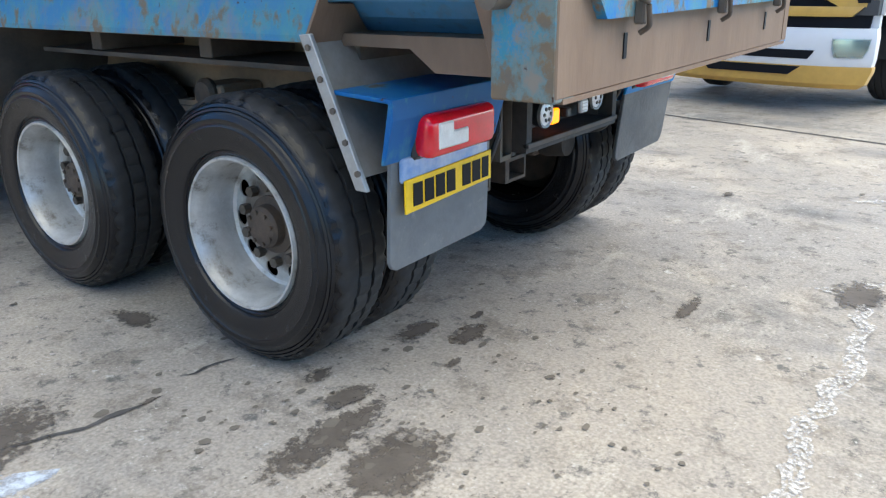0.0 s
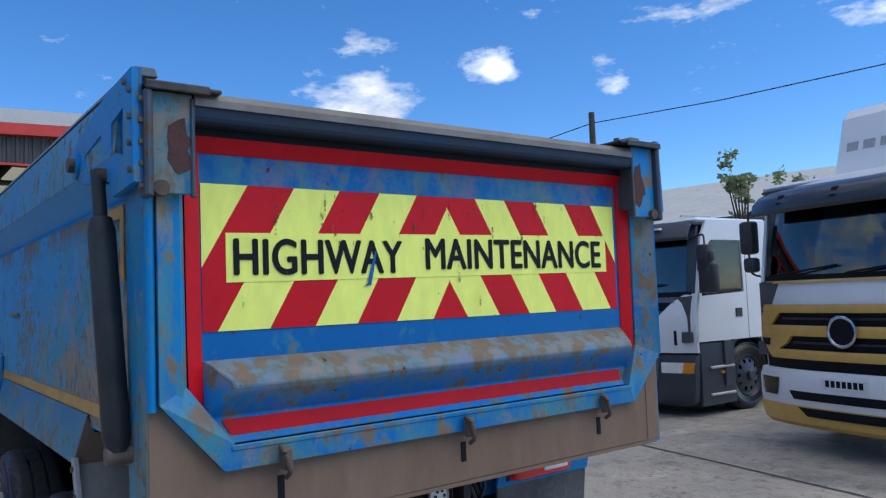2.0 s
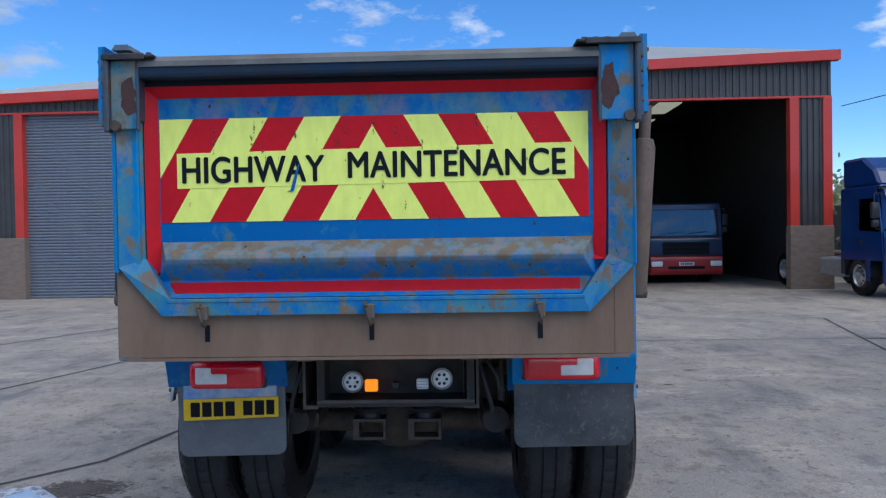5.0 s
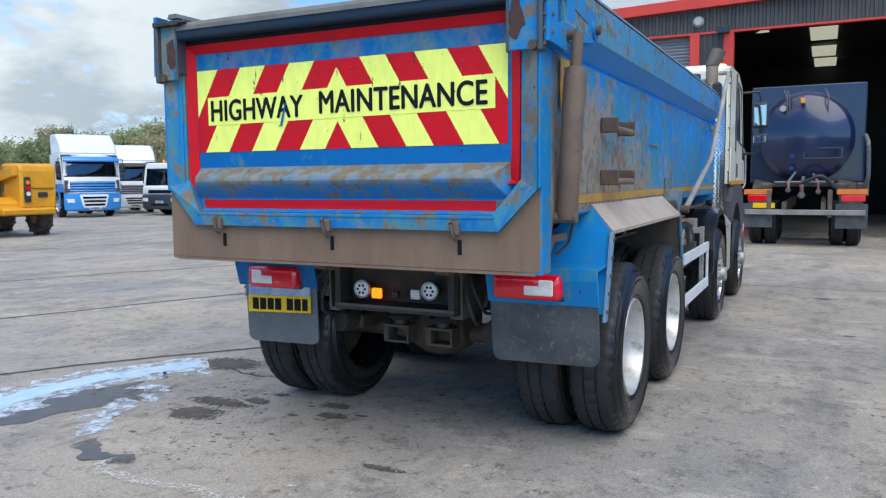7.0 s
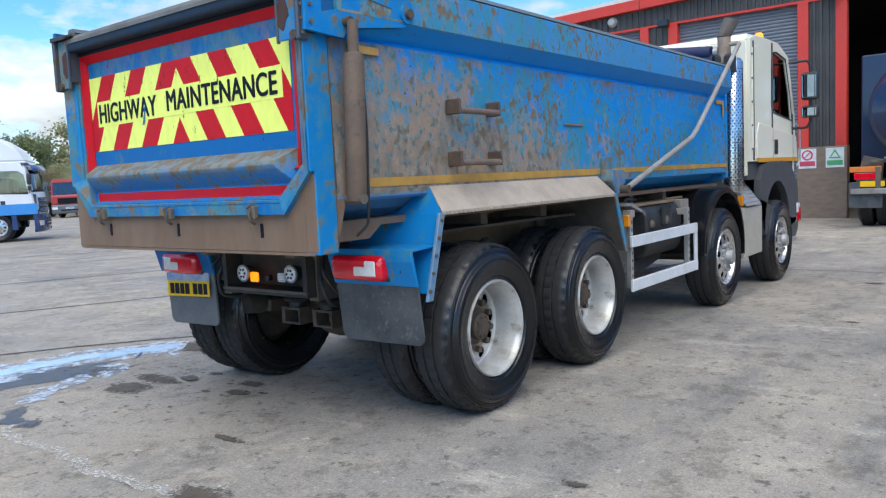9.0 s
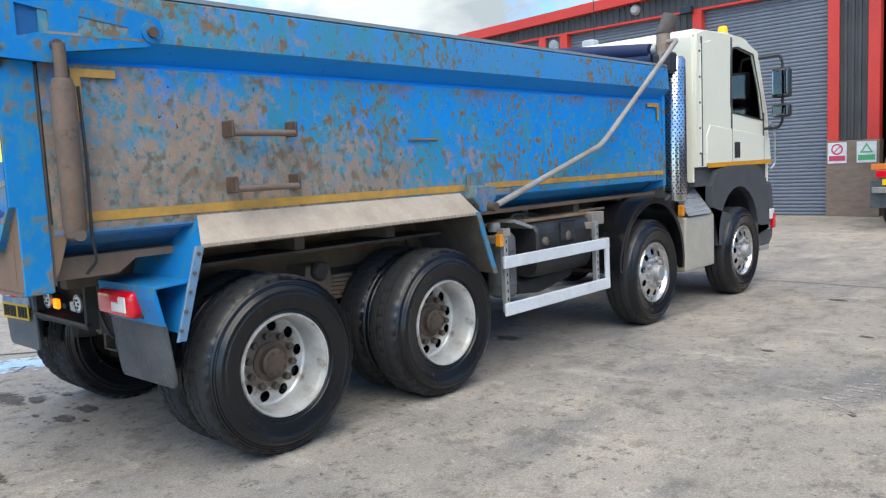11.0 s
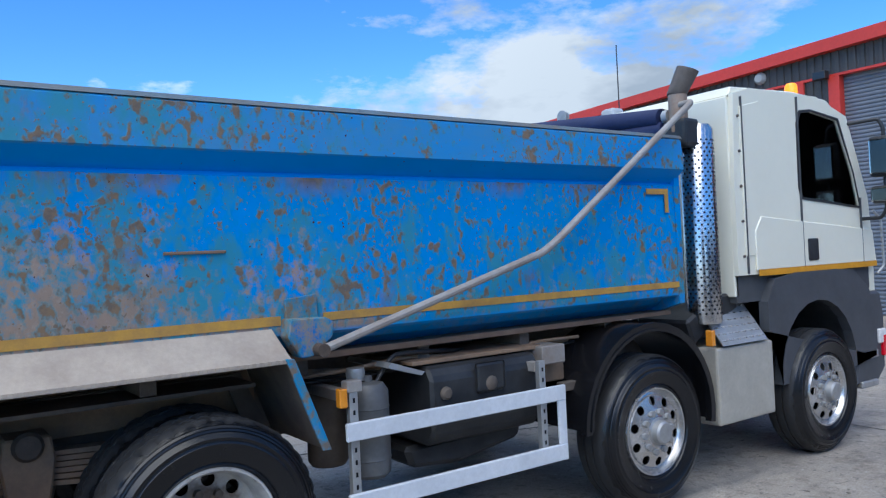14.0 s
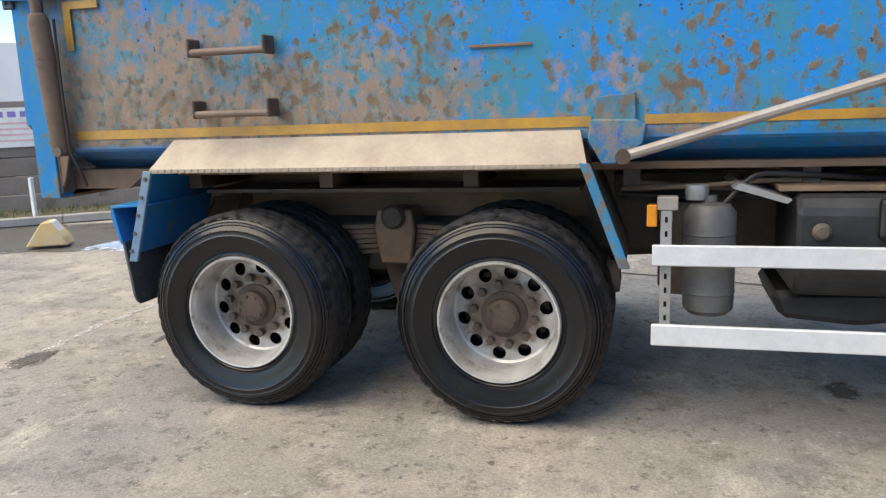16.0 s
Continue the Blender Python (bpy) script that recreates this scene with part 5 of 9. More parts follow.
# wheels: two steered axles in front, two driven pairs behind
AX = (8.02, 5.78, 2.69, 1.31)
for side in (-1, 1):
    for x in AX[2:]:
        yo = -1.295 if side < 0 else 1.295
        add_wheel(truck, x, yo, side, "rear")
        add_wheel(truck, x, yo - side * 0.335, side, "inner")
    for x in AX[:2]:
        add_wheel(truck, x, -1.285 if side < 0 else 1.345, side, "front")
for x in AX:
    part("axle", rod((x, -1.0, gz(x) + TYRE_R), (x, 1.1, gz(x) + TYRE_R), 0.07 if x < 4 else 0.05, 14), M_HUB, truck, "", True)
for x in AX[2:]:
    d = lathe([(0.0, -0.26), (0.14, -0.22), (0.21, -0.10), (0.22, 0.0), (0.21, 0.10), (0.14, 0.22), (0.0, 0.26)], 20)
    d.transform(Matrix.Translation((x, YC, TYRE_R + 0.02)))
    part("differential", d, M_HUB, truck, "rusty round axle casing", True)

# chassis
both("chassis_rail", ring_panel([(-0.345, 0.72), (-0.345, 1.0), (-0.425, 1.0), (-0.425, 0.72)], [(-0.34, 0.74), (-0.34, 0.98), (-0.41, 0.98), (-0.41, 0.74)], "x", 0.62, 8.9), M_STEEL_DARK, "dirty chassis rail")
both("subframe", box(0.45, 6.3, -0.42, -0.33, 1.005, 1.13, 0.004), M_STEEL_DARK)
for x in (0.80, 2.0, 3.4, 4.4, 5.3, 6.4):
    part("chassis_cross", box(x - 0.06, x + 0.06, -0.34, 0.44, 0.74, 0.96, 0.006), M_BARS, truck)
M_SPRING = mat("brown_leaf_spring", (0.29, 0.185, 0.11), 0.8, 0.0, (0.18, 0.12, 0.08), 6, 0.2, 60)
for k in range(6):
    l = 0.62 - 0.07 * k
    both("spring_leaf", prism([(2.0 - l, 0.885 - 0.027 * k - 0.03), (2.0, 0.885 - 0.027 * k), (2.0 + l, 0.885 - 0.027 * k - 0.03), (2.0 + l, 0.862 - 0.027 * k - 0.03), (2.0, 0.862 - 0.027 * k), (2.0 - l, 0.862 - 0.027 * k - 0.03)], "y", -0.68, -0.58), M_SPRING)
both("trunnion", prism([(1.90, 0.97), (2.10, 0.97), (2.12, 0.86), (2.09, 0.66), (1.91, 0.66), (1.88, 0.86)], "y", -0.735, -0.50, 0.01), M_SPRING, "spring saddle")
both("trunnion_cap", lathe([(0.0, -0.77), (0.055, -0.77), (0.07, -0.75), (0.07, -0.73), (0.0, -0.73)], 20), M_HUB, "", True)
for n_ in ("trunnion_cap", "trunnion_cap.001"):
    bpy.data.objects[n_].location = (2.0, 0, 0.93)
both("trunnion_bracket", prism([(1.85, 0.74), (2.15, 0.74), (2.05, 0.40), (1.95, 0.40)], "y", -0.60, -0.40, 0.01), M_STEEL_DARK)
both("frame_plate", box(1.0, 3.2, -0.50, -0.44, 0.90, 1.22, 0.004), M_SPRING)
for y in (0.21, -0.11):
    part("air_bellows", lathe([(0.0, 0.70), (0.085, 0.70), (0.10, 0.685), (0.085, 0.67), (0.10, 0.65), (0.085, 0.63), (0.06, 0.62), (0.06, 0.58), (0.0, 0.58)], 20, "z"), M_BLACK, truck, "black rubber air bellows", True).location = (1.0, y, 0)
    part("bellows_foot", ring_panel([(y - 0.095, 0.47), (y - 0.095, 0.59), (y + 0.095, 0.59), (y + 0.095, 0.47)], [(y - 0.08, 0.485), (y - 0.08, 0.572), (y + 0.06, 0.572), (y + 0.06, 0.485)], "x", 0.93, 1.05), M_HUB, truck, "brown rusty bracket")
both("cable_loop", tube(bent([(0.68, -0.42, 0.98), (0.60, -0.46, 0.85), (0.64, -0.50, 0.70), (0.80, -0.46, 0.66), (0.95, -0.4, 0.8)]), 0.012, 8), M_BLACK)
both("cable_loop", tube(bent([(0.66, -0.45, 1.0), (0.58, -0.52, 0.9), (0.68, -0.54, 0.76), (0.90, -0.5, 0.72)]), 0.010, 8), M_BLACK)
part("prop_shaft", rod((3.0, YC, 0.62), (6.6, YC, 0.82), 0.06, 12), M_HUB, truck, "", True)
both("trailing_arm", box(1.0, 1.35, -0.50, -0.42, 0.52, 0.62, 0.015), M_HUB)
both("brake_chamber", lathe([(0.0, -0.12), (0.075, -0.12), (0.085, -0.05), (0.09, 0.0), (0.08, 0.06), (0.0, 0.07)], 18, "x"), M_BARS, "", True)
for n_, y in (("brake_chamber", -0.52), ("brake_chamber.001", 0.52)):
    bpy.data.objects[n_].location = (0.98, y, 0.60)
part("brake_chamber", lathe([(0.0, -0.12), (0.075, -0.12), (0.085, -0.05), (0.09, 0.0), (0.08, 0.06), (0.0, 0.07)], 18, "x"), M_STEEL_DARK, truck, "", True).location = (3.18, -0.75, 0.62)

# between the axles on the right: air tank, battery box, guard rails
part("air_tank", lathe([(0.0, 0.52), (0.09, 0.52), (0.115, 0.545), (0.118, 0.62), (0.122, 0.625), (0.118, 0.64), (0.118, 0.90), (0.122, 0.905), (0.118, 0.92), (0.118, 1.0), (0.09, 1.04), (0.03, 1.05), (0.03, 1.08), (0.0, 1.08)], 24, "z"),
     mat("grey_tank_paint", (0.16, 0.16, 0.155), 0.5, 0.2, (0.11, 0.105, 0.10), 5), truck, "grey upright air tank", True).location = (3.66, -1.02, 0)
part("air_tank", lathe([(0.0, 0.55), (0.10, 0.55), (0.12, 0.58), (0.12, 0.98), (0.10, 1.02), (0.0, 1.03)], 24, "z"), M_STEEL_DARK, truck, "", True).location = (3.55, -0.72, 0)
part("filler_cap", lathe([(0.0, 1.13), (0.05, 1.13), (0.055, 1.10), (0.05, 1.06), (0.0, 1.06)], 18, "z"), M_GALV, truck, "", True).location = (3.60, -1.0, 0)
bat = part("battery_box", prism([(-1.10, 0.66), (-1.13, 0.72), (-1.13, 1.02), (-1.08, 1.09), (-0.50, 1.09), (-0.50, 0.62), (-1.05, 0.62)], "x", 4.02, 4.86, 0.02), M_BLACK, truck, "black plastic battery box")
part("handle", box(4.34, 4.56, -1.150, -1.128, 0.90, 1.08, 0.02, None, 2), M_BLACK, bat)
part("latch_knob", lathe([(0.0, -1.162), (0.03, -1.16), (0.045, -1.15), (0.05, -1.128)], 18), M_STEEL_DARK, bat, "", True).location = (4.45, 0, 0.95)
part("latch_knob", lathe([(0.0, -1.16), (0.025, -1.158), (0.04, -1.14), (0.04, -1.128)], 18), M_STEEL_DARK, bat, "", True).location = (4.12, 0, 0.93)
part("wing_plate", prism([(3.75, 1.12), (3.98, 1.05), (4.0, 1.07), (3.78, 1.145)], "y", -1.10, -0.6), M_GALV, truck)
part("deck_plate", box(3.95, 4.95, -1.05, -0.5, 1.10, 1.125, 0.003), M_SPRING, truck)
part("step_bracket", box(4.90, 5.10, -1.12, -0.45, 1.0, 1.12, 0.006), M_TUBE, truck)
part("sub_tank", prism([(3.95, 0.60), (4.0, 0.47), (4.35, 0.44), (4.85, 0.52), (4.88, 0.63)], "y", -0.92, -0.35, 0.03), M_BLACK, truck)
guard = part("side_guard", box(3.40, 4.955, -1.262, -1.235, 0.79, 0.885, 0.005), M_RAIL, truck, "white side guard rails")
part("rail", box(3.40, 4.955, -1.262, -1.235, 0.415, 0.515, 0.005), M_RAIL, guard)
part("end_rail", box(4.89, 4.955, -1.259, -1.238, 0.515, 0.79, 0.004), M_RAIL, guard)
for x in (3.46, 4.79):
    post = part("guard_post", box(x - 0.025, x + 0.025, -1.232, -1.19, 0.44, 1.05, 0.003), M_GALV, guard, "slotted galvanised post")
    for k in range(8):
        part("slot", box(x - 0.006, x + 0.006, -1.2345, -1.228, 0.53 + 0.065 * k, 0.555 + 0.065 * k), M_INK, post)
    part("guard_arm", box(x - 0.03, x + 0.03, -1.19, -0.42, 0.98, 1.04, 0.004), M_TUBE, guard)
amber = part("marker_lamp", box(3.375, 3.42, -1.245, -1.19, 0.965, 1.065, 0.006), M_LENS_AMBER, truck, "amber side marker lamp")
part("marker_mount", box(3.42, 3.51, -1.24, -1.17, 1.04, 1.10, 0.004), M_TUBE, amber)
# hoses and cables along the chassis
for k, (y, z, r_) in enumerate(((-0.80, 1.13, 0.014), (-0.86, 1.10, 0.010), (-0.92, 1.15, 0.012), (-0.74, 1.08, 0.016))):
    pts = [(3.25 + 0.36 * i, y + 0.03 * math.sin(1.7 * i + k), z - 0.05 * abs(math.sin(0.9 * i + 0.7 * k))) for i in range(7)]
    part("hose", tube(bent(pts, 3), r_, 8), M_BLACK if k % 2 else M_SPRING, truck, "", True)
part("hose", tube(bent([(3.72, -1.02, 1.04), (3.85, -1.0, 1.18), (4.2, -0.95, 1.16), (4.5, -0.8, 1.12)]), 0.013, 8), M_BLACK, truck, "", True)
part("valve_block", box(5.02, 5.20, -1.0, -0.82, 0.86, 1.0, 0.01), M_SPRING, truck, "dusty valve block")
# left side tanks
part("fuel_tank", box(4.05, 5.05, 0.55, 1.22, 0.45, 1.02, 0.08, None, 3), M_GALV, truck, "aluminium fuel tank", True)
part("side_guard", box(3.40, 4.955, 1.335, 1.362, 0.79, 0.885, 0.005), M_RAIL, truck)
part("side_guard", box(3.40, 4.955, 1.335, 1.362, 0.415, 0.515, 0.005), M_RAIL, truck)


# arched guards over the second axle
M_GLOSSB = mat("shiny_black_plastic", (0.006, 0.0065, 0.008), 0.2, 0, (0.010, 0.010, 0.012), 6.0, 0.04, 60)


def arch(x, z, r, a0, a1, y0, y1, thick=0.025, n=18):
    o = [(x + r * math.cos(radians(a0 + (a1 - a0) * i / n)), z + r * math.sin(radians(a0 + (a1 - a0) * i / n))) for i in range(n + 1)]
    i_ = [(x + (r - thick) * math.cos(radians(a0 + (a1 - a0) * i / n)), z + (r - thick) * math.sin(radians(a0 + (a1 - a0) * i / n))) for i in range(n + 1)]
    return prism(o + i_[::-1], "y", y0, y1)


both("wheel_arch", arch(AX[1], TYRE_R, 0.665, -8, 178, -1.255, -0.75, 0.03), M_GLOSSB, "black plastic wheel arch", True)
both("arch_lip", arch(AX[1], TYRE_R, 0.675, -10, 180, -1.275, -1.225, 0.055), M_GLOSSB, "", True)
both("arch_bead", arch(AX[1], TYRE_R, 0.635, -8, 178, -1.285, -1.262, 0.02), M_GLOSSB, "", True)
both("arch_stay", box(AX[1] - 0.70, AX[1] - 0.42, -1.10, -1.04, 0.80, 0.86, 0.005), M_STEEL_DARK)

# side locker, chequer plates, exhaust stack
M_LOCKER = mat("dull_cream_metal", (0.46, 0.43, 0.36), 0.5, 0.1, (0.38, 0.35, 0.29), 4)
part("side_locker", box(6.56, 7.30, -1.235, -0.70, 0.345, 0.935, 0.02, None, 2), M_LOCKER, truck, "dull cream side locker")
part("locker_marker", box(6.50, 6.545, -1.24, -1.18, 0.96, 1.08, 0.005), M_LENS_AMBER, truck)
chq = part("chequer_plate", prism([(-1.255, 0.95), (-1.245, 0.95), (-1.02, 1.235), (-1.02, 1.25), (-1.03, 1.25)], "x", 6.62, 7.20), M_GALV, truck, "bright chequer plate cover")
dot = None
for i in range(13):
    for k in range(6):
        f = 0.10 + 0.8 * k / 5
        m_ = pose(6.655 + 0.043 * i, -1.248 + 0.222 * f, 0.958 + 0.285 * f, 38, 0, 35 if (i + k) % 2 else -35)
        if dot is None:
            dot = part("chequer_stud", box(-0.016, 0.016, -0.005, 0.005, -0.006, 0.006), M_CHROME, chq)
            dot.matrix_basis = m_
        else:
            clone("chequer_stud", dot, m_, chq)
stack = part("exhaust_pipe", lathe([(0.0, 1.12), (0.13, 1.12), (0.133, 1.14), (0.133, 2.62), (0.11, 2.66), (0.0, 2.66)], 32, "z"), M_CHROME, truck, "perforated bright exhaust pipe", True)
holes = bmesh.new()
for i in range(44):
    for k in range(9):
        a = math.pi * (k + 0.5 * (i % 2)) / 9 + math.pi - 0.3
        c, s = math.cos(a), math.sin(a)
        rod((0.131 * c, 0.131 * s, 1.2 + 0.031 * i), (0.1342 * c, 0.1342 * s, 1.2 + 0.031 * i), 0.009, 6, holes)
tagged(part("perforation", holes, M_INK, stack), kind="stuff")
stack.location = (6.64, -1.08, 0)
pipe = part("exhaust_pipe", lathe([(0.072, 2.60), (0.072, 2.90), (0.066, 2.90), (0.066, 2.60)], 24, "z", True), mat("rusty_pipe", (0.34, 0.27, 0.21), 0.55, 0.25, (0.27, 0.14, 0.07), 7), truck, "rusty exhaust tail pipe", True)
pipe.location = (6.47, -1.06, 0)
tail = lathe([(0.074, 0.0), (0.080, 0.012), (0.080, 0.21), (0.073, 0.21), (0.066, 0.0)], 24, "z", True)
for v in tail.verts:
    h = max(0.0, v.co.z - 0.02)
    lean = h * h * 2.4
    side_ = v.co.x * 0.62 - v.co.y * 0.78
    v.co.x += 0.62 * lean
    v.co.y -= 0.78 * lean
    v.co.z += 2.89 - (side_ + 0.05) * h * 2.0
part("pipe_bend", tail, mat("sooty_brown_pipe", (0.15, 0.125, 0.105), 0.6, 0.2, (0.10, 0.08, 0.065), 8), pipe, "", True)
part("air_intake", box(6.40, 6.58, -1.17, -0.95, 2.48, 2.70, 0.03, None, 2), M_BLACK, truck)
part("rear_wing", prism([(6.40, 1.15), (6.75, 1.33), (7.05, 1.33), (7.05, 1.20), (6.75, 1.12), (6.48, 0.95)], "y", -1.10, -0.6, 0.02), M_BLACK, truck)

# ---- cab ----
M_GREYP = mat("grey_bumper_plastic", (0.072, 0.075, 0.082), 0.5, 0, (0.055, 0.058, 0.063), 4)
win = [(7.90, 2.10), (7.86, 2.20), (7.87, 2.72), (7.93, 2.83), (8.10, 2.85), (8.53, 2.80), (8.76, 2.35), (8.86, 2.02)]
door_o = [(6.93, 1.47), (6.93, 2.2), (6.97, 2.92), (7.2, 2.98), (8.2, 2.99), (8.70, 2.85), (9.02, 2.12), (9.10, 1.47)]
cab = part("cab", ring_panel(door_o, win, "y", -1.205, -1.165), M_CREAM, truck, "cream painted sleeper cab")
far_side = ring_panel(door_o, win, "y", 1.265, 1.305)
for v in far_side.verts:
    v.co.y -= max(0.0, v.co.z - 2.55) * 0.72
part("cab_side", far_side, M_CREAM, cab)
part("cab_back", prism([(-1.165, 1.30), (1.265, 1.30), (1.265, 2.55), (1.04, 2.86), (0.95, 2.90), (-1.165, 2.90)], "x", 6.93, 6.98, 0.008), M_CREAM, cab)
part("roof", prism([(6.95, 2.90), (7.0, 2.985), (7.9, 3.02), (8.45, 2.99), (8.74, 2.82), (8.72, 2.78), (8.4, 2.93), (7.0, 2.92)], "y", -1.165, 0.99, 0.012), M_CREAM, cab)
part("front_panel", prism([(9.02, 2.12), (9.16, 1.47), (9.16, 1.20), (9.08, 1.20), (9.05, 1.47), (8.96, 2.10)], "y", -1.165, 1.265, 0.012), M_CREAM, cab)
part("cab_floor", box(6.95, 9.05, -1.165, 1.265, 1.25, 1.47), M_CABIN, cab)
part("windscreen", prism([(8.72, 2.80), (9.00, 2.12), (8.99, 2.11), (8.71, 2.79)], "y", -1.16, 1.26), M_GLASS, cab)
part("side_window", prism(win, "y", -1.19, -1.186), M_GLASS, cab, "tinted side window")
far_glass = prism(win, "y", 1.286, 1.29)
for v in far_glass.verts:
    v.co.y -= max(0.0, v.co.z - 2.55) * 0.72
part("side_window", far_glass, M_GLASS, cab)
seal = [(x + (0.02 if x > 8.3 else -0.02), z + (0.02 if z > 2.4 else -0.02)) for x, z in win]
part("window_seal", ring_panel(seal, win, "y", -1.212, -1.2), M_BLACK, cab)
part("seat", box(7.5, 8.0, -0.95, -0.40, 1.47, 2.35, 0.06, None, 2), M_CABIN, cab)
part("seat", box(7.5, 8.0, 0.50, 1.05, 1.47, 2.35, 0.06, None, 2), M_CABIN, cab)
part("dashboard", box(8.5, 9.0, -1.1, 1.2, 1.7, 2.05, 0.05, None, 2), M_CABIN, cab)
part("bunk_wall", box(6.99, 7.06, -1.1, 1.2, 1.5, 2.88), M_CABIN, cab)
part("side_panel", prism([(7.03, 1.62), (7.03, 2.82), (7.30, 2.88), (7.33, 2.2), (7.25, 2.0), (7.25, 1.62)], "y", -1.214, -1.204, 0.005), M_CREAM, cab)
part("side_panel", prism([(7.16, 1.50), (7.16, 1.82), (7.25, 1.94), (7.75, 1.90), (8.3, 1.86), (9.05, 1.80), (9.10, 1.50)], "y", -1.222, -1.204, 0.008), M_CREAM, cab)
for x, z0, z1 in ((7.86, 1.5, 2.96), (8.86, 1.5, 2.1), (7.05, 1.48, 2.9)):
    part("door_gap", box(x - 0.0025, x + 0.0025, -1.2245, -1.16, z0, z1), M_GREYP, cab)
part("door_handle", box(7.92, 8.08, -1.228, -1.215, 1.55, 1.74, 0.012, None, 2), M_BLACK, cab, "black door handle recess")
part("marker_tape", box(7.18, 9.09, -1.228, -1.2225, 1.455, 1.505), mat("orange_tape", (0.75, 0.33, 0.02), 0.4), cab, "orange reflective tape")
for k in range(5):
    part("bolt", rod((7.01, -1.205, 1.62 + 0.28 * k), (7.01, -1.218, 1.62 + 0.28 * k), 0.012, 6), M_STEEL_DARK, cab)
fender_o, fender_i = [], []
for i in range(13):
    a = radians(186 - 190 * i / 12)
    fender_i.append((AX[0] + 0.60 * math.cos(a), TYRE_R + 0.08 + 0.60 * math.sin(a)))
    p = (AX[0] + 1.2 * math.cos(a), TYRE_R + 1.0 * math.sin(a) + 0.05)
    fender_o.append((min(max(p[0], 7.26), 8.98), min(max(p[1], 0.62 if i > 6 else 1.0), 1.46)))
both("front_wing", ring_panel(fender_o, fender_i, "y", -1.235, -1.15), M_GREYP, "grey plastic front wing", parent=cab)
both("wing_liner", arch(AX[0], TYRE_R + 0.08, 0.62, -4, 182, -1.16, -0.70, 0.02), M_BLACK, "", True, parent=cab)
bump = part("front_bumper", prism([(8.62, 0.36), (9.05, 0.36), (9.20, 0.48), (9.22, 0.98), (9.16, 1.22), (8.66, 1.22), (8.66, 0.90), (8.70, 0.7)], "y", -1.21, 1.31, 0.03), M_GREYP, cab, "dark grey bumper with steps")
part("step", box(8.66, 9.02, -1.235, -1.0, 0.60, 0.68, 0.01), M_GALV, bump)
part("step", box(8.70, 9.0, -1.235, -1.0, 0.34, 0.40, 0.01), M_GALV, bump)
part("corner_lamp", box(9.06, 9.19, -1.235, -1.18, 0.72, 0.86, 0.012), M_LENS_CLEAR, bump)
part("red_marker", box(9.12, 9.22, -1.24, -1.20, 0.60, 0.80, 0.01), M_LENS_RED, bump)
part("grab_rail", tube(bent([(9.12, -1.20, 1.98), (9.20, -1.23, 1.9), (9.22, -1.23, 1.45), (9.14, -1.20, 1.38)]), 0.013), M_GALV, cab)
# mirrors
mirror = part("mirror", box(8.78, 8.90, -1.56, -1.34, 2.27, 2.64, 0.035, None, 3), M_BLACK, cab, "black door mirror", True)
part("mirror_glass", box(8.772, 8.78, -1.54, -1.36, 2.30, 2.61, 0.01), M_MIRROR, mirror)
mirror2 = part("wide_mirror", box(8.78, 8.90, -1.56, -1.34, 2.03, 2.19, 0.035, None, 3), M_BLACK, cab, "black wide-angle mirror", True)
part("mirror_glass", box(8.772, 8.78, -1.54, -1.36, 2.05, 2.17, 0.01), M_MIRROR, mirror2)
part("mirror_arm", tube(bent([(8.72, -1.19, 2.78), (8.84, -1.42, 2.80), (8.86, -1.45, 2.72), (8.86, -1.45, 1.98), (8.86, -1.40, 1.90), (8.88, -1.20, 1.90)]), 0.017), M_BLACK, cab)
part("mirror", box(8.90, 9.05, 1.40, 1.68, 2.26, 2.66, 0.035, None, 3), M_BLACK, cab, "black door mirror", True)
part("mirror_arm", tube(bent([(8.80, 1.29, 2.75), (8.98, 1.52, 2.80), (9.0, 1.55, 2.70), (9.0, 1.55, 1.98), (8.84, 1.30, 1.90)]), 0.017), M_BLACK, cab)
M_WHITEBOX = mat("pale_roof_box", (0.42, 0.44, 0.46), 0.4, 0, (0.36, 0.38, 0.40), 4)
# roof furniture
beac = part("beacon", lathe([(0.0, 0.0), (0.055, 0.0), (0.06, 0.03), (0.055, 0.13), (0.04, 0.155), (0.0, 0.16)], 20, "z"), M_AMBER_LIT, cab, "amber roof beacon", True)
beac.location = (8.25, -0.95, 3.01)
part("roof_box", box(7.20, 7.36, 0.25, 0.42, 2.98, 3.10, 0.03, None, 2), M_WHITEBOX, cab, "pale grey roof box")
part("aerial", rod((7.4, 0.35, 3.0), (7.4, 0.35, 3.75), 0.006, 6), M_BLACK, cab)
part("work_lamp", lathe([(0.0, 0.07), (0.05, 0.06), (0.065, 0.0), (0.0, -0.01)], 16, "x"), M_GALV, cab, "", True).location = (6.85, 0.6, 3.04)


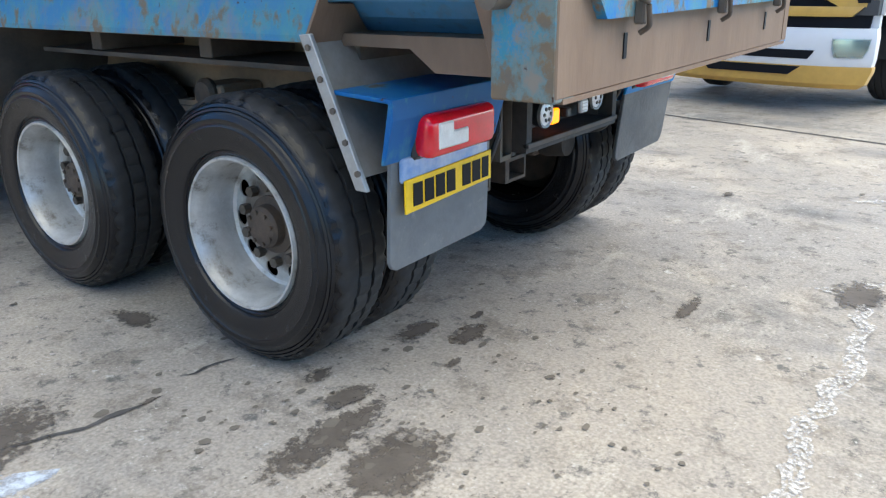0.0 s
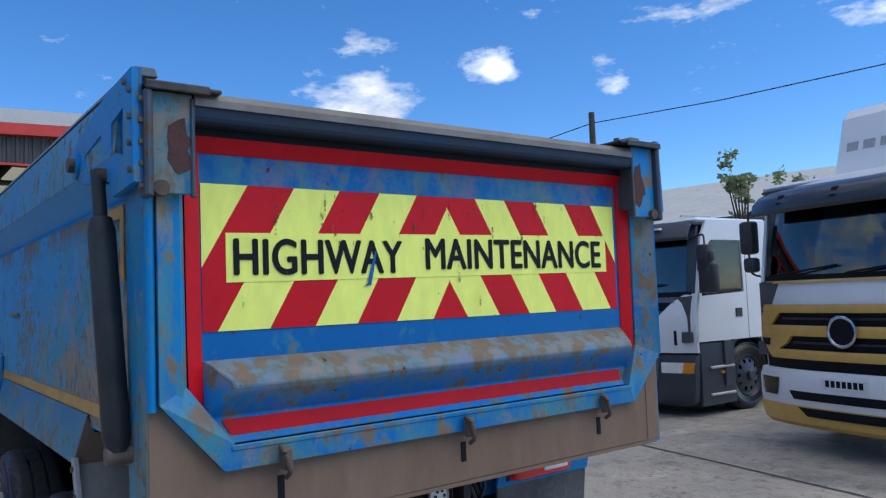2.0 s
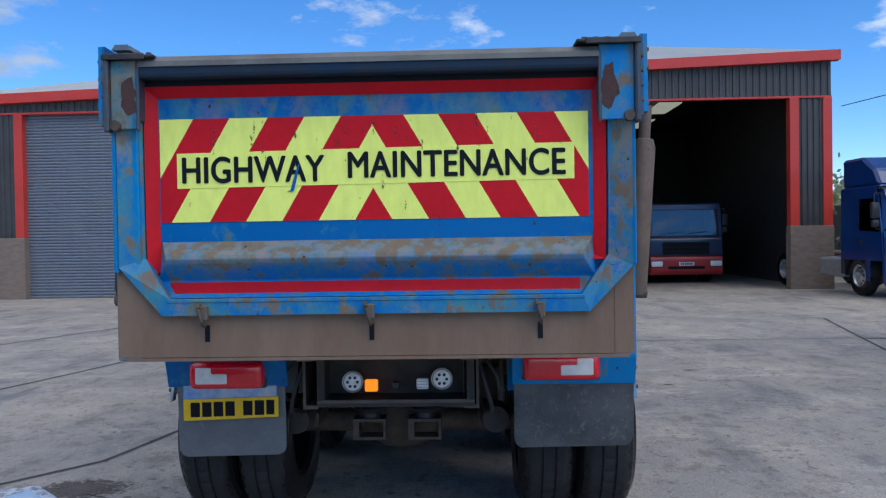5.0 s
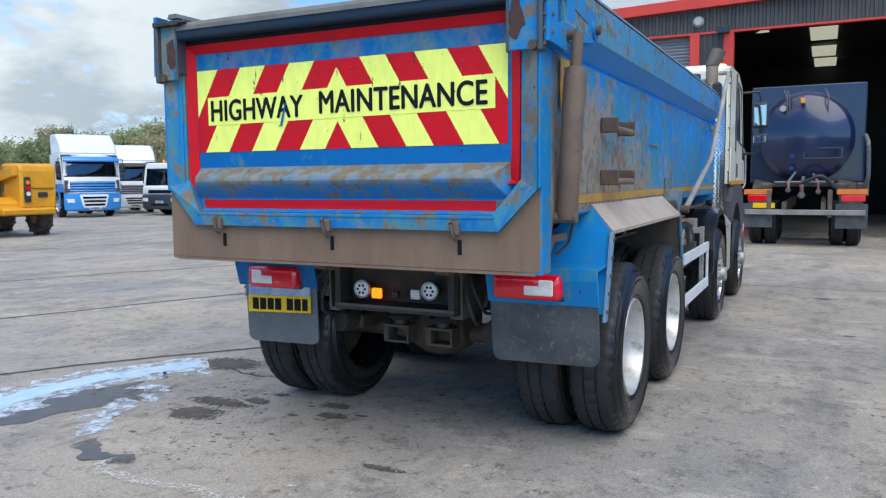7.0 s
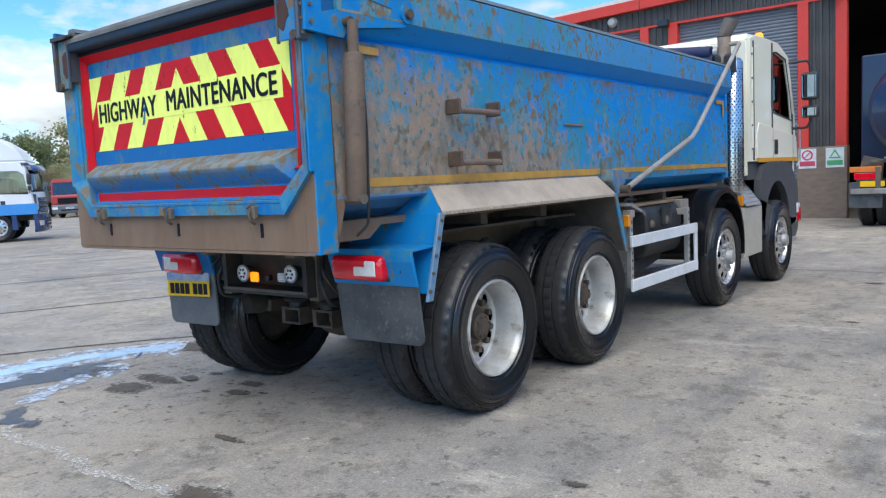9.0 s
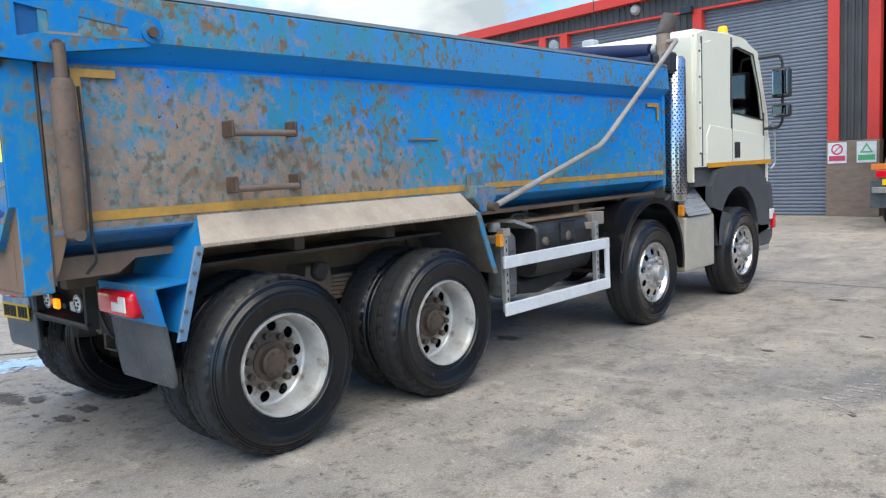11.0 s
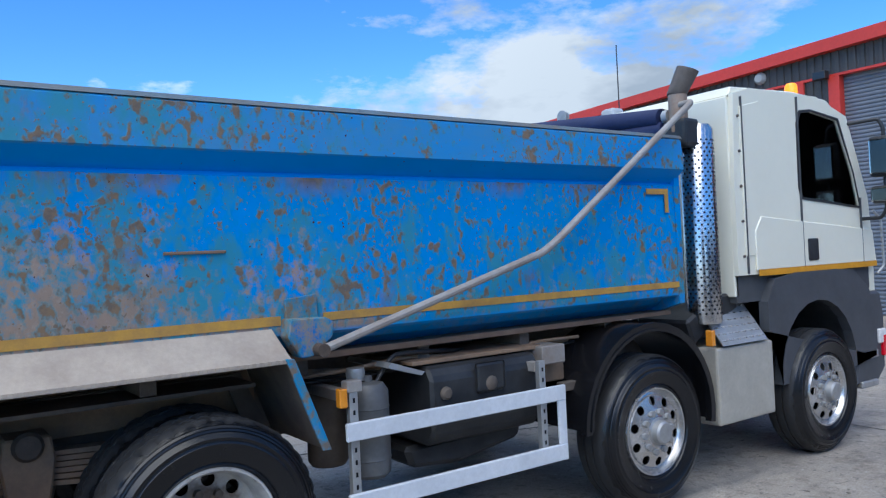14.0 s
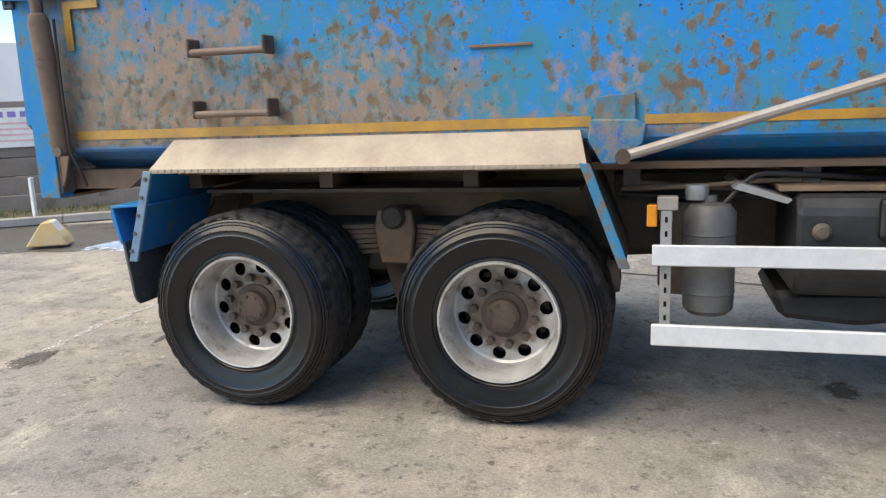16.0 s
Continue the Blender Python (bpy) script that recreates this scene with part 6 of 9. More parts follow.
# ---- ground ----
def ground_material():
    m = bpy.data.materials.new("worn_yard_concrete")
    m.use_nodes = True
    nt = m.node_tree
    b = nt.nodes["Principled BSDF"]
    tc = nt.nodes.new("ShaderNodeTexCoord")

    def nz(sc, detail=6.0, rg=0.6, st=None):
        n = nt.nodes.new("ShaderNodeTexNoise")
        n.inputs["Scale"].default_value, n.inputs["Detail"].default_value, n.inputs["Roughness"].default_value = sc, detail, rg
        if st:
            mp = nt.nodes.new("ShaderNodeMapping")
            mp.inputs["Scale"].default_value = st[:3]
            mp.inputs["Rotation"].default_value = (0, 0, st[3])
            nt.links.new(tc.outputs["Object"], mp.inputs["Vector"])
            nt.links.new(mp.outputs["Vector"], n.inputs["Vector"])
        else:
            nt.links.new(tc.outputs["Object"], n.inputs["Vector"])
        return n.outputs["Fac"]

    def ramp(fac, a, c, inv=False):
        r = nt.nodes.new("ShaderNodeMapRange")
        r.inputs["From Min"].default_value, r.inputs["From Max"].default_value = a, c
        r.inputs["To Min"].default_value, r.inputs["To Max"].default_value = (1, 0) if inv else (0, 1)
        nt.links.new(fac, r.inputs["Value"])
        return r.outputs["Result"]

    def mixc(fac, c1, c2, mode="MIX"):
        x = nt.nodes.new("ShaderNodeMixRGB")
        x.blend_type = mode
        if isinstance(fac, float):
            x.inputs["Fac"].default_value = fac
        else:
            nt.links.new(fac, x.inputs["Fac"])
        for s, c in (("Color1", c1), ("Color2", c2)):
            if isinstance(c, tuple):
                x.inputs[s].default_value = (*c, 1)
            else:
                nt.links.new(c, x.inputs[s])
        return x.outputs["Color"]
    base = mixc(ramp(nz(0.30, 8), 0.38, 0.62), (0.375, 0.33, 0.275), (0.285, 0.262, 0.235))
    base = mixc(ramp(nz(0.9, 9, 0.7), 0.50, 0.68), base, (0.45, 0.395, 0.325))
    base = mixc(ramp(nz(0.45, 9, 0.65, (1.0, 3.0, 1.0, 0.4)), 0.53, 0.68), base, (0.19, 0.182, 0.172))
    base = mixc(ramp(nz(3.2, 10, 0.8), 0.52, 0.60), base, mixc(1.0, base, (0.68, 0.67, 0.655), "MULTIPLY"))
    base = mixc(ramp(nz(2.0, 10, 0.8, (1.0, 0.35, 1.0, 0.9)), 0.56, 0.70), base, (0.51, 0.47, 0.405))
    base = mixc(ramp(nz(11.0, 8, 0.75), 0.56, 0.64), base, (0.135, 0.127, 0.115))
    base = mixc(ramp(nz(38.0, 5, 0.8), 0.62, 0.72), base, (0.15, 0.14, 0.125))
    base = mixc(ramp(nz(52.0, 4, 0.8), 0.62, 0.70), base, (0.56, 0.53, 0.49))
    base = mixc(ramp(nz(14.0, 8, 0.7), 0.62, 0.70), base, (0.50, 0.475, 0.44))
    base = mixc(ramp(nz(75.0, 3), 0.35, 0.65), mixc(1.0, base, (1.12, 1.12, 1.12), "MULTIPLY"), mixc(1.0, base, (0.74, 0.74, 0.74), "MULTIPLY"))
    nt.links.new(base, b.inputs["Base Color"])
    rr = nt.nodes.new("ShaderNodeMapRange")
    rr.inputs["To Min"].default_value, rr.inputs["To Max"].default_value = 0.5, 0.85
    nt.links.new(ramp(nz(0.5, 7, 0.6), 0.35, 0.6), rr.inputs["Value"])
    nt.links.new(rr.outputs["Result"], b.inputs["Roughness"])
    bp = nt.nodes.new("ShaderNodeBump")
    bp.inputs["Strength"].default_value, bp.inputs["Distance"].default_value = 0.35, 0.01
    ad = nt.nodes.new("ShaderNodeMath")
    ad.operation = "ADD"
    nt.links.new(nz(45.0, 6, 0.7), ad.inputs[0])
    nt.links.new(nz(6.0, 6, 0.7), ad.inputs[1])
    nt.links.new(ad.outputs[0], bp.inputs["Height"])
    nt.links.new(bp.outputs["Normal"], b.inputs["Normal"])
    return m


M_CONCRETE = ground_material()
gb = bmesh.new()
gx = [-600, -200, -60, -20, -8, 0, 2.5] + [2.5 + 5.5 * k / 16 for k in range(1, 17)] + [12, 20, 40, 80, 200, 600]
gy = [-600, -200, -60, -20, -8, -4, 0, 4, 8, 20, 60, 200, 600]
gv = [[gb.verts.new((x, y, gz(x))) for y in gy] for x in gx]
for i in range(len(gx) - 1):
    for k in range(len(gy) - 1):
        gb.faces.new((gv[i][k], gv[i + 1][k], gv[i + 1][k + 1], gv[i][k + 1]))
ground = tagged(part("ground", gb, M_CONCRETE, None, "", True), "worn grey concrete yard with cracks and stains", "ground", kind="structure")

M_JOINT = mat("dark_joint_filler", (0.045, 0.042, 0.04), 0.8, 0, (0.09, 0.085, 0.08), 5, 0.3, 40)
M_WET = stain("wet_dark_concrete", (0.075, 0.07, 0.065), (0.11, 0.105, 0.095), 0.4, 0.62, 5.0)
M_OIL = stain("dried_mud_stain", (0.075, 0.062, 0.05), (0.12, 0.10, 0.08), 0.75, 0.53, 26.0)
M_SPECK = mat("mud_speck", (0.15, 0.13, 0.105), 0.8)
M_SPILL = stain("chalky_spill", (0.60, 0.66, 0.74), (0.45, 0.51, 0.60), 0.3, 0.55, 8.0, False)


def ribbon(points, width, z, wob=0.3, sub=8, seed=1):
    """A thin irregular strip along a line on the ground."""
    rnd = random.Random(seed)
    pts = []
    for a, b in zip(points, points[1:]):
        for i in range(sub):
            pts.append(Vector(a).lerp(Vector(b), i / sub))
    pts.append(Vector(points[-1]))
    t = bmesh.new()
    L, R = [], []
    for i, p in enumerate(pts):
        d = (pts[min(i + 1, len(pts) - 1)] - pts[max(i - 1, 0)]).normalized()
        nrm = Vector((-d.y, d.x))
        off = nrm * noise.noise(Vector((i * 0.31, seed * 7.7, 0.3))) * wob * width * 2.2
        taper = min(1.0, i / 4, (len(pts) - 1 - i) / 4) if wob > 0.25 else 1.0
        w = width * 0.5 * (1 + wob * (1.3 * noise.noise(Vector((i * 0.5, seed * 3.3, 5.1))) + rnd.uniform(-0.4, 0.4))) * max(taper, 0.08)
        q = p + off
        L.append(t.verts.new((*(q + nrm * w), z + gz(q.x))))
        R.append(t.verts.new((*(q - nrm * w), z + gz(q.x))))
    for i in range(len(L) - 1):
        t.faces.new((L[i], L[i + 1], R[i + 1], R[i]))
    return t


def blot(cx, cy, rx, ry, z, seed, n=40, rough=0.35, turn=0.0):
    """A flat patch with an uneven outline."""
    t = bmesh.new()
    vs = []
    for i in range(n):
        a = 2 * math.pi * i / n
        k = 1 + rough * (noise.noise(Vector((math.cos(a) * 1.7 + seed * 3.1, math.sin(a) * 1.7, seed))) + 0.7 * noise.noise(Vector((math.cos(a) * 5 + seed, math.sin(a) * 5, seed))))
        x, y = rx * k * math.cos(a), ry * k * math.sin(a)
        vs.append(t.verts.new((cx + x * math.cos(turn) - y * math.sin(turn), cy + x * math.sin(turn) + y * math.cos(turn), z + gz(cx))))
    t.faces.new(vs)
    return t


# ---- the workshop ----
XF = 19.9
M_RED_STEEL = mat("red_painted_steel", (0.62, 0.045, 0.028), 0.45, 0, (0.55, 0.04, 0.025), 1.5, 0.03, 40)
M_CLAD = mat("dark_grey_cladding", (0.055, 0.052, 0.050), 0.55, 0.1, (0.075, 0.07, 0.066), 1.5)
M_SHUT = mat("grey_shutter_slats", (0.20, 0.22, 0.25), 0.45, 0.3, (0.17, 0.185, 0.21), 2)
M_ROOF = mat("pale_fibre_roof", (0.42, 0.42, 0.40), 0.7, 0, (0.34, 0.35, 0.34), 1.0, 0.1, 20)
M_BRICK = mat("worn_brick_infill", (0.25, 0.18, 0.135), 0.85, 0, (0.18, 0.135, 0.105), 4, 0.3, 40, stretch=(1, 1, 3))
# inner roof and back wall near black, the hall's shade put into their colour
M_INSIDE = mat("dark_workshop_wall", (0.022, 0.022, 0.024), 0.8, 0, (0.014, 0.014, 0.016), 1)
M_SKYLIGHT = mat("roof_light", (0.5, 0.5, 0.45), 0.5, 0, None, 3, emit=((0.9, 0.9, 0.72), 0.16))
HEAD = 5.62
COLS = ((9.0, 10.1), (4.55, 5.70), (0.08, 1.27), (-5.28, -4.14), (-11.25, -10.0))
COLS = ((13.4, 14.5),) + COLS
ZB = gz(XF)
Y0, Y1 = -11.25, 17.0


def corrugated(y0, y1, z0, z1, x, pitch=0.2, depth=0.035):
    t = bmesh.new()
    n = max(1, int((y1 - y0) / pitch))
    prof = []
    for i in range(n):
        a = y0 + (y1 - y0) * i / n
        w = (y1 - y0) / n
        prof += [(x, a), (x, a + w * 0.4), (x + depth, a + w * 0.5), (x + depth, a + w * 0.9)]
    prof.append((x, y1))
    va = [t.verts.new((p[0], p[1], z0)) for p in prof]
    vb = [t.verts.new((p[0], p[1], z1)) for p in prof]
    vc = [t.verts.new((p[0] + 0.02, p[1], z0)) for p in prof]
    vd = [t.verts.new((p[0] + 0.02, p[1], z1)) for p in prof]
    for i in range(len(prof) - 1):
        t.faces.new((va[i], va[i + 1], vb[i + 1], vb[i]))
        t.faces.new((vc[i], vd[i], vd[i + 1], vc[i + 1]))
    return t


def fall(t, above):
    """Lets everything over a height sink along the falling eaves."""
    for v in t.verts:
        if v.co.z > above:
            v.co.z -= 0.03 * (v.co.y + 4.6)
    return t


hall = thing("workshop_building", "long workshop with red steel frames, dark cladding and roller doors", "building")
part("header_cladding", fall(corrugated(Y0, Y1, HEAD + 0.06, 6.5, XF + 0.02), 6.4), M_CLAD, hall, "dark grey ribbed cladding")
part("head_beam", box(XF - 0.03, XF + 0.15, Y0, Y1, HEAD, HEAD + 0.06), M_RED_STEEL, hall)
part("eaves_gutter", fall(prism([(XF - 0.20, 6.50), (XF - 0.20, 6.80), (XF - 0.16, 6.80), (XF - 0.14, 6.56), (XF + 0.1, 6.56), (XF + 0.1, 6.50)], "y", Y0 - 0.2, Y1), 6.0), M_RED_STEEL, hall, "red eaves gutter")
rb = bmesh.new()
nR = 260
va, vb = [], []
for i in range(nR + 1):
    y = Y0 - 0.2 + (Y1 - Y0 + 0.2) * i / nR
    dz = 0.04 if i % 2 else 0.0
    va.append(rb.verts.new((XF - 0.12, y, 6.76 + dz)))
    vb.append(rb.verts.new((XF + 24.0, y, 12.8 + dz)))
for i in range(nR):
    rb.faces.new((va[i], va[i + 1], vb[i + 1], vb[i]))
tagged(part("roof", fall(rb, 6.0), M_ROOF, hall, "pale ribbed fibre-cement roof"))
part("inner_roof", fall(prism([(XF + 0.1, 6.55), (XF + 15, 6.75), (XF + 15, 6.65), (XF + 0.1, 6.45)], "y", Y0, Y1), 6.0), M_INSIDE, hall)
gable = [(XF + 0.2, ZB), (XF + 24, ZB), (XF + 24, 12.7), (XF + 0.2, 6.74)]
part("gable_wall", fall(prism(gable, "y", Y0, Y0 + 0.15), 6.0), M_CLAD, hall)
part("far_gable_wall", fall(prism(gable, "y", Y1 - 0.15, Y1), 6.0), M_CLAD, hall)
part("rear_wall", fall(box(XF + 23.8, XF + 24, Y0, Y1, ZB, 12.6), 12.0), M_CLAD, hall)
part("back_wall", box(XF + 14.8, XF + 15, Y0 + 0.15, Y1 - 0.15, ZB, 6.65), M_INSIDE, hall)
for k, (a, b) in enumerate(COLS):
    w = 0.27
    col = part("column", box(XF - 0.06, XF + 0.22, a, a + w, ZB, HEAD, 0.01), M_RED_STEEL, hall, "red steel door post")
    part("column", box(XF - 0.06, XF + 0.22, b - w, b, ZB, HEAD, 0.01), M_RED_STEEL, hall, "red steel door post")
    part("pier_cladding", corrugated(a + w, b - w, 1.80, HEAD, XF + 0.0, 0.16), M_CLAD, hall)
    pier = part("pier", box(XF - 0.09, XF + 0.25, a - 0.02, b + 0.02, ZB, 1.80, 0.01), M_BRICK, hall, "stained masonry pier")


SLAT = []


def shutter(y0, y1, z0, label):
    """A roller door of single slats."""
    sh = part("roller_shutter", box(XF + 0.185, XF + 0.20, y0, y1, z0, HEAD), M_SHUT, hall, label)
    z = z0
    while z < HEAD - 0.02:
        if not SLAT:
            SLAT.append(part("shutter_slat", prism([(0.03, 0.0), (0.008, 0.018), (0.0, 0.048), (0.008, 0.076), (0.03, 0.093)], "y", 0.0, 1.0), M_SHUT, sh))
            SLAT[0].matrix_basis = Matrix.Translation((XF + 0.155, y0, z)) @ Matrix.Diagonal((1, y1 - y0, 1, 1))
        else:
            clone("shutter_slat", SLAT[0], Matrix.Translation((XF + 0.155, y0, z)) @ Matrix.Diagonal((1, y1 - y0, 1, 1)), sh)
        z += 0.095


for y0, y1, z0, label in ((1.27, 4.55, ZB, "grey roller shutter, closed"), (5.70, 9.0, 2.55, "grey roller shutter, half raised"), (10.1, 13.4, ZB, "grey roller shutter, closed")):
    shutter(y0, y1, z0, label)
part("side_cladding", corrugated(14.5, Y1, ZB, HEAD, XF + 0.02), M_CLAD, hall)
# flood lamps and bells on the header
for y, z in ((0.35, 5.66), (-4.95, 5.75), (4.9, 5.66)):
    l = part("flood_lamp", box(XF - 0.32, XF - 0.12, y - 0.16, y + 0.16, z - 0.10, z + 0.10, 0.015), M_BLACK, hall, "black flood lamp")
    part("lamp_glass", box(XF - 0.328, XF - 0.318, y - 0.14, y + 0.14, z - 0.08, z + 0.08), M_GLOSSK, l)
    part("bracket", box(XF - 0.14, XF + 0.03, y - 0.03, y + 0.03, z + 0.05, z + 0.12), M_BLACK, l)
for y in (1.05, -5.35, 6.6):
    part("alarm_bell", lathe([(0.0, -0.14), (0.10, -0.13), (0.155, -0.06), (0.16, 0.0), (0.0, 0.0)], 20, "x"), M_ROOF, hall, "pale round alarm bell", True).location = (XF + 0.02, y, 5.98)
# safety signs
M_WHITE = mat("white_sign", (0.75, 0.76, 0.75), 0.4)
M_GREEN = mat("green_sign", (0.08, 0.42, 0.16), 0.4)
M_PINK = mat("red_sign", (0.60, 0.06, 0.12), 0.4)
M_SIGNBLUE = mat("blue_sign", (0.03, 0.12, 0.50), 0.4)


def safety_sign(y, z, ink, shape):
    s = thing("safety_sign", "small white safety sign with coloured bars on the pier", "sign", "safety signs on the piers")
    part("board", box(XF - 0.105, XF - 0.092, y - 0.22, y + 0.22, z - 0.26, z + 0.26), M_WHITE, s)
    if shape == "tri":
        part("symbol", ring_panel([(y - 0.15, z - 0.02), (y + 0.15, z - 0.02), (y, z + 0.22)], [(y - 0.09, z + 0.015), (y + 0.09, z + 0.015), (y, z + 0.155)], "x", XF - 0.108, XF - 0.104), ink, s)
    elif shape == "ring":
        o = [(y + 0.14 * math.cos(2 * math.pi * i / 20), z + 0.09 + 0.14 * math.sin(2 * math.pi * i / 20)) for i in range(20)]
        i_ = [(y + 0.10 * math.cos(2 * math.pi * i / 20), z + 0.09 + 0.10 * math.sin(2 * math.pi * i / 20)) for i in range(20)]
        part("symbol", ring_panel(o, i_, "x", XF - 0.108, XF - 0.104), ink, s)
        part("bar", prism([(y - 0.10, z + 0.17), (y - 0.08, z + 0.19), (y + 0.10, z + 0.01), (y + 0.08, z - 0.01)], "x", XF - 0.1075, XF - 0.104), ink, s)
    part("text_bar", box(XF - 0.1075, XF - 0.104, y - 0.19, y + 0.19, z - 0.20, z - 0.07), ink, s)


safety_sign(1.02, 1.50, M_PINK, "ring")
safety_sign(0.35, 1.50, M_GREEN, "tri")
safety_sign(-4.42, 1.50, M_GREEN, "tri")
safety_sign(-5.02, 1.50, M_GREEN, "tri")
b_ = thing("safety_sign", "blue and white safety notice on the pier", "sign", "safety signs on the piers")
part("board", box(XF - 0.105, XF - 0.092, 4.88, 5.48, 1.25, 1.85), M_WHITE, b_)
for k in range(4):
    part("panel", box(XF - 0.108, XF - 0.104, 5.10 if k else 5.24, 5.16 + 0.0 if k == 9 else (5.16 if k else 5.44), 1.30 + 0.13 * k, 1.39 + 0.13 * k), M_SIGNBLUE, b_)
# roof lights seen through the open bays; a faint glow stands in for daylight
for x, y in ((24.9, -2.15), (29.0, -2.15), (32.3, -2.2), (22.4, -0.1), (24.9, -7.8), (29.0, -7.8), (24.6, 7.0)):
    part("roof_light", box(x, x + 2.5, y - 0.42, y + 0.42, 6.38, 6.42), M_SKYLIGHT, hall, "translucent roof light")


# ---- other lorries ----
def bowed(rows, thick=0.03, bow=0.22, half=1.22, power=3.0, n=14):
    """A sheet across a cab's front that curves back towards the corners. rows: (z, y from, y to, x) from the bottom up."""
    t = bmesh.new()
    front, back = [], []
    for z, ya, yb, x in rows:
        ys = [ya + (yb - ya) * i / n for i in range(n + 1)]
        xs = [x - bow * (abs(y) / half) ** power for y in ys]
        front.append([t.verts.new((a, y, z)) for a, y in zip(xs, ys)])
        back.append([t.verts.new((a - thick, y, z)) for a, y in zip(xs, ys)])
    R = len(rows)
    for k in range(R - 1):
        for i in range(n):
            t.faces.new((front[k][i], front[k][i + 1], front[k + 1][i + 1], front[k + 1][i]))
            t.faces.new((back[k][i], back[k + 1][i], back[k + 1][i + 1], back[k][i + 1]))
        for i in (0, n):
            t.faces.new((front[k][i], front[k + 1][i], back[k + 1][i], back[k][i]))
    for k in (0, R - 1):
        for i in range(n):
            t.faces.new((front[k][i], back[k][i], back[k][i + 1], front[k][i + 1]))
    return t


def rows_of(*quads):
    """Rows of one width either side of the middle: (z, half width, x)."""
    return [(z, -w, w, x) for z, w, x in quads]


def lorry(name, label, m, paint, low, grille, cab_h=2.75, roof_h=0.0, depth=2.0, z_low=0.95, slats=4, visor=None, back="chassis", back_mat=None, lip=None, bull=False, side_low=None, ws=None, wide=0.66, front_mat=None, dark_top=None, slat_h=0.27, plate_z=0.62, group="parked lorries", nose=True):
    """A cab-over lorry that faces +x with its bumper at x = 0. paint: cab; low: bumper; grille: the slatted panel."""
    t = thing(name, label, "truck", group, m)
    H, W = cab_h, 1.23
    zl = z_low
    wz0, wz1 = ws or (H * 0.60, H - 0.22)
    # sides with windows
    so = [(-depth, zl), (-depth, H * 0.7), (-depth + 0.04, H), (-0.35, H), (-0.22, H - 0.25), (-0.08, wz0), (-0.02, zl)]
    if not nose:
        so[3:] = [(-0.55, H), (-0.40, H - 0.25), (-0.25, wz0), (-0.19, zl)]
    si = [(-1.32, wz0 + 0.02), (-1.32, H * 0.75), (-1.30, H - 0.30), (-0.62, H - 0.30), (-0.45, H - 0.45), (-0.36, wz0 + 0.10), (-0.35, wz0 - 0.02)]
    for s in (-1, 1):
        p = part("cab_side", ring_panel(so, si, "y", s * W - 0.02, s * W + 0.02), paint, t)
        part("side_window", prism(si, "y", s * W - 0.003, s * W + 0.003), M_GLASS, p)
        part("door_handle", box(-1.25, -1.10, s * (W + 0.022) - 0.012, s * (W + 0.022) + 0.012, wz0 - 0.35, wz0 - 0.22, 0.006), M_BLACK, p)
        part("door_gap", box(-1.40, -1.39, s * W - 0.0215, s * W + 0.0215, zl, H - 0.15), M_INK, p)
    if nose:
        # front: windscreen with rounded top, panel below
        part("windscreen", prism([(-0.10, wz0), (-0.24, wz1), (-0.25, wz1), (-0.11, wz0)], "y", -W + 0.08, W - 0.08), M_SCREEN, t, "windscreen")
        for s in (-1, 1):
            part("pillar", prism([(-0.06, wz0 - 0.02), (-0.24, wz1 + 0.02), (-0.38, wz1 + 0.02), (-0.26, wz0 - 0.02)], "y", s * (W - 0.10), s * (W + 0.015), 0.01), dark_top or paint, t)
            part("wiper", rod((-0.07, s * 0.45 - 0.35, wz0 + 0.06), (-0.105, s * 0.45 + 0.30, wz0 + 0.13), 0.012, 6), M_INK, t)
        part("header", prism([(-0.22, wz1), (-0.26, H - 0.02), (-0.4, H + 0.02), (-0.5, H), (-0.4, wz1)], "y", -W, W, 0.015), dark_top or paint, t)
    part("roof", box(-depth, -0.35, -W, W, H - 0.04, H + 0.03, 0.03), paint, t)
    part("headliner", box(-depth + 0.05, -0.30, -W + 0.03, W - 0.03, H - 0.075, H - 0.045), M_CABIN, t)
    part("back_wall", box(-depth - 0.03, -depth + 0.02, -W, W, zl, H, 0.01), paint, t)
    part("floor", box(-depth, -0.10, -W + 0.02, W - 0.02, zl, zl + 0.15), M_CABIN, t)
    part("dashboard", prism([(-0.14, zl + 0.15), (-0.14, wz0 - 0.03), (-0.45, wz0 + 0.04), (-0.65, wz0 - 0.15), (-0.6, zl + 0.15)], "y", -W + 0.05, W - 0.05), M_CABIN, t)
    part("steering_wheel", lathe([(0.21, -0.015), (0.225, 0.0), (0.21, 0.015), (0.195, 0.0)], 20, "x", True), M_INK, t, "", True).matrix_basis = pose(-0.62, 0.55, wz0 + 0.12, 0, -55, 0)
    for s in (-0.6, 0.6):
        part("seat", box(-1.5, -1.0, s - 0.26, s + 0.26, zl + 0.15, H - 0.55, 0.06), M_CABIN, t)
    part("bulkhead", box(-depth + 0.05, -depth + 0.08, -W + 0.03, W - 0.03, zl + 0.2, H - 0.1), M_CABIN, t)
    if nose:
        front = part("front_panel", prism([(-0.07, wz0), (0.0, wz0 - 0.12), (0.02, zl + 0.1), (0.0, zl), (-0.12, zl), (-0.12, wz0)], "y", -W, W, 0.02), front_mat or paint, t)
        g0, g1 = zl + 0.06, wz0 - 0.22
        part("grille", prism([(0.03, g1), (0.034, g0), (0.0, g0), (0.0, g1)], "y", -W * wide * 0.98, W * wide * 0.98, 0.008), M_INK, t, "dark grille")
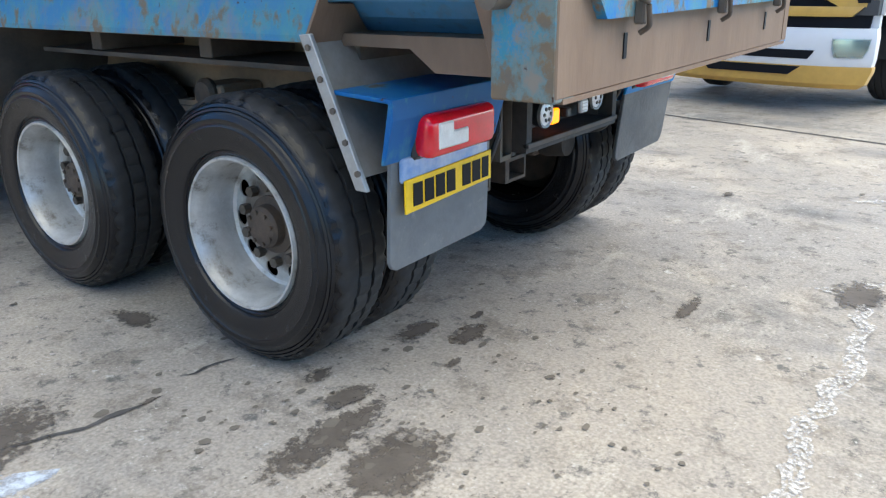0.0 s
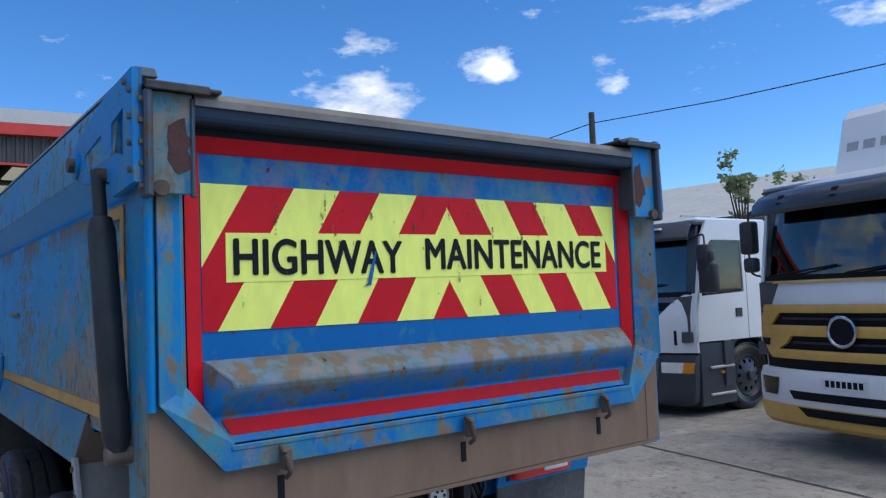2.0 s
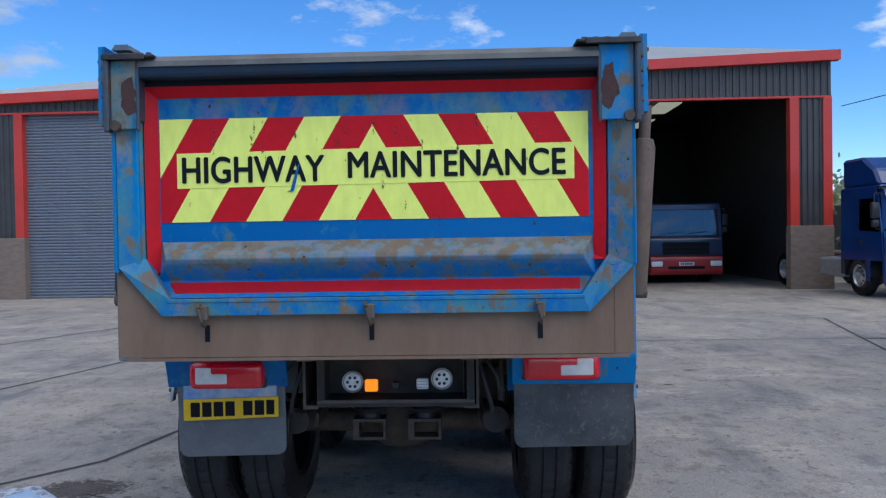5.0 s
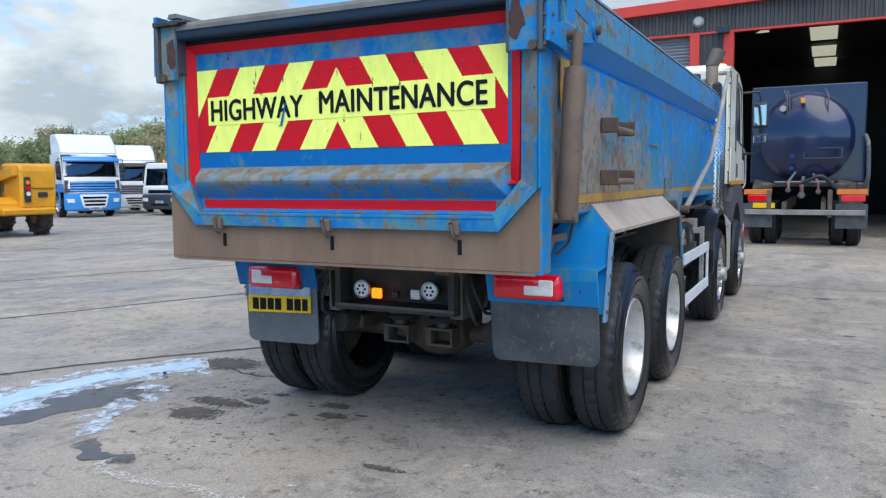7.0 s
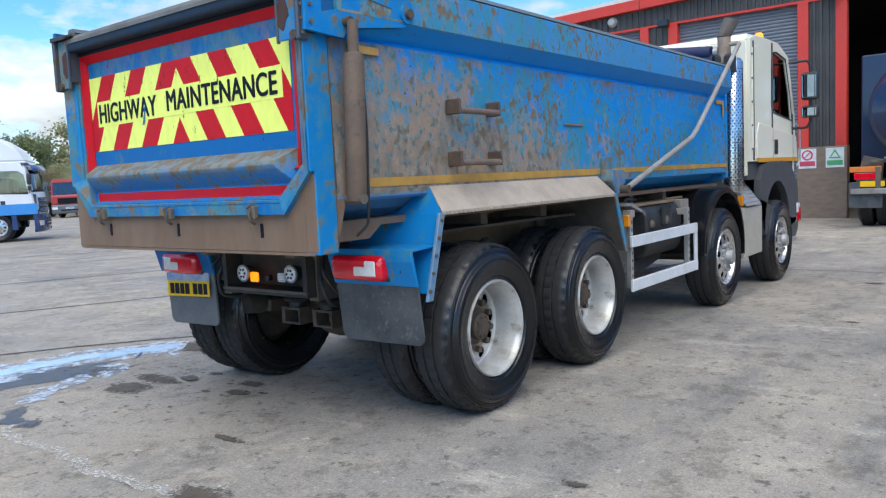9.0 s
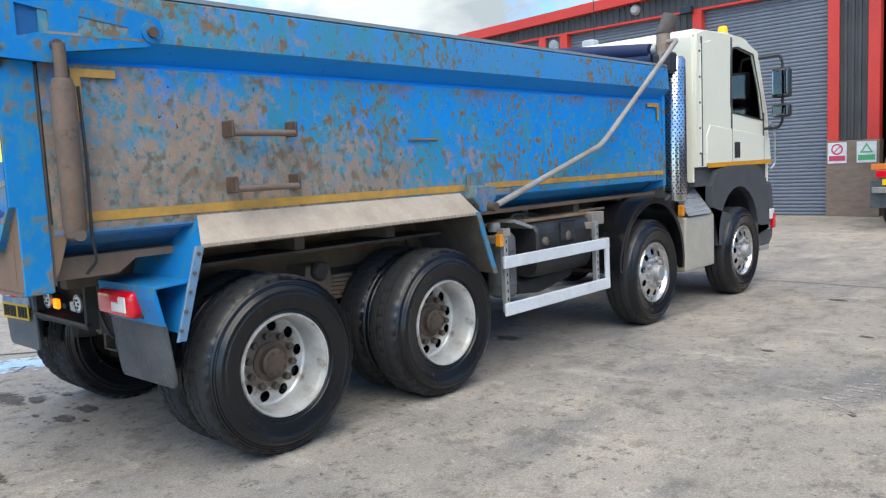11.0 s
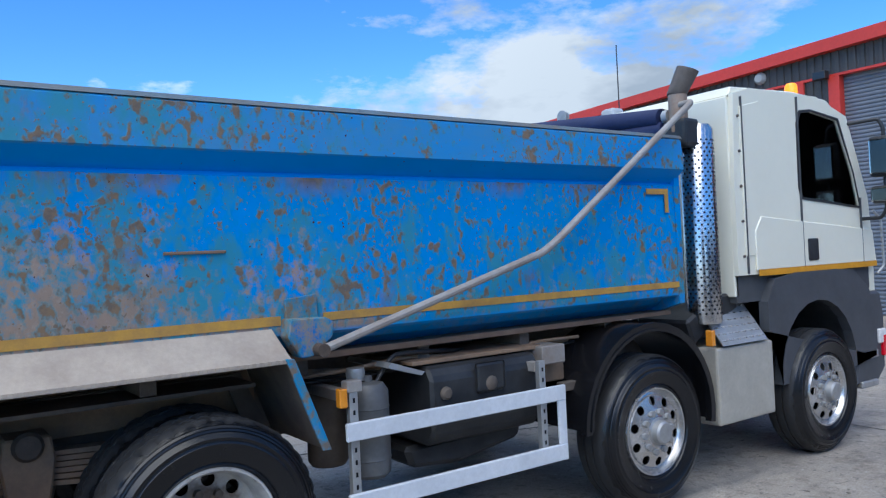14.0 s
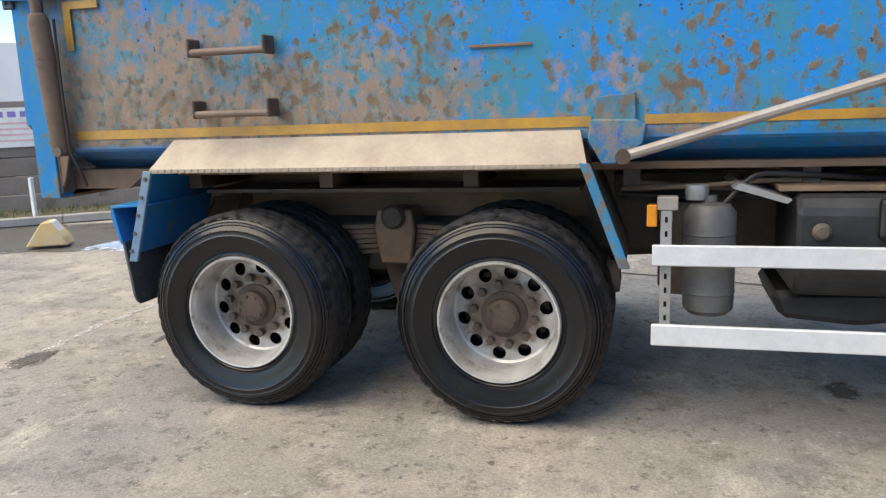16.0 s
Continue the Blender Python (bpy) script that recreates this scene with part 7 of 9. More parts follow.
        for k in range(slats):
            z = g0 + (g1 - g0) * (k + 0.5) / slats
            hh = (g1 - g0) / slats * slat_h
            part("grille_slat", box(0.015, 0.06, -W * (wide - 0.02), W * (wide - 0.02), z - hh, z + hh, 0.012), grille, t)
        if front_mat:
            for sd in (-1, 1):
                bow = [(-0.24 + 0.29 * math.cos(radians(90 * q / 8)), sd * (0.965 + 0.29 * math.sin(radians(90 * q / 8)))) for q in range(9)]
                part("corner_panel", prism([(0.05, sd * 0.86)] + bow + [(-0.5, sd * 1.255), (-0.5, sd * 1.20), (-0.1, sd * 0.86)], "z", zl + 0.03, wz0 + 0.0), paint, t, "", True)
                part("indicator_slot", box(-0.20, 0.02, sd * 1.19 - 0.03, sd * 1.19 + 0.03, zl + 0.10, zl + 0.30, 0.01), M_BLACK, t)
                part("amber_corner", box(-0.02, 0.065, sd * 1.19 - 0.05, sd * 1.19 + 0.05, zl - 0.30, zl - 0.06, 0.012), M_LENS_AMBER, t)
        # bumper
        bumper = part("bumper", prism([(-0.75, 0.32), (-0.02, 0.30), (0.05, 0.42), (0.06, zl - 0.12), (0.02, zl - 0.01), (-0.75, zl - 0.01), (-0.72, 0.62)], "y", -W - 0.015, W + 0.015, 0.035), low, t)
        part("air_slot", box(0.05, 0.068, -0.62, 0.62, 0.50, 0.60, 0.006), M_INK, bumper)
        for s in (-1, 1):
            part("lamp_bezel", box(0.0, 0.066, s * 1.0 - 0.225, s * 1.0 + 0.225, zl - 0.385, zl - 0.145, 0.025, None, 2), M_BLACK, bumper)
            part("headlamp", box(0.0, 0.074, s * 1.0 - 0.20, s * 1.0 + 0.20, zl - 0.36, zl - 0.17, 0.025, None, 2), M_LENS_CLEAR, bumper, "clear headlamp", True)
        pl = part("number_plate", box(0.062, 0.07, -0.26, 0.26, plate_z, plate_z + 0.12, 0.003), M_PLATE_W, bumper, "white front number plate")
        for k in range(6):
            part("plate_bar", box(0.069, 0.073, -0.20 + 0.07 * k, -0.155 + 0.07 * k, plate_z + 0.025, plate_z + 0.095), M_INK, pl)
        if lip:
            part("bumper_lip", prism([(-0.75, 0.30), (-0.01, 0.28), (0.055, 0.40), (0.07, 0.50), (-0.02, 0.50), (-0.75, 0.50)], "y", -W - 0.025, W + 0.025, 0.02), lip, bumper)
    if side_low:
        for s in (-1, 1):
            part("side_skirt", box(-depth, -0.1, s * (W + 0.024) - 0.006, s * (W + 0.024) + 0.006, zl, zl + 0.38, 0.004), side_low, t)
    if visor:
        part("sun_visor", prism([(-0.18, H - 0.36), (0.14, H - 0.22), (0.16, H - 0.17), (-0.1, H - 0.02), (-0.25, H + 0.01), (-0.25, H - 0.3)], "y", -W - 0.01, W + 0.01, 0.02), visor, t, "dark sun visor")
    if roof_h:
        part("roof_fairing", prism([(-depth + 0.05, H), (-depth + 0.02, H + roof_h), (-1.2, H + roof_h), (-0.62, H + roof_h * 0.55), (-0.36, H + 0.02)], "y", -W + 0.02, W - 0.02, 0.07), paint, t, "high roof")
    # wing, wheels
    for s in (-1, 1):
        part("wheel_arch", arch(-1.40, 0.52, 0.66, 0, 180, min(s * W, s * 0.8), max(s * W, s * 0.8) + 0.0, 0.05, 12), M_BLACK, t)
        mr = part("mirror", box(-0.34, -0.20, s * 1.40 - 0.10, s * 1.40 + 0.10, wz0 + 0.32, wz0 + 0.72, 0.04, None, 2), M_BLACK, t, "", True)
        part("lower_mirror", box(-0.34, -0.22, s * 1.39 - 0.09, s * 1.39 + 0.09, wz0 + 0.10, wz0 + 0.28, 0.04, None, 2), M_BLACK, mr, "", True)
        part("mirror_arm", tube(bent([(-0.34, s * 1.20, wz1 + 0.02), (-0.28, s * 1.40, wz1 + 0.04), (-0.27, s * 1.42, wz0 + 0.4), (-0.27, s * 1.40, wz0 + 0.08), (-0.34, s * 1.20, wz0 + 0.02)]), 0.014, 8), M_BLACK, mr, "", True)
        part("door_step", box(-0.95, -0.78, s * W - 0.03, s * W + 0.03, 0.42, zl, 0.01), low, t)
        part("side_lower", box(-depth, -2.02 if depth > 2.02 else -depth + 0.02, s * W - 0.03, s * W + 0.03, 0.55, zl, 0.01), M_BLACK, t)
    length = {"chassis": 6.0, "box": 9.5, "tipper": 8.0}[back]
    xs = [-1.40] + ([-4.7, -5.9] if back == "chassis" else [-length + 2.4, -length + 1.1])
    for x in xs:
        for s in (-1, 1):
            wrot = pose(x, s * 1.20, TYRE_R, 0, 0, 180 if s > 0 else 0)
            src = WHEELS["front" if x > -2 else "rear"]
            c = clone("wheel", src, wrot, t)
            for ch in src.children:
                if not ch.name.startswith("wheel_nut"):
                    clone(ch.name.split(".")[0], ch, Matrix.Identity(4), c)
        part("axle", rod((x, -1.1, TYRE_R), (x, 1.1, TYRE_R), 0.06, 10), M_STEEL_DARK, t)
    for s in (-1, 1):
        part("chassis_rail", box(-length, -0.3, s * 0.40 - 0.04, s * 0.40 + 0.04, 0.72, 1.0, 0.005), M_STEEL_DARK, t)
    part("side_tank", box(-3.6, -2.2, 0.70, 1.18, 0.45, 0.98, 0.06), M_GALV, t)
    part("side_tank", box(-3.6, -2.2, -1.18, -0.70, 0.45, 0.98, 0.06), M_GALV, t)
    if back == "box":
        part("box_body", box(-length, -depth - 0.25, -1.26, 1.26, 1.02, H + max(roof_h, 0.35) + 0.35, 0.03), back_mat or M_WHITEP, t, "white box body")
        part("fridge_unit", box(-depth - 0.26, -depth + 0.25, -0.8, 0.8, H + 0.05, H + max(roof_h, 0.35) + 0.15, 0.04), M_WHITEP, t)
    elif back == "tipper":
        part("load_body", box(-length, -depth - 0.25, -1.24, 1.24, 1.15, 2.6, 0.03), back_mat or M_GALV, t)
    else:
        part("fifth_wheel", box(-5.6, -4.6, -0.45, 0.45, 1.0, 1.12, 0.03), M_STEEL_DARK, t)
        for s in (-1, 1):
            part("rear_wing", arch(-4.7, 0.55, 0.60, 20, 160, min(s * 1.2, s * 0.7), max(s * 1.2, s * 0.7), 0.03, 10), M_BLACK, t)
    if bull:
        gb_ = part("bull_bar", tube(bent([(0.16, -0.95, 0.95), (0.16, -0.95, 1.55), (0.16, 0.95, 1.55), (0.16, 0.95, 0.95)]), 0.04), M_CHROME, t, "bright tubular bull bar", True)
        for y in (-0.5, 0.5):
            part("upright", box(0.12, 0.2, y - 0.05, y + 0.05, 0.5, 1.95, 0.015), M_CHROME, gb_)
        for z in (0.62, 0.95, 1.25, 1.95):
            part("cross_tube", rod((0.16, -0.95 if z < 1.5 else -0.5, z), (0.16, 0.95 if z < 1.5 else 0.5, z), 0.035, 10), M_CHROME, gb_)
    return t


def curved_nose(t, H, ws0, ws1, zl, paint, low, grille, visor, slats=4, wide=0.95, frame_mat=None, tall_lamps=False):
    """A rounded cab front: panel with slats, windscreen, header, visor, bumper with a lower grille, lamps and plate."""
    n = part("nose", bowed(rows_of((zl, 1.20, 0.0), (0.5 * (zl + ws0), 1.20, 0.01), (ws0 - 0.05, 1.19, -0.03), (ws0, 1.18, -0.06)), 0.06), paint, t, "rounded cab front", True)
    g0, g1 = zl + 0.06, ws0 - 0.22
    part("grille", bowed(rows_of((g0, wide * 0.96, 0.018), (g1, wide, 0.006)), 0.02), M_INK, n, "dark grille")
    for k in range(slats):
        z, h = g0 + (g1 - g0) * (k + 0.5) / slats, (g1 - g0) / slats * 0.34
        part("grille_slat", bowed(rows_of((z - h, wide, 0.028), (z, wide, 0.044), (z + h, wide, 0.026)), 0.03), grille, n, "", True)
    part("windscreen", bowed(rows_of((ws0 + 0.03, 1.10, -0.065), (0.5 * (ws0 + ws1), 1.09, -0.12), (ws1, 1.05, -0.20)), 0.010), M_SCREEN, n, "curved windscreen", True)
    part("screen_seal", bowed(rows_of((ws0 - 0.01, 1.18, -0.045), (ws0 + 0.05, 1.16, -0.055)), 0.03), M_INK, n)
    part("header", bowed(rows_of((ws1 - 0.02, 1.18, -0.18), (H - 0.08, 1.16, -0.24), (H + 0.02, 1.10, -0.38), (H + 0.03, 1.05, -0.6)), 0.05), paint, n, "", True)
    if visor:
        part("sun_visor", bowed(rows_of((ws1 - 0.08, 1.20, 0.05), (ws1 - 0.03, 1.21, 0.08), (ws1 + 0.07, 1.20, 0.03), (ws1 + 0.15, 1.17, -0.08)), 0.03), visor, n, "sun visor", True)
    b = part("bumper", bowed(rows_of((0.30, 1.12, 0.0), (0.38, 1.21, 0.07), (zl - 0.25, 1.23, 0.085), (zl - 0.01, 1.22, 0.05)), 0.10), low, t, "", True)
    part("lower_grille", bowed([(0.44, -0.44, 0.44, 0.085), (0.50, -0.50, 0.50, 0.10), (zl - 0.12, -0.62, 0.62, 0.10), (zl - 0.06, -0.60, 0.60, 0.08)], 0.04), frame_mat or low, b, "", True)
    lg0, lg1 = 0.50, zl - 0.12
    for k in range(3):
        z, h = lg0 + (lg1 - lg0) * (k + 0.5) / 3, (lg1 - lg0) / 3 * 0.28
        part("air_slot", bowed([(z - h, -0.42 - 0.04 * k, 0.42 + 0.04 * k, 0.112), (z + h, -0.44 - 0.04 * k, 0.44 + 0.04 * k, 0.112)], 0.02), M_INK, b)
    for sd in (-1, 1):
        part("pillar", bowed([(ws0, sd * 1.06, sd * 1.20, -0.06), (ws1, sd * 1.03, sd * 1.17, -0.19)], 0.06, n=4), paint, n)
        part("wiper", rod((0.0, sd * 0.45 - 0.40, ws0 + 0.05), (-0.05, sd * 0.45 + 0.34, ws0 + 0.14), 0.014, 6), M_INK, n)
        z0, z1 = (0.62, zl + 0.12) if tall_lamps else (zl - 0.42, zl - 0.24)
        part("headlamp", bowed([(z0, sd * 0.84, sd * 1.10, 0.094), (z1, sd * 0.84 if not tall_lamps else sd * 0.98, sd * 1.14, 0.090)], 0.03), M_LENS_CLEAR, b, "clear headlamp", True)
    p = part("number_plate", box(0.105, 0.118, -0.26, 0.26, 0.36, 0.47, 0.003), M_PLATE_W, b, "white front number plate")
    for k in range(7):
        part("plate_bar", box(0.117, 0.121, -0.215 + 0.063 * k, -0.170 + 0.063 * k, 0.38, 0.45), M_INK, p)
    return n


M_WHITEP = mat("white_lorry_paint", (0.72, 0.73, 0.75), 0.3, 0, (0.67, 0.68, 0.70), 1.5, coat=0.3, grain=0.03)
M_GOLD = mat("ochre_gold_paint", (0.62, 0.37, 0.085), 0.35, 0, (0.55, 0.32, 0.075), 1.5, coat=0.3)
M_GREYF = mat("grey_front_paint", (0.13, 0.14, 0.16), 0.4, 0.2, (0.11, 0.12, 0.135), 2)
M_DARKB = mat("dark_bumper_paint", (0.032, 0.041, 0.056), 0.42, 0, (0.042, 0.05, 0.064), 2)
M_NAVY = mat("navy_lorry_paint", (0.005, 0.036, 0.150), 0.25, 0, (0.005, 0.03, 0.125), 1.5, coat=0.4)
M_NAVY_D = mat("dark_navy_paint", (0.004, 0.013, 0.05), 0.3, 0, (0.005, 0.016, 0.06), 1.5, coat=0.4)
M_SKYB = mat("mid_blue_paint", (0.03, 0.25, 0.62), 0.3, 0, (0.03, 0.22, 0.56), 1.5, coat=0.3)
M_REDL = mat("red_lorry_paint", (0.35, 0.02, 0.02), 0.35, 0, (0.3, 0.02, 0.02), 2)

ochre_lorry = lorry("parked_lorry", "white and ochre lorry with a dark visor, facing the tipper", pose(1.50, -6.15, 0, 0, 0, 80), M_WHITEP, M_WHITEP, M_GOLD, 2.95, 0, 2.4, 1.0, 3, None, "chassis", None, None, ws=(1.86, 2.66), nose=False)
M_VISOR = mat("smoked_blue_visor", (0.016, 0.022, 0.034), 0.3, 0, (0.022, 0.03, 0.045), 2, coat=0.3)
oc = part("nose", bowed(rows_of((0.86, 1.20, -0.02), (1.30, 1.20, 0.0), (1.60, 1.20, -0.015), (1.84, 1.19, -0.05)), 0.06), M_WHITEP, ochre_lorry, "white cab front with ochre bars", True)
part("grille_back", bowed(rows_of((0.87, 1.13, 0.012), (1.30, 1.17, 0.018), (1.575, 1.17, 0.010)), 0.03), M_INK, oc, "dark grille", True)
part("ochre_line", bowed(rows_of((1.488, 1.185, 0.042), (1.530, 1.185, 0.046), (1.578, 1.185, 0.036)), 0.04), M_GOLD, oc, "ochre line", True)
part("ochre_bar", bowed(rows_of((1.236, 1.19, 0.055), (1.295, 1.19, 0.066), (1.350, 1.19, 0.052)), 0.05), M_GOLD, oc, "ochre grille bar", True)
part("ochre_bar", bowed(rows_of((0.985, 0.98, 0.062), (1.035, 1.03, 0.074), (1.085, 1.08, 0.060)), 0.05), M_GOLD, oc, "ochre grille bar", True)
part("thin_slat", bowed(rows_of((1.150, 0.66, 0.03), (1.172, 0.66, 0.03)), 0.02), M_BLACK, oc)
part("thin_slat", bowed(rows_of((1.412, 0.80, 0.03), (1.434, 0.80, 0.03)), 0.02), M_BLACK, oc)
for sd in (-1, 1):
    a, b = sd * 0.70, sd * 1.19
    part("ochre_corner", bowed([(1.08, sd * 0.86, b, 0.058), (1.16, sd * 0.72, b, 0.064), (1.24, sd * 0.66, b, 0.058)], 0.05), M_GOLD, oc, "ochre corner piece", True)
    part("ochre_corner", bowed([(1.345, sd * 0.98, b, 0.056), (1.42, sd * 0.90, b, 0.058), (1.49, sd * 0.84, b, 0.046)], 0.05), M_GOLD, oc, "ochre corner piece", True)
    part("corner_step", bowed([(1.12, sd * 1.02, sd * 1.14, 0.072), (1.20, sd * 1.00, sd * 1.15, 0.076)], 0.02), M_INK, oc)
    part("pillar", bowed([(1.84, sd * 1.06, sd * 1.20, -0.055), (2.25, sd * 1.06, sd * 1.19, -0.12), (2.68, sd * 1.03, sd * 1.16, -0.21)], 0.06, n=4), M_VISOR, oc)
    hl = part("headlamp", bowed([(0.585, sd * 0.90, sd * 1.13, 0.098), (0.66, sd * 0.87, sd * 1.17, 0.100), (0.76, sd * 0.86, sd * 1.18, 0.094)], 0.04), M_CHROME, oc, "clear headlamp with a chrome bowl", True)
    part("lens", bowed([(0.575, sd * 0.89, sd * 1.14, 0.105), (0.66, sd * 0.86, sd * 1.18, 0.108), (0.77, sd * 0.85, sd * 1.19, 0.101)], 0.006), M_GLASS, hl, "", True)
    part("wiper", rod((0.0, sd * 0.45 - 0.42, 1.90), (-0.04, sd * 0.45 + 0.36, 1.99), 0.012, 6), M_INK, oc)
part("ochre_edge", bowed(rows_of((1.815, 1.195, -0.020), (1.845, 1.195, -0.026)), 0.04), M_GOLD, oc, "thin ochre line below the glass")
part("screen_seal", bowed(rows_of((1.845, 1.19, -0.040), (1.90, 1.17, -0.045)), 0.03), M_INK, oc)
part("windscreen", bowed(rows_of((1.89, 1.10, -0.055), (2.25, 1.09, -0.11), (2.68, 1.05, -0.20)), 0.010), M_SCREEN, oc, "curved windscreen", True)
part("header", bowed(rows_of((2.66, 1.18, -0.18), (2.84, 1.16, -0.24), (2.97, 1.10, -0.36), (2.99, 1.05, -0.6)), 0.05), M_WHITEP, oc, "", True)
visor = part("sun_visor", bowed(rows_of((2.60, 1.20, 0.075), (2.64, 1.22, 0.10), (2.74, 1.22, 0.07), (2.83, 1.19, -0.02), (2.88, 1.14, -0.14)), 0.03), M_VISOR, oc, "smoked dark sun visor", True)
for y in (-0.7, 0.0, 0.7):
    part("visor_stay", bowed([(2.70, y - 0.035, y + 0.035, 0.088), (2.80, y - 0.035, y + 0.035, 0.028)], 0.02, n=2), M_INK, visor)
bumper = part("bumper", bowed(rows_of((0.46, 1.21, 0.075), (0.56, 1.23, 0.095), (0.78, 1.23, 0.090), (0.87, 1.21, 0.060)), 0.10), M_WHITEP, ochre_lorry, "white bumper with an ochre lower edge", True)
part("bumper_lip", bowed(rows_of((0.25, 1.10, 0.02), (0.30, 1.18, 0.075), (0.44, 1.23, 0.100), (0.485, 1.23, 0.098)), 0.10), M_GOLD, bumper, "ochre lower bumper", True)
part("air_slot", bowed([(0.555, -0.64, 0.64, 0.098), (0.645, -0.70, 0.70, 0.100)], 0.02), M_INK, bumper)
part("air_slot", bowed([(0.385, -0.46, 0.46, 0.104), (0.475, -0.58, 0.58, 0.106)], 0.02), M_INK, bumper)
pl = part("number_plate", box(0.090, 0.100, -0.26, 0.26, 0.70, 0.812, 0.003), M_PLATE_W, bumper, "white front number plate")
for k in range(7):
    part("plate_bar", box(0.0985, 0.102, -0.215 + 0.063 * k, -0.170 + 0.063 * k, 0.722, 0.790), M_INK, pl)
bd = part("badge", lathe([(0.15, -0.008), (0.168, 0.0), (0.15, 0.010), (0.135, 0.0)], 32, "x", True), M_CHROME, oc, "round chrome badge ring", True)
bd.matrix_basis = pose(0.088, 0, 1.295)
part("badge_disc", lathe([(0.0, 0.0), (0.137, 0.0), (0.137, -0.02), (0.0, -0.02)], 28, "x"), M_INK, bd, "", True)
fair = part("roof_fairing", prism([(-2.45, 2.96), (-2.45, 4.0), (-1.95, 4.02), (-1.72, 3.92), (-1.42, 2.96)], "y", -1.12, 1.12, 0.07), M_WHITEP, ochre_lorry, "tall white roof fairing")
for k in range(5):
    part("name_bar", slab([(-1.555 - 0.0, -0.95 + 0.22 * k, 3.42), (-1.555, -0.80 + 0.22 * k, 3.42), (-1.588, -0.80 + 0.22 * k, 3.53), (-1.588, -0.95 + 0.22 * k, 3.53)], 0.02), M_GALV, fair)
GREY_Z = gz(5.5)
def gzr(*quads):
    """Rows of the grey-fronted lorry, with heights over the yard."""
    return [(z - GREY_Z, ya, yb, x) for z, ya, yb, x in quads]


grey_lorry = lorry("parked_lorry", "white lorry with a grey slatted front, parked beside another", pose(5.56, -7.48, GREY_Z, 0, 0, 86), M_WHITEP, M_DARKB, M_GREYF, 2.80 - GREY_Z, 0, 2.0, 1.02 - GREY_Z, 3, None, "tipper", M_STEEL_DARK, ws=(1.70 - GREY_Z, 2.53 - GREY_Z), dark_top=M_DARKB, nose=False)
gn = part("nose", bowed(gzr((0.86, -1.08, 1.08, 0.0), (1.2, -1.10, 1.10, 0.005), (1.58, -1.15, 1.15, -0.02), (1.70, -1.17, 1.17, -0.05)), 0.05), M_GREYF, grey_lorry, "dark grey slatted front", True)
for z0, z1 in ((1.255, 1.365), (1.035, 1.155), (0.875, 0.955)):
    slot = part("grille_slot", bowed(gzr((z0, -0.52, 0.52, 0.018), (z1, -0.53, 0.53, 0.018)), 0.02), M_INK, gn)
    part("grille_bar", bowed(gzr((z1, -0.60, 0.60, 0.03), (z1 + 0.03, -0.60, 0.60, 0.050), (z1 + 0.075, -0.60, 0.60, 0.03)), 0.03), M_GREYF, gn, "", True)
for k in range(6):
    part("name_bar", box(0.0, 0.022, -0.30 + 0.10 * k, -0.225 + 0.10 * k, 1.495 - GREY_Z, 1.56 - GREY_Z, 0.004), M_GALV, gn, "pale bar of the name")
for sd in (-1, 1):
    part("corner_vent", bowed(gzr((1.475, sd * 0.66, sd * 0.80, 0.012), (1.60, sd * 0.62, sd * 0.96, 0.0)), 0.02), M_INK, gn)
    cpn = part("corner_panel", bowed(gzr((0.87, sd * 0.62, sd * 1.25, 0.035), (1.15, sd * 0.64, sd * 1.25, 0.045), (1.38, sd * 0.70, sd * 1.25, 0.040), (1.58, sd * 0.90, sd * 1.25, 0.005), (1.72, sd * 1.08, sd * 1.25, -0.045)), 0.04), M_WHITEP, gn, "white rounded corner panel", True)
    part("indicator_slot", bowed(gzr((0.98, sd * 0.955, sd * 0.99, 0.052), (1.19, sd * 0.955, sd * 0.99, 0.052)), 0.02, n=3), M_INK, cpn)
    part("pillar", bowed(gzr((1.70, sd * 1.08, sd * 1.22, -0.06), (2.1, sd * 1.07, sd * 1.21, -0.11), (2.56, sd * 1.06, sd * 1.20, -0.18)), 0.06, n=4), M_DARKB, gn)
    part("wiper", rod((-0.02, sd * 0.45 - 0.42, 1.76 - GREY_Z), (-0.06, sd * 0.45 + 0.36, 1.88 - GREY_Z), 0.012, 6), M_INK, gn)
part("screen_seal", bowed(gzr((1.68, -1.17, 1.17, -0.035), (1.75, -1.16, 1.16, -0.045)), 0.03), M_INK, gn)
part("windscreen", bowed(gzr((1.73, -1.10, 1.10, -0.055), (2.15, -1.09, 1.09, -0.11), (2.56, -1.07, 1.07, -0.18)), 0.010), M_SCREEN, gn, "curved windscreen", True)
part("header", bowed(gzr((2.54, -1.19, 1.19, -0.15), (2.70, -1.18, 1.18, -0.20), (2.80, -1.15, 1.15, -0.32), (2.82, -1.1, 1.1, -0.6)), 0.05), M_DARKB, gn, "dark header", True)
vz = part("sun_visor", bowed(gzr((2.50, -1.22, 1.22, 0.075), (2.54, -1.23, 1.23, 0.10), (2.64, -1.22, 1.22, 0.06), (2.76, -1.20, 1.20, -0.06)), 0.03), M_DARKB, gn, "dark visor over the windscreen", True)
for y in (-0.8, 0.8):
    part("marker_lamp", box(-0.03, 0.035, y - 0.07, y + 0.07, 2.665 - GREY_Z, 2.695 - GREY_Z, 0.006), M_LENS_CLEAR, vz)
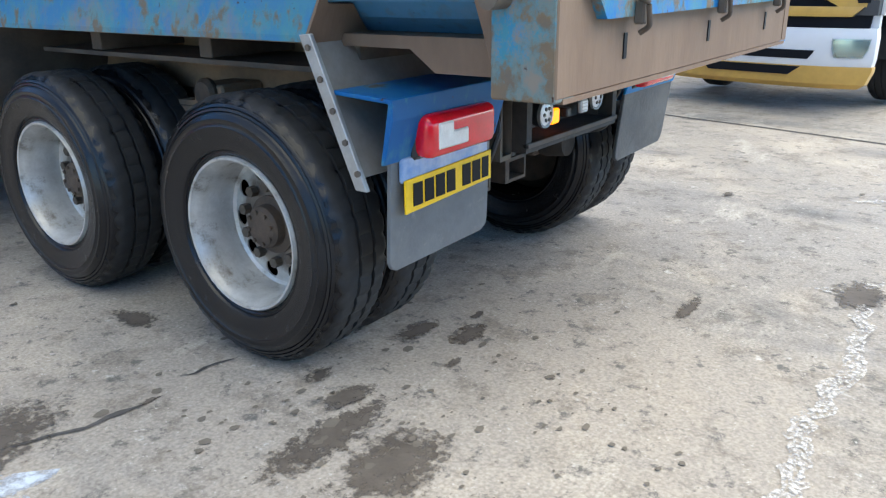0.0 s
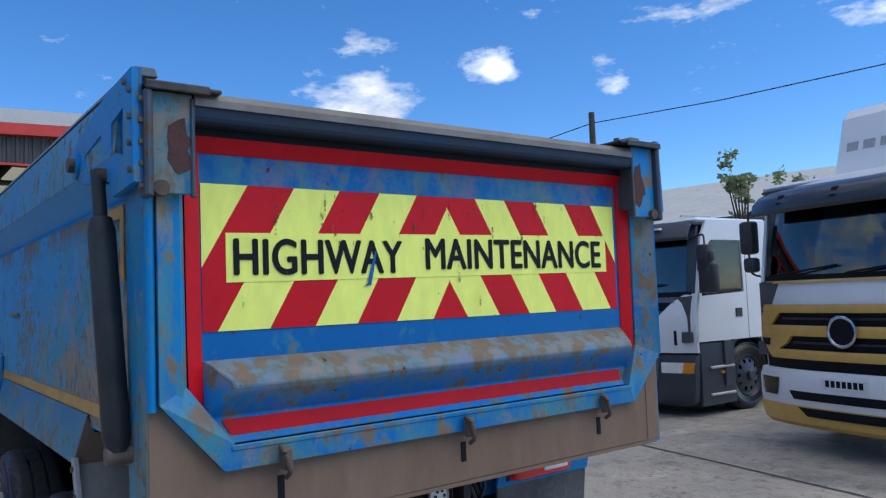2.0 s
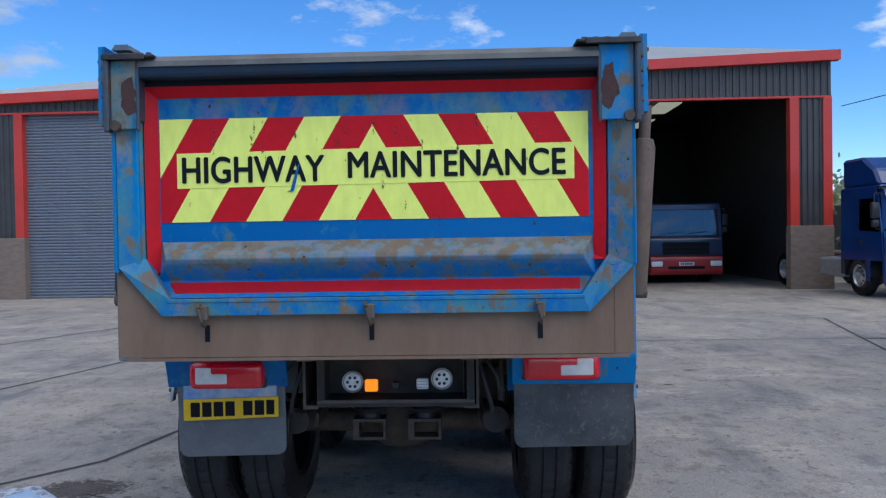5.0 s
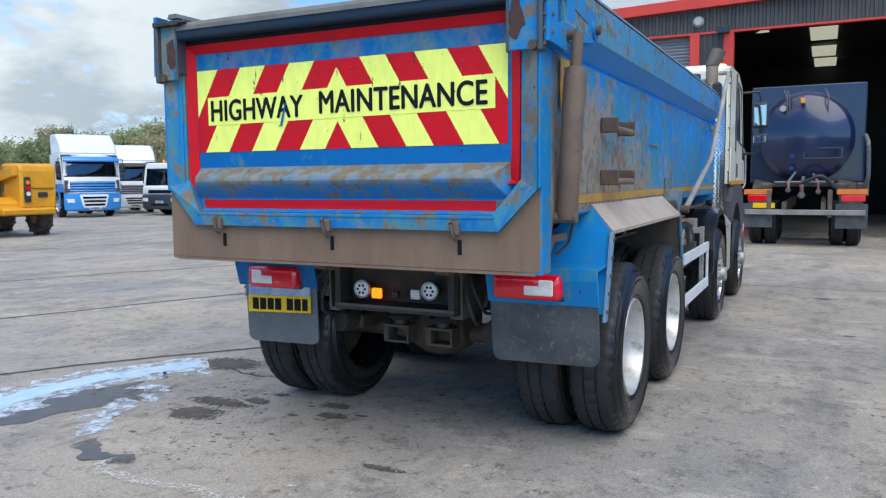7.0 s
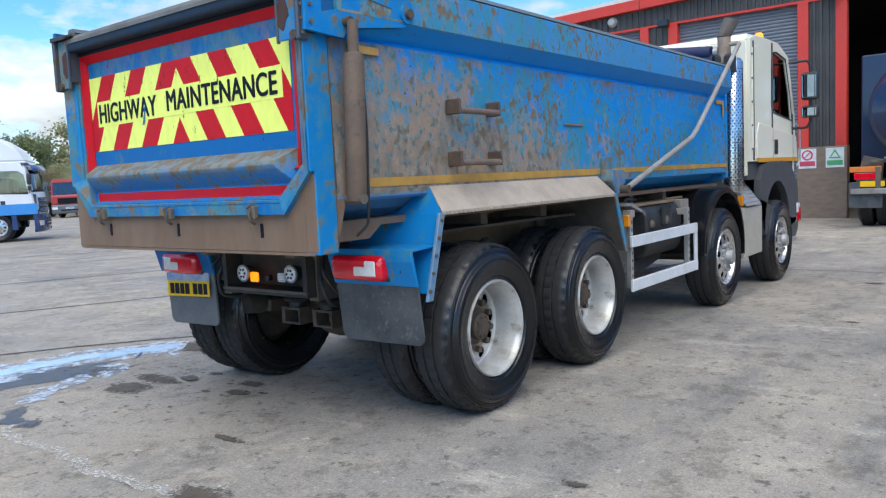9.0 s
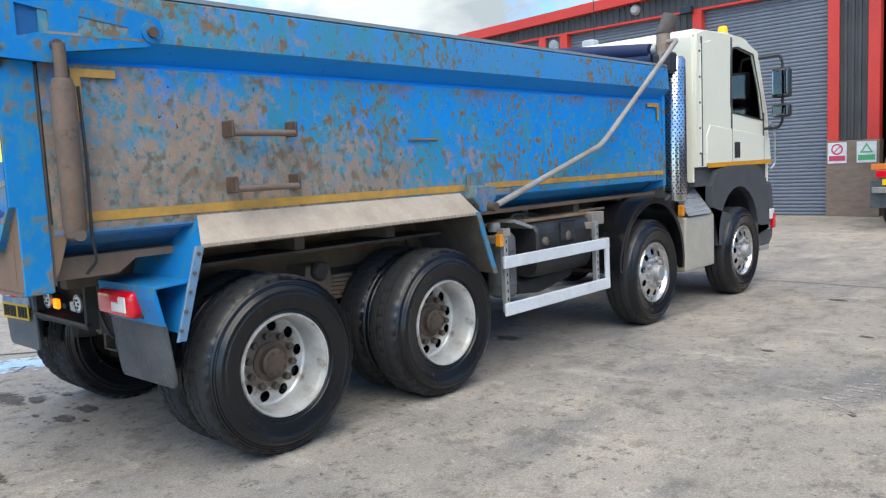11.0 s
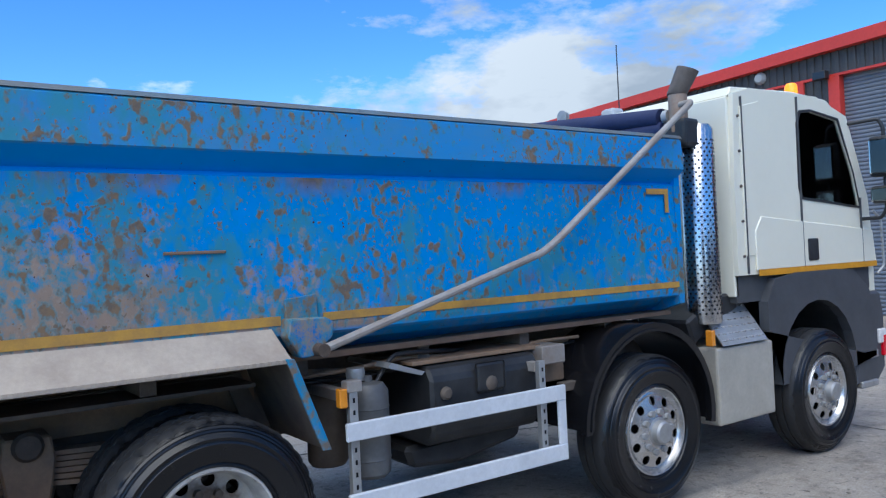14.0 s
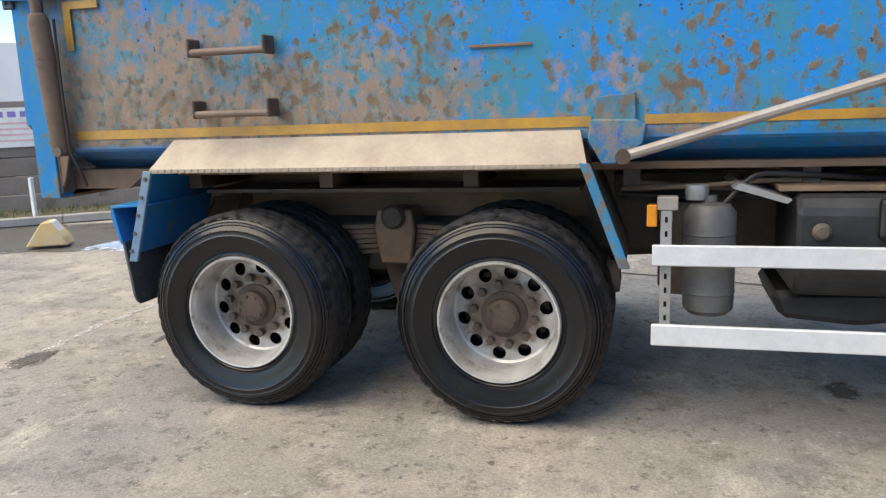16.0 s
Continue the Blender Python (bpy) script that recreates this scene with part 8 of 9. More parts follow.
low = part("bumper", bowed(gzr((0.10, -1.10, 1.10, -0.02), (0.16, -1.18, 1.18, 0.05), (0.34, -1.23, 1.23, 0.095), (0.62, -1.24, 1.24, 0.100), (0.84, -1.23, 1.23, 0.06)), 0.10), M_DARKB, grey_lorry, "dark blue-grey bumper", True)
frame_l = part("lower_grille", bowed(gzr((0.42, -0.66, 0.66, 0.105), (0.50, -0.73, 0.73, 0.125), (0.80, -0.74, 0.74, 0.120), (0.855, -0.70, 0.70, 0.100)), 0.05), M_GREYF, low, "grey lower grille", True)
for z0, z1 in ((0.655, 0.775), (0.475, 0.585)):
    part("grille_slot", bowed(gzr((z0, -0.60, 0.60, 0.132), (z1, -0.62, 0.62, 0.130)), 0.02), M_INK, frame_l)
for sd in (-1, 1):
    hl = part("headlamp", bowed(gzr((0.585, sd * 0.78, sd * 1.08, 0.108), (0.735, sd * 0.78, sd * 1.10, 0.106)), 0.03), M_LENS_CLEAR, low, "clear headlamp", True)
    part("indicator", bowed(gzr((0.585, sd * 1.085, sd * 1.225, 0.110), (0.735, sd * 1.105, sd * 1.23, 0.108)), 0.03), M_LENS_AMBER, low, "amber indicator", True)
    part("door_step", box(-1.0, -0.45, sd * 1.235 - 0.03, sd * 1.235 + 0.03, 0.62 - GREY_Z, 0.66 - GREY_Z, 0.01), M_GALV, grey_lorry, "pale step edge")
    part("door_step", box(-1.0, -0.45, sd * 1.235 - 0.03, sd * 1.235 + 0.03, 0.23 - GREY_Z, 0.27 - GREY_Z, 0.01), M_GALV, grey_lorry, "pale step edge")
    part("step_well", box(-1.05, -0.28, sd * 1.20 - 0.03, sd * 1.20 + 0.03, 0.10 - GREY_Z, 1.0 - GREY_Z, 0.01), M_DARKB, grey_lorry)
    part("side_marker", box(-0.80, -0.70, sd * 1.235 - 0.012, sd * 1.235 + 0.012, 0.54 - GREY_Z, 0.58 - GREY_Z, 0.004), M_LENS_AMBER, grey_lorry)
    big = part("mirror", box(-0.36, -0.20, sd * 1.45 - 0.14, sd * 1.45 + 0.14, 1.72 - GREY_Z, 2.14 - GREY_Z, 0.05, None, 2), M_BLACK, grey_lorry, "large black door mirror", True)
    part("upper_mirror", box(-0.36, -0.22, sd * 1.42 - 0.11, sd * 1.42 + 0.11, 2.16 - GREY_Z, 2.34 - GREY_Z, 0.05, None, 2), M_BLACK, big, "", True)
pl = part("number_plate", box(0.100, 0.113, -0.26, 0.26, 0.17 - GREY_Z, 0.285 - GREY_Z, 0.003), M_PLATE_W, low, "white front number plate")
for k in range(7):
    part("plate_bar", box(0.110, 0.116, -0.215 + 0.063 * k, -0.170 + 0.063 * k, 0.19 - GREY_Z, 0.265 - GREY_Z), M_INK, pl)
part("sun_blind", box(-0.28, -0.26, 0.30, 0.85, 2.33 - GREY_Z, 2.50 - GREY_Z, 0.01), M_CABIN, grey_lorry)
for y in (-0.5, 0.5):
    part("roof_bar", box(-1.6, -0.9, y - 0.02, y + 0.02, 2.92 - GREY_Z, 2.95 - GREY_Z), M_GALV, grey_lorry)
    part("roof_bar_foot", box(-1.3, -1.26, y - 0.02, y + 0.02, 2.80 - GREY_Z, 2.93 - GREY_Z), M_GALV, grey_lorry)
# its wheels take the dark bumper colour, standing in for the deep shade there
for wheel_part in grey_lorry.children_recursive:
    if wheel_part.name.split(".")[0] in ("rim", "hub", "wheel") and wheel_part.material_slots:
        wheel_part.material_slots[0].link = "OBJECT"
        wheel_part.material_slots[0].material = M_DARKB
navy_tractor = lorry("tractor_unit", "dark blue high-roof tractor unit parked by a concrete wall", pose(15.9, -11.95, gz(15), 0, 0, 182), M_NAVY, M_NAVY, M_GREYF, 2.85, 0.80, 2.2, 0.95, 4, None, "chassis", nose=False)
navy_nose = curved_nose(navy_tractor, 2.85, 1.72, 2.62, 0.95, M_NAVY, M_NAVY, M_GREYF, M_NAVY, 4, 0.70, None, True)
part("blue_band", bowed(rows_of((1.55, 1.19, -0.005), (1.70, 1.19, -0.035)), 0.03), M_SKYB, navy_nose, "brighter blue band", True)
part("roof_window", prism([(-0.40, 2.92), (-0.60, 3.24), (-0.64, 3.24), (-0.44, 2.92)], "y", -0.95, 0.95), M_WHITEP, navy_tractor)
FZ = gz(30)
row_lorry = lorry("parked_lorry", "white and blue high-roof lorry in a parked row", pose(22.3, 29.2, FZ, 0, 0, 247), M_WHITEP, M_SKYB, M_SKYB, 2.85, 0.95, 2.2, 1.15, 4, None, "chassis", None, None, False, M_SKYB, nose=False)
row_lorry.scale = (1.06, 1.06, 1.06)
curved_nose(row_lorry, 2.85, 1.85, 2.60, 1.10, M_WHITEP, M_SKYB, M_SKYB, M_SKYB, 4, 0.98, M_WHITEP)
lor2 = lorry("parked_lorry", "white high-roof lorry in a parked row", pose(26.3, 30.9, FZ, 0, 0, 240), M_WHITEP, M_WHITEP, M_INK, 2.8, 0.9, 2.2, 1.0, 4, None, "chassis", None, None, nose=False)
curved_nose(lor2, 2.8, 1.75, 2.55, 1.0, M_WHITEP, M_WHITEP, M_GREYF, M_BLACK, 4, 0.9)
lor3 = lorry("box_lorry", "white refrigerated box lorry in a parked row", pose(24.7, 27.4, FZ, 0, 0, 178), M_WHITEP, M_DARKB, M_INK, 2.6, 0, 2.0, 1.05, 4, None, "box", ws=(1.50, 2.34), slat_h=0.34)
for y in (-0.75, 0.75):
    part("beacon", lathe([(0.0, 0.0), (0.08, 0.0), (0.08, 0.12), (0.05, 0.16), (0.0, 0.16)], 14, "z"), M_LENS_AMBER, lor3, "amber roof beacon", True).matrix_basis = pose(-1.0, y, 2.63)
far_tractor = lorry("tractor_unit", "white and blue tractor unit parked across the yard", pose(10.9, 25.3, FZ, 0, 0, -32), M_WHITEP, M_NAVY, M_NAVY, 2.8, 0.9, 2.2, 0.95, 3, None, "chassis", None, None, False, M_SKYB, nose=False)
curved_nose(far_tractor, 2.8, 1.75, 2.55, 0.95, M_WHITEP, M_NAVY, M_NAVY, M_NAVY, 3, 0.95)
lorry("workshop_lorry", "dark blue lorry with a bull bar inside the workshop", pose(XF + 2.6, 7.05, ZB, 0, 0, 180), M_NAVY_D, M_GALV, M_NAVY_D, 2.75, 0, 2.0, 0.95, 3, None, "tipper", M_NAVY_D, None, True)
lorry("workshop_lorry", "dark lorry standing inside the workshop", pose(XF + 3.2, -7.8, ZB, 0, 0, 180), M_NAVY_D, M_REDL, M_INK, 2.75, 0, 2.0, 0.95, 3, None, "tipper", M_NAVY_D)
M_BG = mat("distant_green_paint", (0.05, 0.16, 0.13), 0.4)
lorry("distant_lorry", "red lorry far across the yard", pose(24, 50, FZ, 0, 0, 225), M_REDL, M_GREYF, M_INK, 2.7, 0, 2.0, 0.95, 3, None, "tipper")
lorry("distant_lorry", "green lorry far across the yard", pose(20, 52, FZ, 0, 0, 225), M_BG, M_GREYF, M_INK, 2.6, 0, 2.0, 0.95, 3, None, "tipper")
lorry("distant_lorry", "white lorry far across the yard", pose(27.5, 46, FZ, 0, 0, 240), M_WHITEP, M_GREYF, M_INK, 2.6, 0, 2.0, 0.95, 3, None, "tipper")
lorry("distant_lorry", "red lorry far across the yard", pose(16, 55, FZ, 0, 0, 230), M_REDL, M_GREYF, M_INK, 2.6, 0, 2.0, 0.95, 3, None, "tipper")


# ---- tanker backed into the open bay ----
M_FITTING = mat("dull_fitting_steel", (0.16, 0.165, 0.17), 0.5, 0.5, (0.09, 0.09, 0.095), 8)
tk = thing("tanker_lorry", "navy blue vacuum tanker standing in the open bay", "truck", "", pose(16.45, -1.90, ZB))
tank = part("tank", lathe([(0.0, -0.16), (0.45, -0.12), (0.85, -0.02), (1.14, 0.12), (1.24, 0.30), (1.27, 0.34), (1.25, 0.38), (1.25, 5.5), (0.9, 5.8), (0.0, 5.9)], 48, "x"), M_NAVY_D, tk, "glossy navy tank with a domed end", True)
tank.location = (0.25, 0.0, 2.60)
tank.scale = (1.0, 0.82, 0.85)
part("rim_band", lathe([(1.25, 0.50), (1.29, 0.52), (1.29, 0.58), (1.25, 0.60)], 48, "x", True), M_NAVY_D, tank, "", True)
part("name_frame", ring_panel([(-0.95, -0.62), (-0.95, -0.32), (0.05, -0.32), (0.05, -0.62)], [(-0.92, -0.59), (-0.92, -0.35), (0.02, -0.35), (0.02, -0.59)], "x", -0.115, -0.05), M_NAVY_D, tank)
part("amber_lamp", box(-0.16, -0.04, 0.04, 0.16, 0.90, 1.05, 0.01), M_LENS_AMBER, tank)
for z_ in (-0.56, -0.88):
    part("reflector", box(-0.12, -0.02, 0.28, 0.40, z_ - 0.055, z_ + 0.055, 0.01), M_NAVY, tank)
part("work_lamp", lathe([(0.0, 0.0), (0.08, 0.0), (0.09, 0.05), (0.06, 0.12), (0.0, 0.13)], 16, "x"), M_GALV, tank, "round work lamp", True).location = (-0.1, 0.62, 0.78)
for y_ in (0.45, 0.52, -0.55):
    part("lift_pipe", tube(bent([(0.0, y_, 0.55), (-0.04, y_, 1.1), (0.35, y_ + 0.1, 1.32)]), 0.022, 8), M_FITTING, tank, "", True)
part("bulk_box", box(1.2, 1.5, -1.28, 1.28, 1.5, 3.9, 0.03), M_NAVY_D, tk, "flat navy box panel")
for y_, z_, r_ in ((0.05, 1.22, 0.085), (0.34, 1.34, 0.06), (-0.30, 1.30, 0.06)):
    v_ = part("valve", lathe([(0.0, -0.40), (r_ * 0.7, -0.39), (r_, -0.34), (r_, -0.28), (r_ * 0.7, -0.25), (r_ * 0.7, 0.05), (0.0, 0.05)], 20, "x"), M_FITTING, tk, "dull steel outlet valve", True)
    v_.location = (0.25, y_, z_)
    part("valve_lever", rod((-0.30, 0.0, r_ * 0.8), (-0.36, 0.05, r_ + 0.16), 0.012, 8), M_REDL, v_, "red valve lever", True)
    part("riser_pipe", tube(bent([(0.05, y_, z_), (0.12, y_, z_ + 0.20), (0.30, y_ * 0.6, z_ + 0.42)]), r_ * 0.55, 12), M_FITTING, tk, "", True)
part("cross_pipe", rod((0.14, -0.62, 1.52), (0.14, 0.66, 1.52), 0.035, 12), M_FITTING, tk, "", True)
part("lower_guard", box(0.20, 0.26, -0.95, 0.95, 1.42, 1.50, 0.01), M_STEEL_DARK, tk)
part("hose", tube(bent([(0.0, 0.05, 1.5), (-0.1, -0.35, 1.7), (0.1, -0.7, 1.35), (0.2, -0.9, 1.2)]), 0.045), M_BLACK, tk, "", True)
part("bumper_beam", box(-0.10, 0.05, -1.28, 1.28, 0.76, 0.88, 0.01), M_GALV_DULL, tk, "grey rear bumper beam")
for y in (0.75, -0.55):
    part("beam_stay", box(-0.05, 0.05, y - 0.05, y + 0.05, 0.70, 1.35, 0.01), M_STEEL_DARK, tk)
for y in (1.0, -1.0):
    part("mud_flap", box(0.0, 0.03, y - 0.33, y + 0.33, 0.45, 1.02, 0.005), M_FLAP, tk)
    part("marker_board", box(-0.03, 0.0, y - 0.31, y + 0.31, 1.24, 1.36, 0.005), mat("orange_marker", (0.75, 0.20, 0.03), 0.4), tk, "orange marker board")
    part("tail_lamp", box(-0.04, 0.0, y - 0.28, y + 0.22, 1.08, 1.22, 0.01), M_LENS_RED, tk)
    part("tank_cradle", prism([(y - 0.25, 1.0), (y + 0.25, 1.0), (y * 0.9 + 0.2, 1.6), (y * 0.9 - 0.2, 1.5)], "x", 0.35, 0.5), M_STEEL_DARK, tk)
part("number_plate", box(-0.035, -0.02, 0.62, 1.1, 0.92, 1.04), M_PLATE_Y, tk)
part("hose_tube", tube(bent([(0.3, -1.2, 1.3), (0.15, -1.32, 1.6), (0.15, -1.3, 2.4), (0.5, -1.25, 2.6)]), 0.05), M_FITTING, tk, "", True)
part("hose_tray", box(0.3, 4.0, -1.35, -1.1, 1.2, 1.5, 0.02), M_STEEL_DARK, tk)
for s in (-1, 1):
    part("chassis_rail", box(0.0, 7.5, s * 0.42 - 0.05, s * 0.42 + 0.05, 0.8, 1.05), M_STEEL_DARK, tk)
    for x in (0.95, 2.3):
        for kind, yy in (("rear", 1.22), ("inner", 0.88)):
            src = WHEELS[kind]
            c = clone("wheel", src, pose(x, s * yy, TYRE_R, 0, 0, 180 if s > 0 else 0), tk)
            for ch in src.children:
                clone(ch.name.split(".")[0], ch, Matrix.Identity(4), c)

# ---- telehandler ----
M_MACHINE = mat("yellow_machine_paint", (0.72, 0.33, 0.015), 0.4, 0, (0.62, 0.27, 0.015), 2, spots=(0.25, 0.17, 0.08), spot_scale=5, spot_at=0.68)
th = thing("telehandler", "yellow telescopic handler with a dark cab, parked on the yard", "telehandler", "", pose(11.9, 19.9, FZ, 0, 0, 77))
th.scale = (1.0, 1.0, 1.08)
part("chassis", prism([(0.0, 0.75), (0.0, 1.0), (0.5, 1.15), (4.2, 1.05), (4.4, 0.8), (4.0, 0.6), (0.4, 0.6)], "y", -0.5, 0.5, 0.03), M_MACHINE, th)
part("engine_cover", prism([(-0.22, 0.80), (-0.28, 1.95), (-0.18, 2.10), (1.1, 2.12), (2.2, 1.78), (2.4, 1.0), (2.2, 0.80)], "y", -1.10, -0.02, 0.07), M_MACHINE, th, "yellow engine cover")
part("counterweight", prism([(-0.34, 0.64), (-0.38, 0.82), (0.1, 0.90), (0.5, 0.82), (0.4, 0.62)], "y", -1.02, 0.55, 0.04), M_MACHINE, th)
part("rear_lamp", box(-0.33, -0.22, -0.30, -0.12, 1.0, 1.72, 0.03, None, 2), M_BLACK, th)
for z_, m_ in ((1.56, M_LENS_AMBER), (1.40, M_LENS_RED), (1.24, M_LENS_CLEAR)):
    part("lamp_lens", rod((-0.30, -0.21, z_), (-0.345, -0.21, z_), 0.062, 16), m_, th, "", True)
part("badge_bar", box(-0.288, -0.262, -0.80, -0.52, 1.14, 1.28), M_BLACK, th)
part("cover_seam", box(-0.292, -0.262, -1.0, -0.34, 1.385, 1.40), M_BLACK, th)
cabf = part("cab_frame", ring_panel([(1.0, 1.0), (0.9, 1.9), (1.0, 2.45), (2.3, 2.5), (2.6, 1.7), (2.6, 1.0)], [(1.1, 1.1), (1.02, 1.9), (1.1, 2.36), (2.22, 2.40), (2.48, 1.7), (2.48, 1.1)], "y", 1.0, 1.08), M_BLACK, th, "black cab frame")
part("cab_frame", ring_panel([(1.0, 1.0), (0.9, 1.9), (1.0, 2.45), (2.3, 2.5), (2.6, 1.7), (2.6, 1.0)], [(1.1, 1.1), (1.02, 1.9), (1.1, 2.36), (2.22, 2.40), (2.48, 1.7), (2.48, 1.1)], "y", 0.08, 0.16), M_BLACK, th)
part("cab_glass", prism([(1.05, 1.1), (0.95, 1.9), (1.05, 2.4), (1.07, 2.4), (0.97, 1.9), (1.07, 1.1)], "y", 0.14, 1.02), M_PANE, cabf)
part("cab_glass", prism([(1.1, 1.1), (1.02, 1.9), (1.1, 2.36), (2.22, 2.40), (2.48, 1.7), (2.48, 1.1)], "y", 1.03, 1.035), M_PANE, cabf)
part("cab_roof", box(0.95, 2.35, 0.06, 1.1, 2.45, 2.6, 0.04), M_MACHINE, cabf)
part("cab_base", box(1.0, 2.6, 0.08, 1.08, 0.7, 1.12, 0.03), M_BLACK, cabf)
part("seat", box(1.3, 1.7, 0.35, 0.85, 1.1, 1.9, 0.05), M_CABIN, cabf)
part("beacon", rod((1.4, 0.3, 2.6), (1.4, 0.3, 2.75), 0.06, 14), M_LENS_AMBER, cabf, "", True)
part("roof_lamp", box(0.9, 0.98, 0.85, 1.0, 2.5, 2.62, 0.02), M_LENS_AMBER, cabf)
part("boom", prism([(-0.1, 1.75), (-0.1, 2.05), (4.6, 1.35), (5.0, 0.7), (4.8, 0.6), (4.4, 1.1)], "y", -0.14, 0.12, 0.02), M_MACHINE, th, "yellow lifting boom")
part("fork_carriage", box(4.9, 5.1, -0.6, 0.6, 0.3, 1.0, 0.03), M_MACHINE, th)
M_MUDTYRE = mat("muddy_tyre", (0.03, 0.026, 0.022), 0.85, 0, (0.10, 0.08, 0.062), 6, 0.3, 40)
M_MUDWHEEL = mat("muddy_yellow_wheel", (0.34, 0.19, 0.07), 0.7, 0, (0.16, 0.12, 0.085), 6, 0.2, 40)
LUG = []
for x, s in ((0.75, 1), (0.75, -1), (3.6, 1), (3.6, -1)):
    wh = part("wheel", lathe([(0.0, -0.08), (0.12, -0.12), (0.28, -0.06), (0.31, -0.19), (0.31, 0.19), (0.0, 0.19)], 24), M_MUDWHEEL, th, "muddy yellow wheel", True)
    part("tyre", lathe([(0.30, -0.20), (0.56, -0.20), (0.60, -0.14), (0.60, 0.14), (0.56, 0.20), (0.30, 0.20)], 30, "y", True), M_MUDTYRE, wh, "muddy lugged tyre")
    for k in range(20):
        m_ = pose(0, 0, 0, 0, 18 * k, 0) @ pose(0, -0.1 if k % 2 else 0.1, 0, 0, 0, 28 if k % 2 else -28)
        if LUG:
            clone("tyre_lug", LUG[0], m_, wh)
        else:
            LUG.append(part("tyre_lug", box(-0.04, 0.04, -0.11, 0.11, 0.57, 0.65, 0.01), M_MUDTYRE, wh))
            LUG[0].matrix_basis = m_
    wh.matrix_basis = pose(x, s * 0.95, 0.64, 0, 0, 180 if s > 0 else 0)
    part("mudguard", arch(x, 0.66, 0.76, 20, 150, s * 0.95 - 0.22, s * 0.95 + 0.22, 0.03, 10), M_BLACK, th)
    part("axle", rod((x, 0, 0.64), (x, s * 0.9, 0.64), 0.08, 10), M_BLACK, th)

# ---- concrete wall, shed and pole ----
M_PANEL = mat("stained_concrete_panels", (0.20, 0.195, 0.185), 0.85, 0, (0.12, 0.118, 0.11), 0.9, 0.3, 25, spots=(0.30, 0.295, 0.285), spot_scale=0.7, spot_at=0.56, stretch=(1, 1, 0.35))
bw = tagged(new("boundary_wall"), "tall stained concrete panel wall with upright posts", "wall", kind="structure")
panel = None
for k in range(12):
    x = 5.0 + 2.6 * k
    if panel is None:
        panel = part("wall_panel", box(0, 2.56, -0.07, 0.07, 0, 2.72, 0.01), M_PANEL, bw)
        panel.matrix_basis = pose(x, -15.2, gz(10), 0, 0, 1)
    else:
        clone("wall_panel", panel, pose(x, -15.2 + 0.045 * k, gz(10), 0, 0, 1), bw)
    part("wall_post", box(x - 0.06, x + 0.06, -15.02 + 0.045 * k, -14.90 + 0.045 * k, gz(10), 2.4, 0.01), M_STEEL_DARK, bw)
    part("wall_post", tube([(x, -14.96 + 0.045 * k, 2.2), (x, -14.9 + 0.045 * k, 2.55), (x - 0.25, -14.7 + 0.045 * k, 2.75)], 0.03, 6), M_STEEL_DARK, bw)
shed = thing("storage_shed", "grey shed with a pale ribbed roof behind the wall", "building", "", pose(31.5, -28.0, 0, 0, 0, 187))
part("shed_wall", corrugated(0, 26, 0, 5.0, 0, 0.35, 0.05), mat("grey_shed_cladding", (0.17, 0.18, 0.20), 0.7, 0, (0.13, 0.14, 0.155), 0.6), shed).matrix_basis = pose(0, 0, 0, 0, 0, -90)
sr = bmesh.new()
ra, rb_ = [], []
for i in range(121):
    x = -0.3 + 26.6 * i / 120
    dz = 0.06 if i % 2 else 0
    ra.append(sr.verts.new((x, -0.4, 4.95 + dz)))
    rb_.append(sr.verts.new((x, 14, 8.6 + dz)))
for i in range(120):
    sr.faces.new((ra[i], ra[i + 1], rb_[i + 1], rb_[i]))
part("roof", sr, M_ROOF, shed, "pale ribbed roof")
part("gable", prism([(-0.0, 0.0), (14, 0.0), (14, 8.5), (0.0, 4.95)], "x", 0.0, 0.1), M_CLAD, shed)
part("gable", prism([(-0.0, 0.0), (14, 0.0), (14, 8.5), (0.0, 4.95)], "x", 25.9, 26.0), M_CLAD, shed)
pole = thing("utility_pole", "dark wooden utility pole with a cable", "pole", "", pose(16.9, -19.8, gz(20)))
part("pole", rod((0, 0, 0), (0, 0, 8.6), 0.16, 14, None, 0.11), mat("dark_pole_wood", (0.06, 0.045, 0.035), 0.85, 0, (0.09, 0.07, 0.055), 4, 0.3, 30, stretch=(4, 4, 0.5)), pole, "", True)
part("cable", tube([(0, 0, 8.2)] + [(-25 * s, -4 * s, 8.2 + 1.2 * s - 2.5 * s * (1 - s)) for s in (0.2, 0.4, 0.6, 0.8, 1.0)], 0.02, 6), M_BLACK, pole)
part("cable", tube([(0, 0, 8.2)] + [(14 * s, 3 * s, 8.2 - 1.0 * s - 1.2 * s * (1 - s)) for s in (0.2, 0.4, 0.6, 0.8, 1.0)], 0.02, 6), M_BLACK, pole)
part("stay_wire", tube([(0, 0, 7.6), (2.5, 1.0, 0.05)], 0.015, 6), M_BLACK, pole)

# ---- verge, kerb and marker block ----
M_KERB = mat("pale_kerb", (0.36, 0.35, 0.33), 0.8, 0, (0.28, 0.27, 0.25), 3, 0.2, 40)
kerb = tagged(new("kerb"), "pale concrete kerb stones", "kerb", kind="structure")
kb = None
def along(s_, off=0.0):
    """A place along the kerb line, off metres behind it."""
    return -5.4 + 0.819 * s_ - 0.574 * off, 4.45 + 0.574 * s_ + 0.819 * off


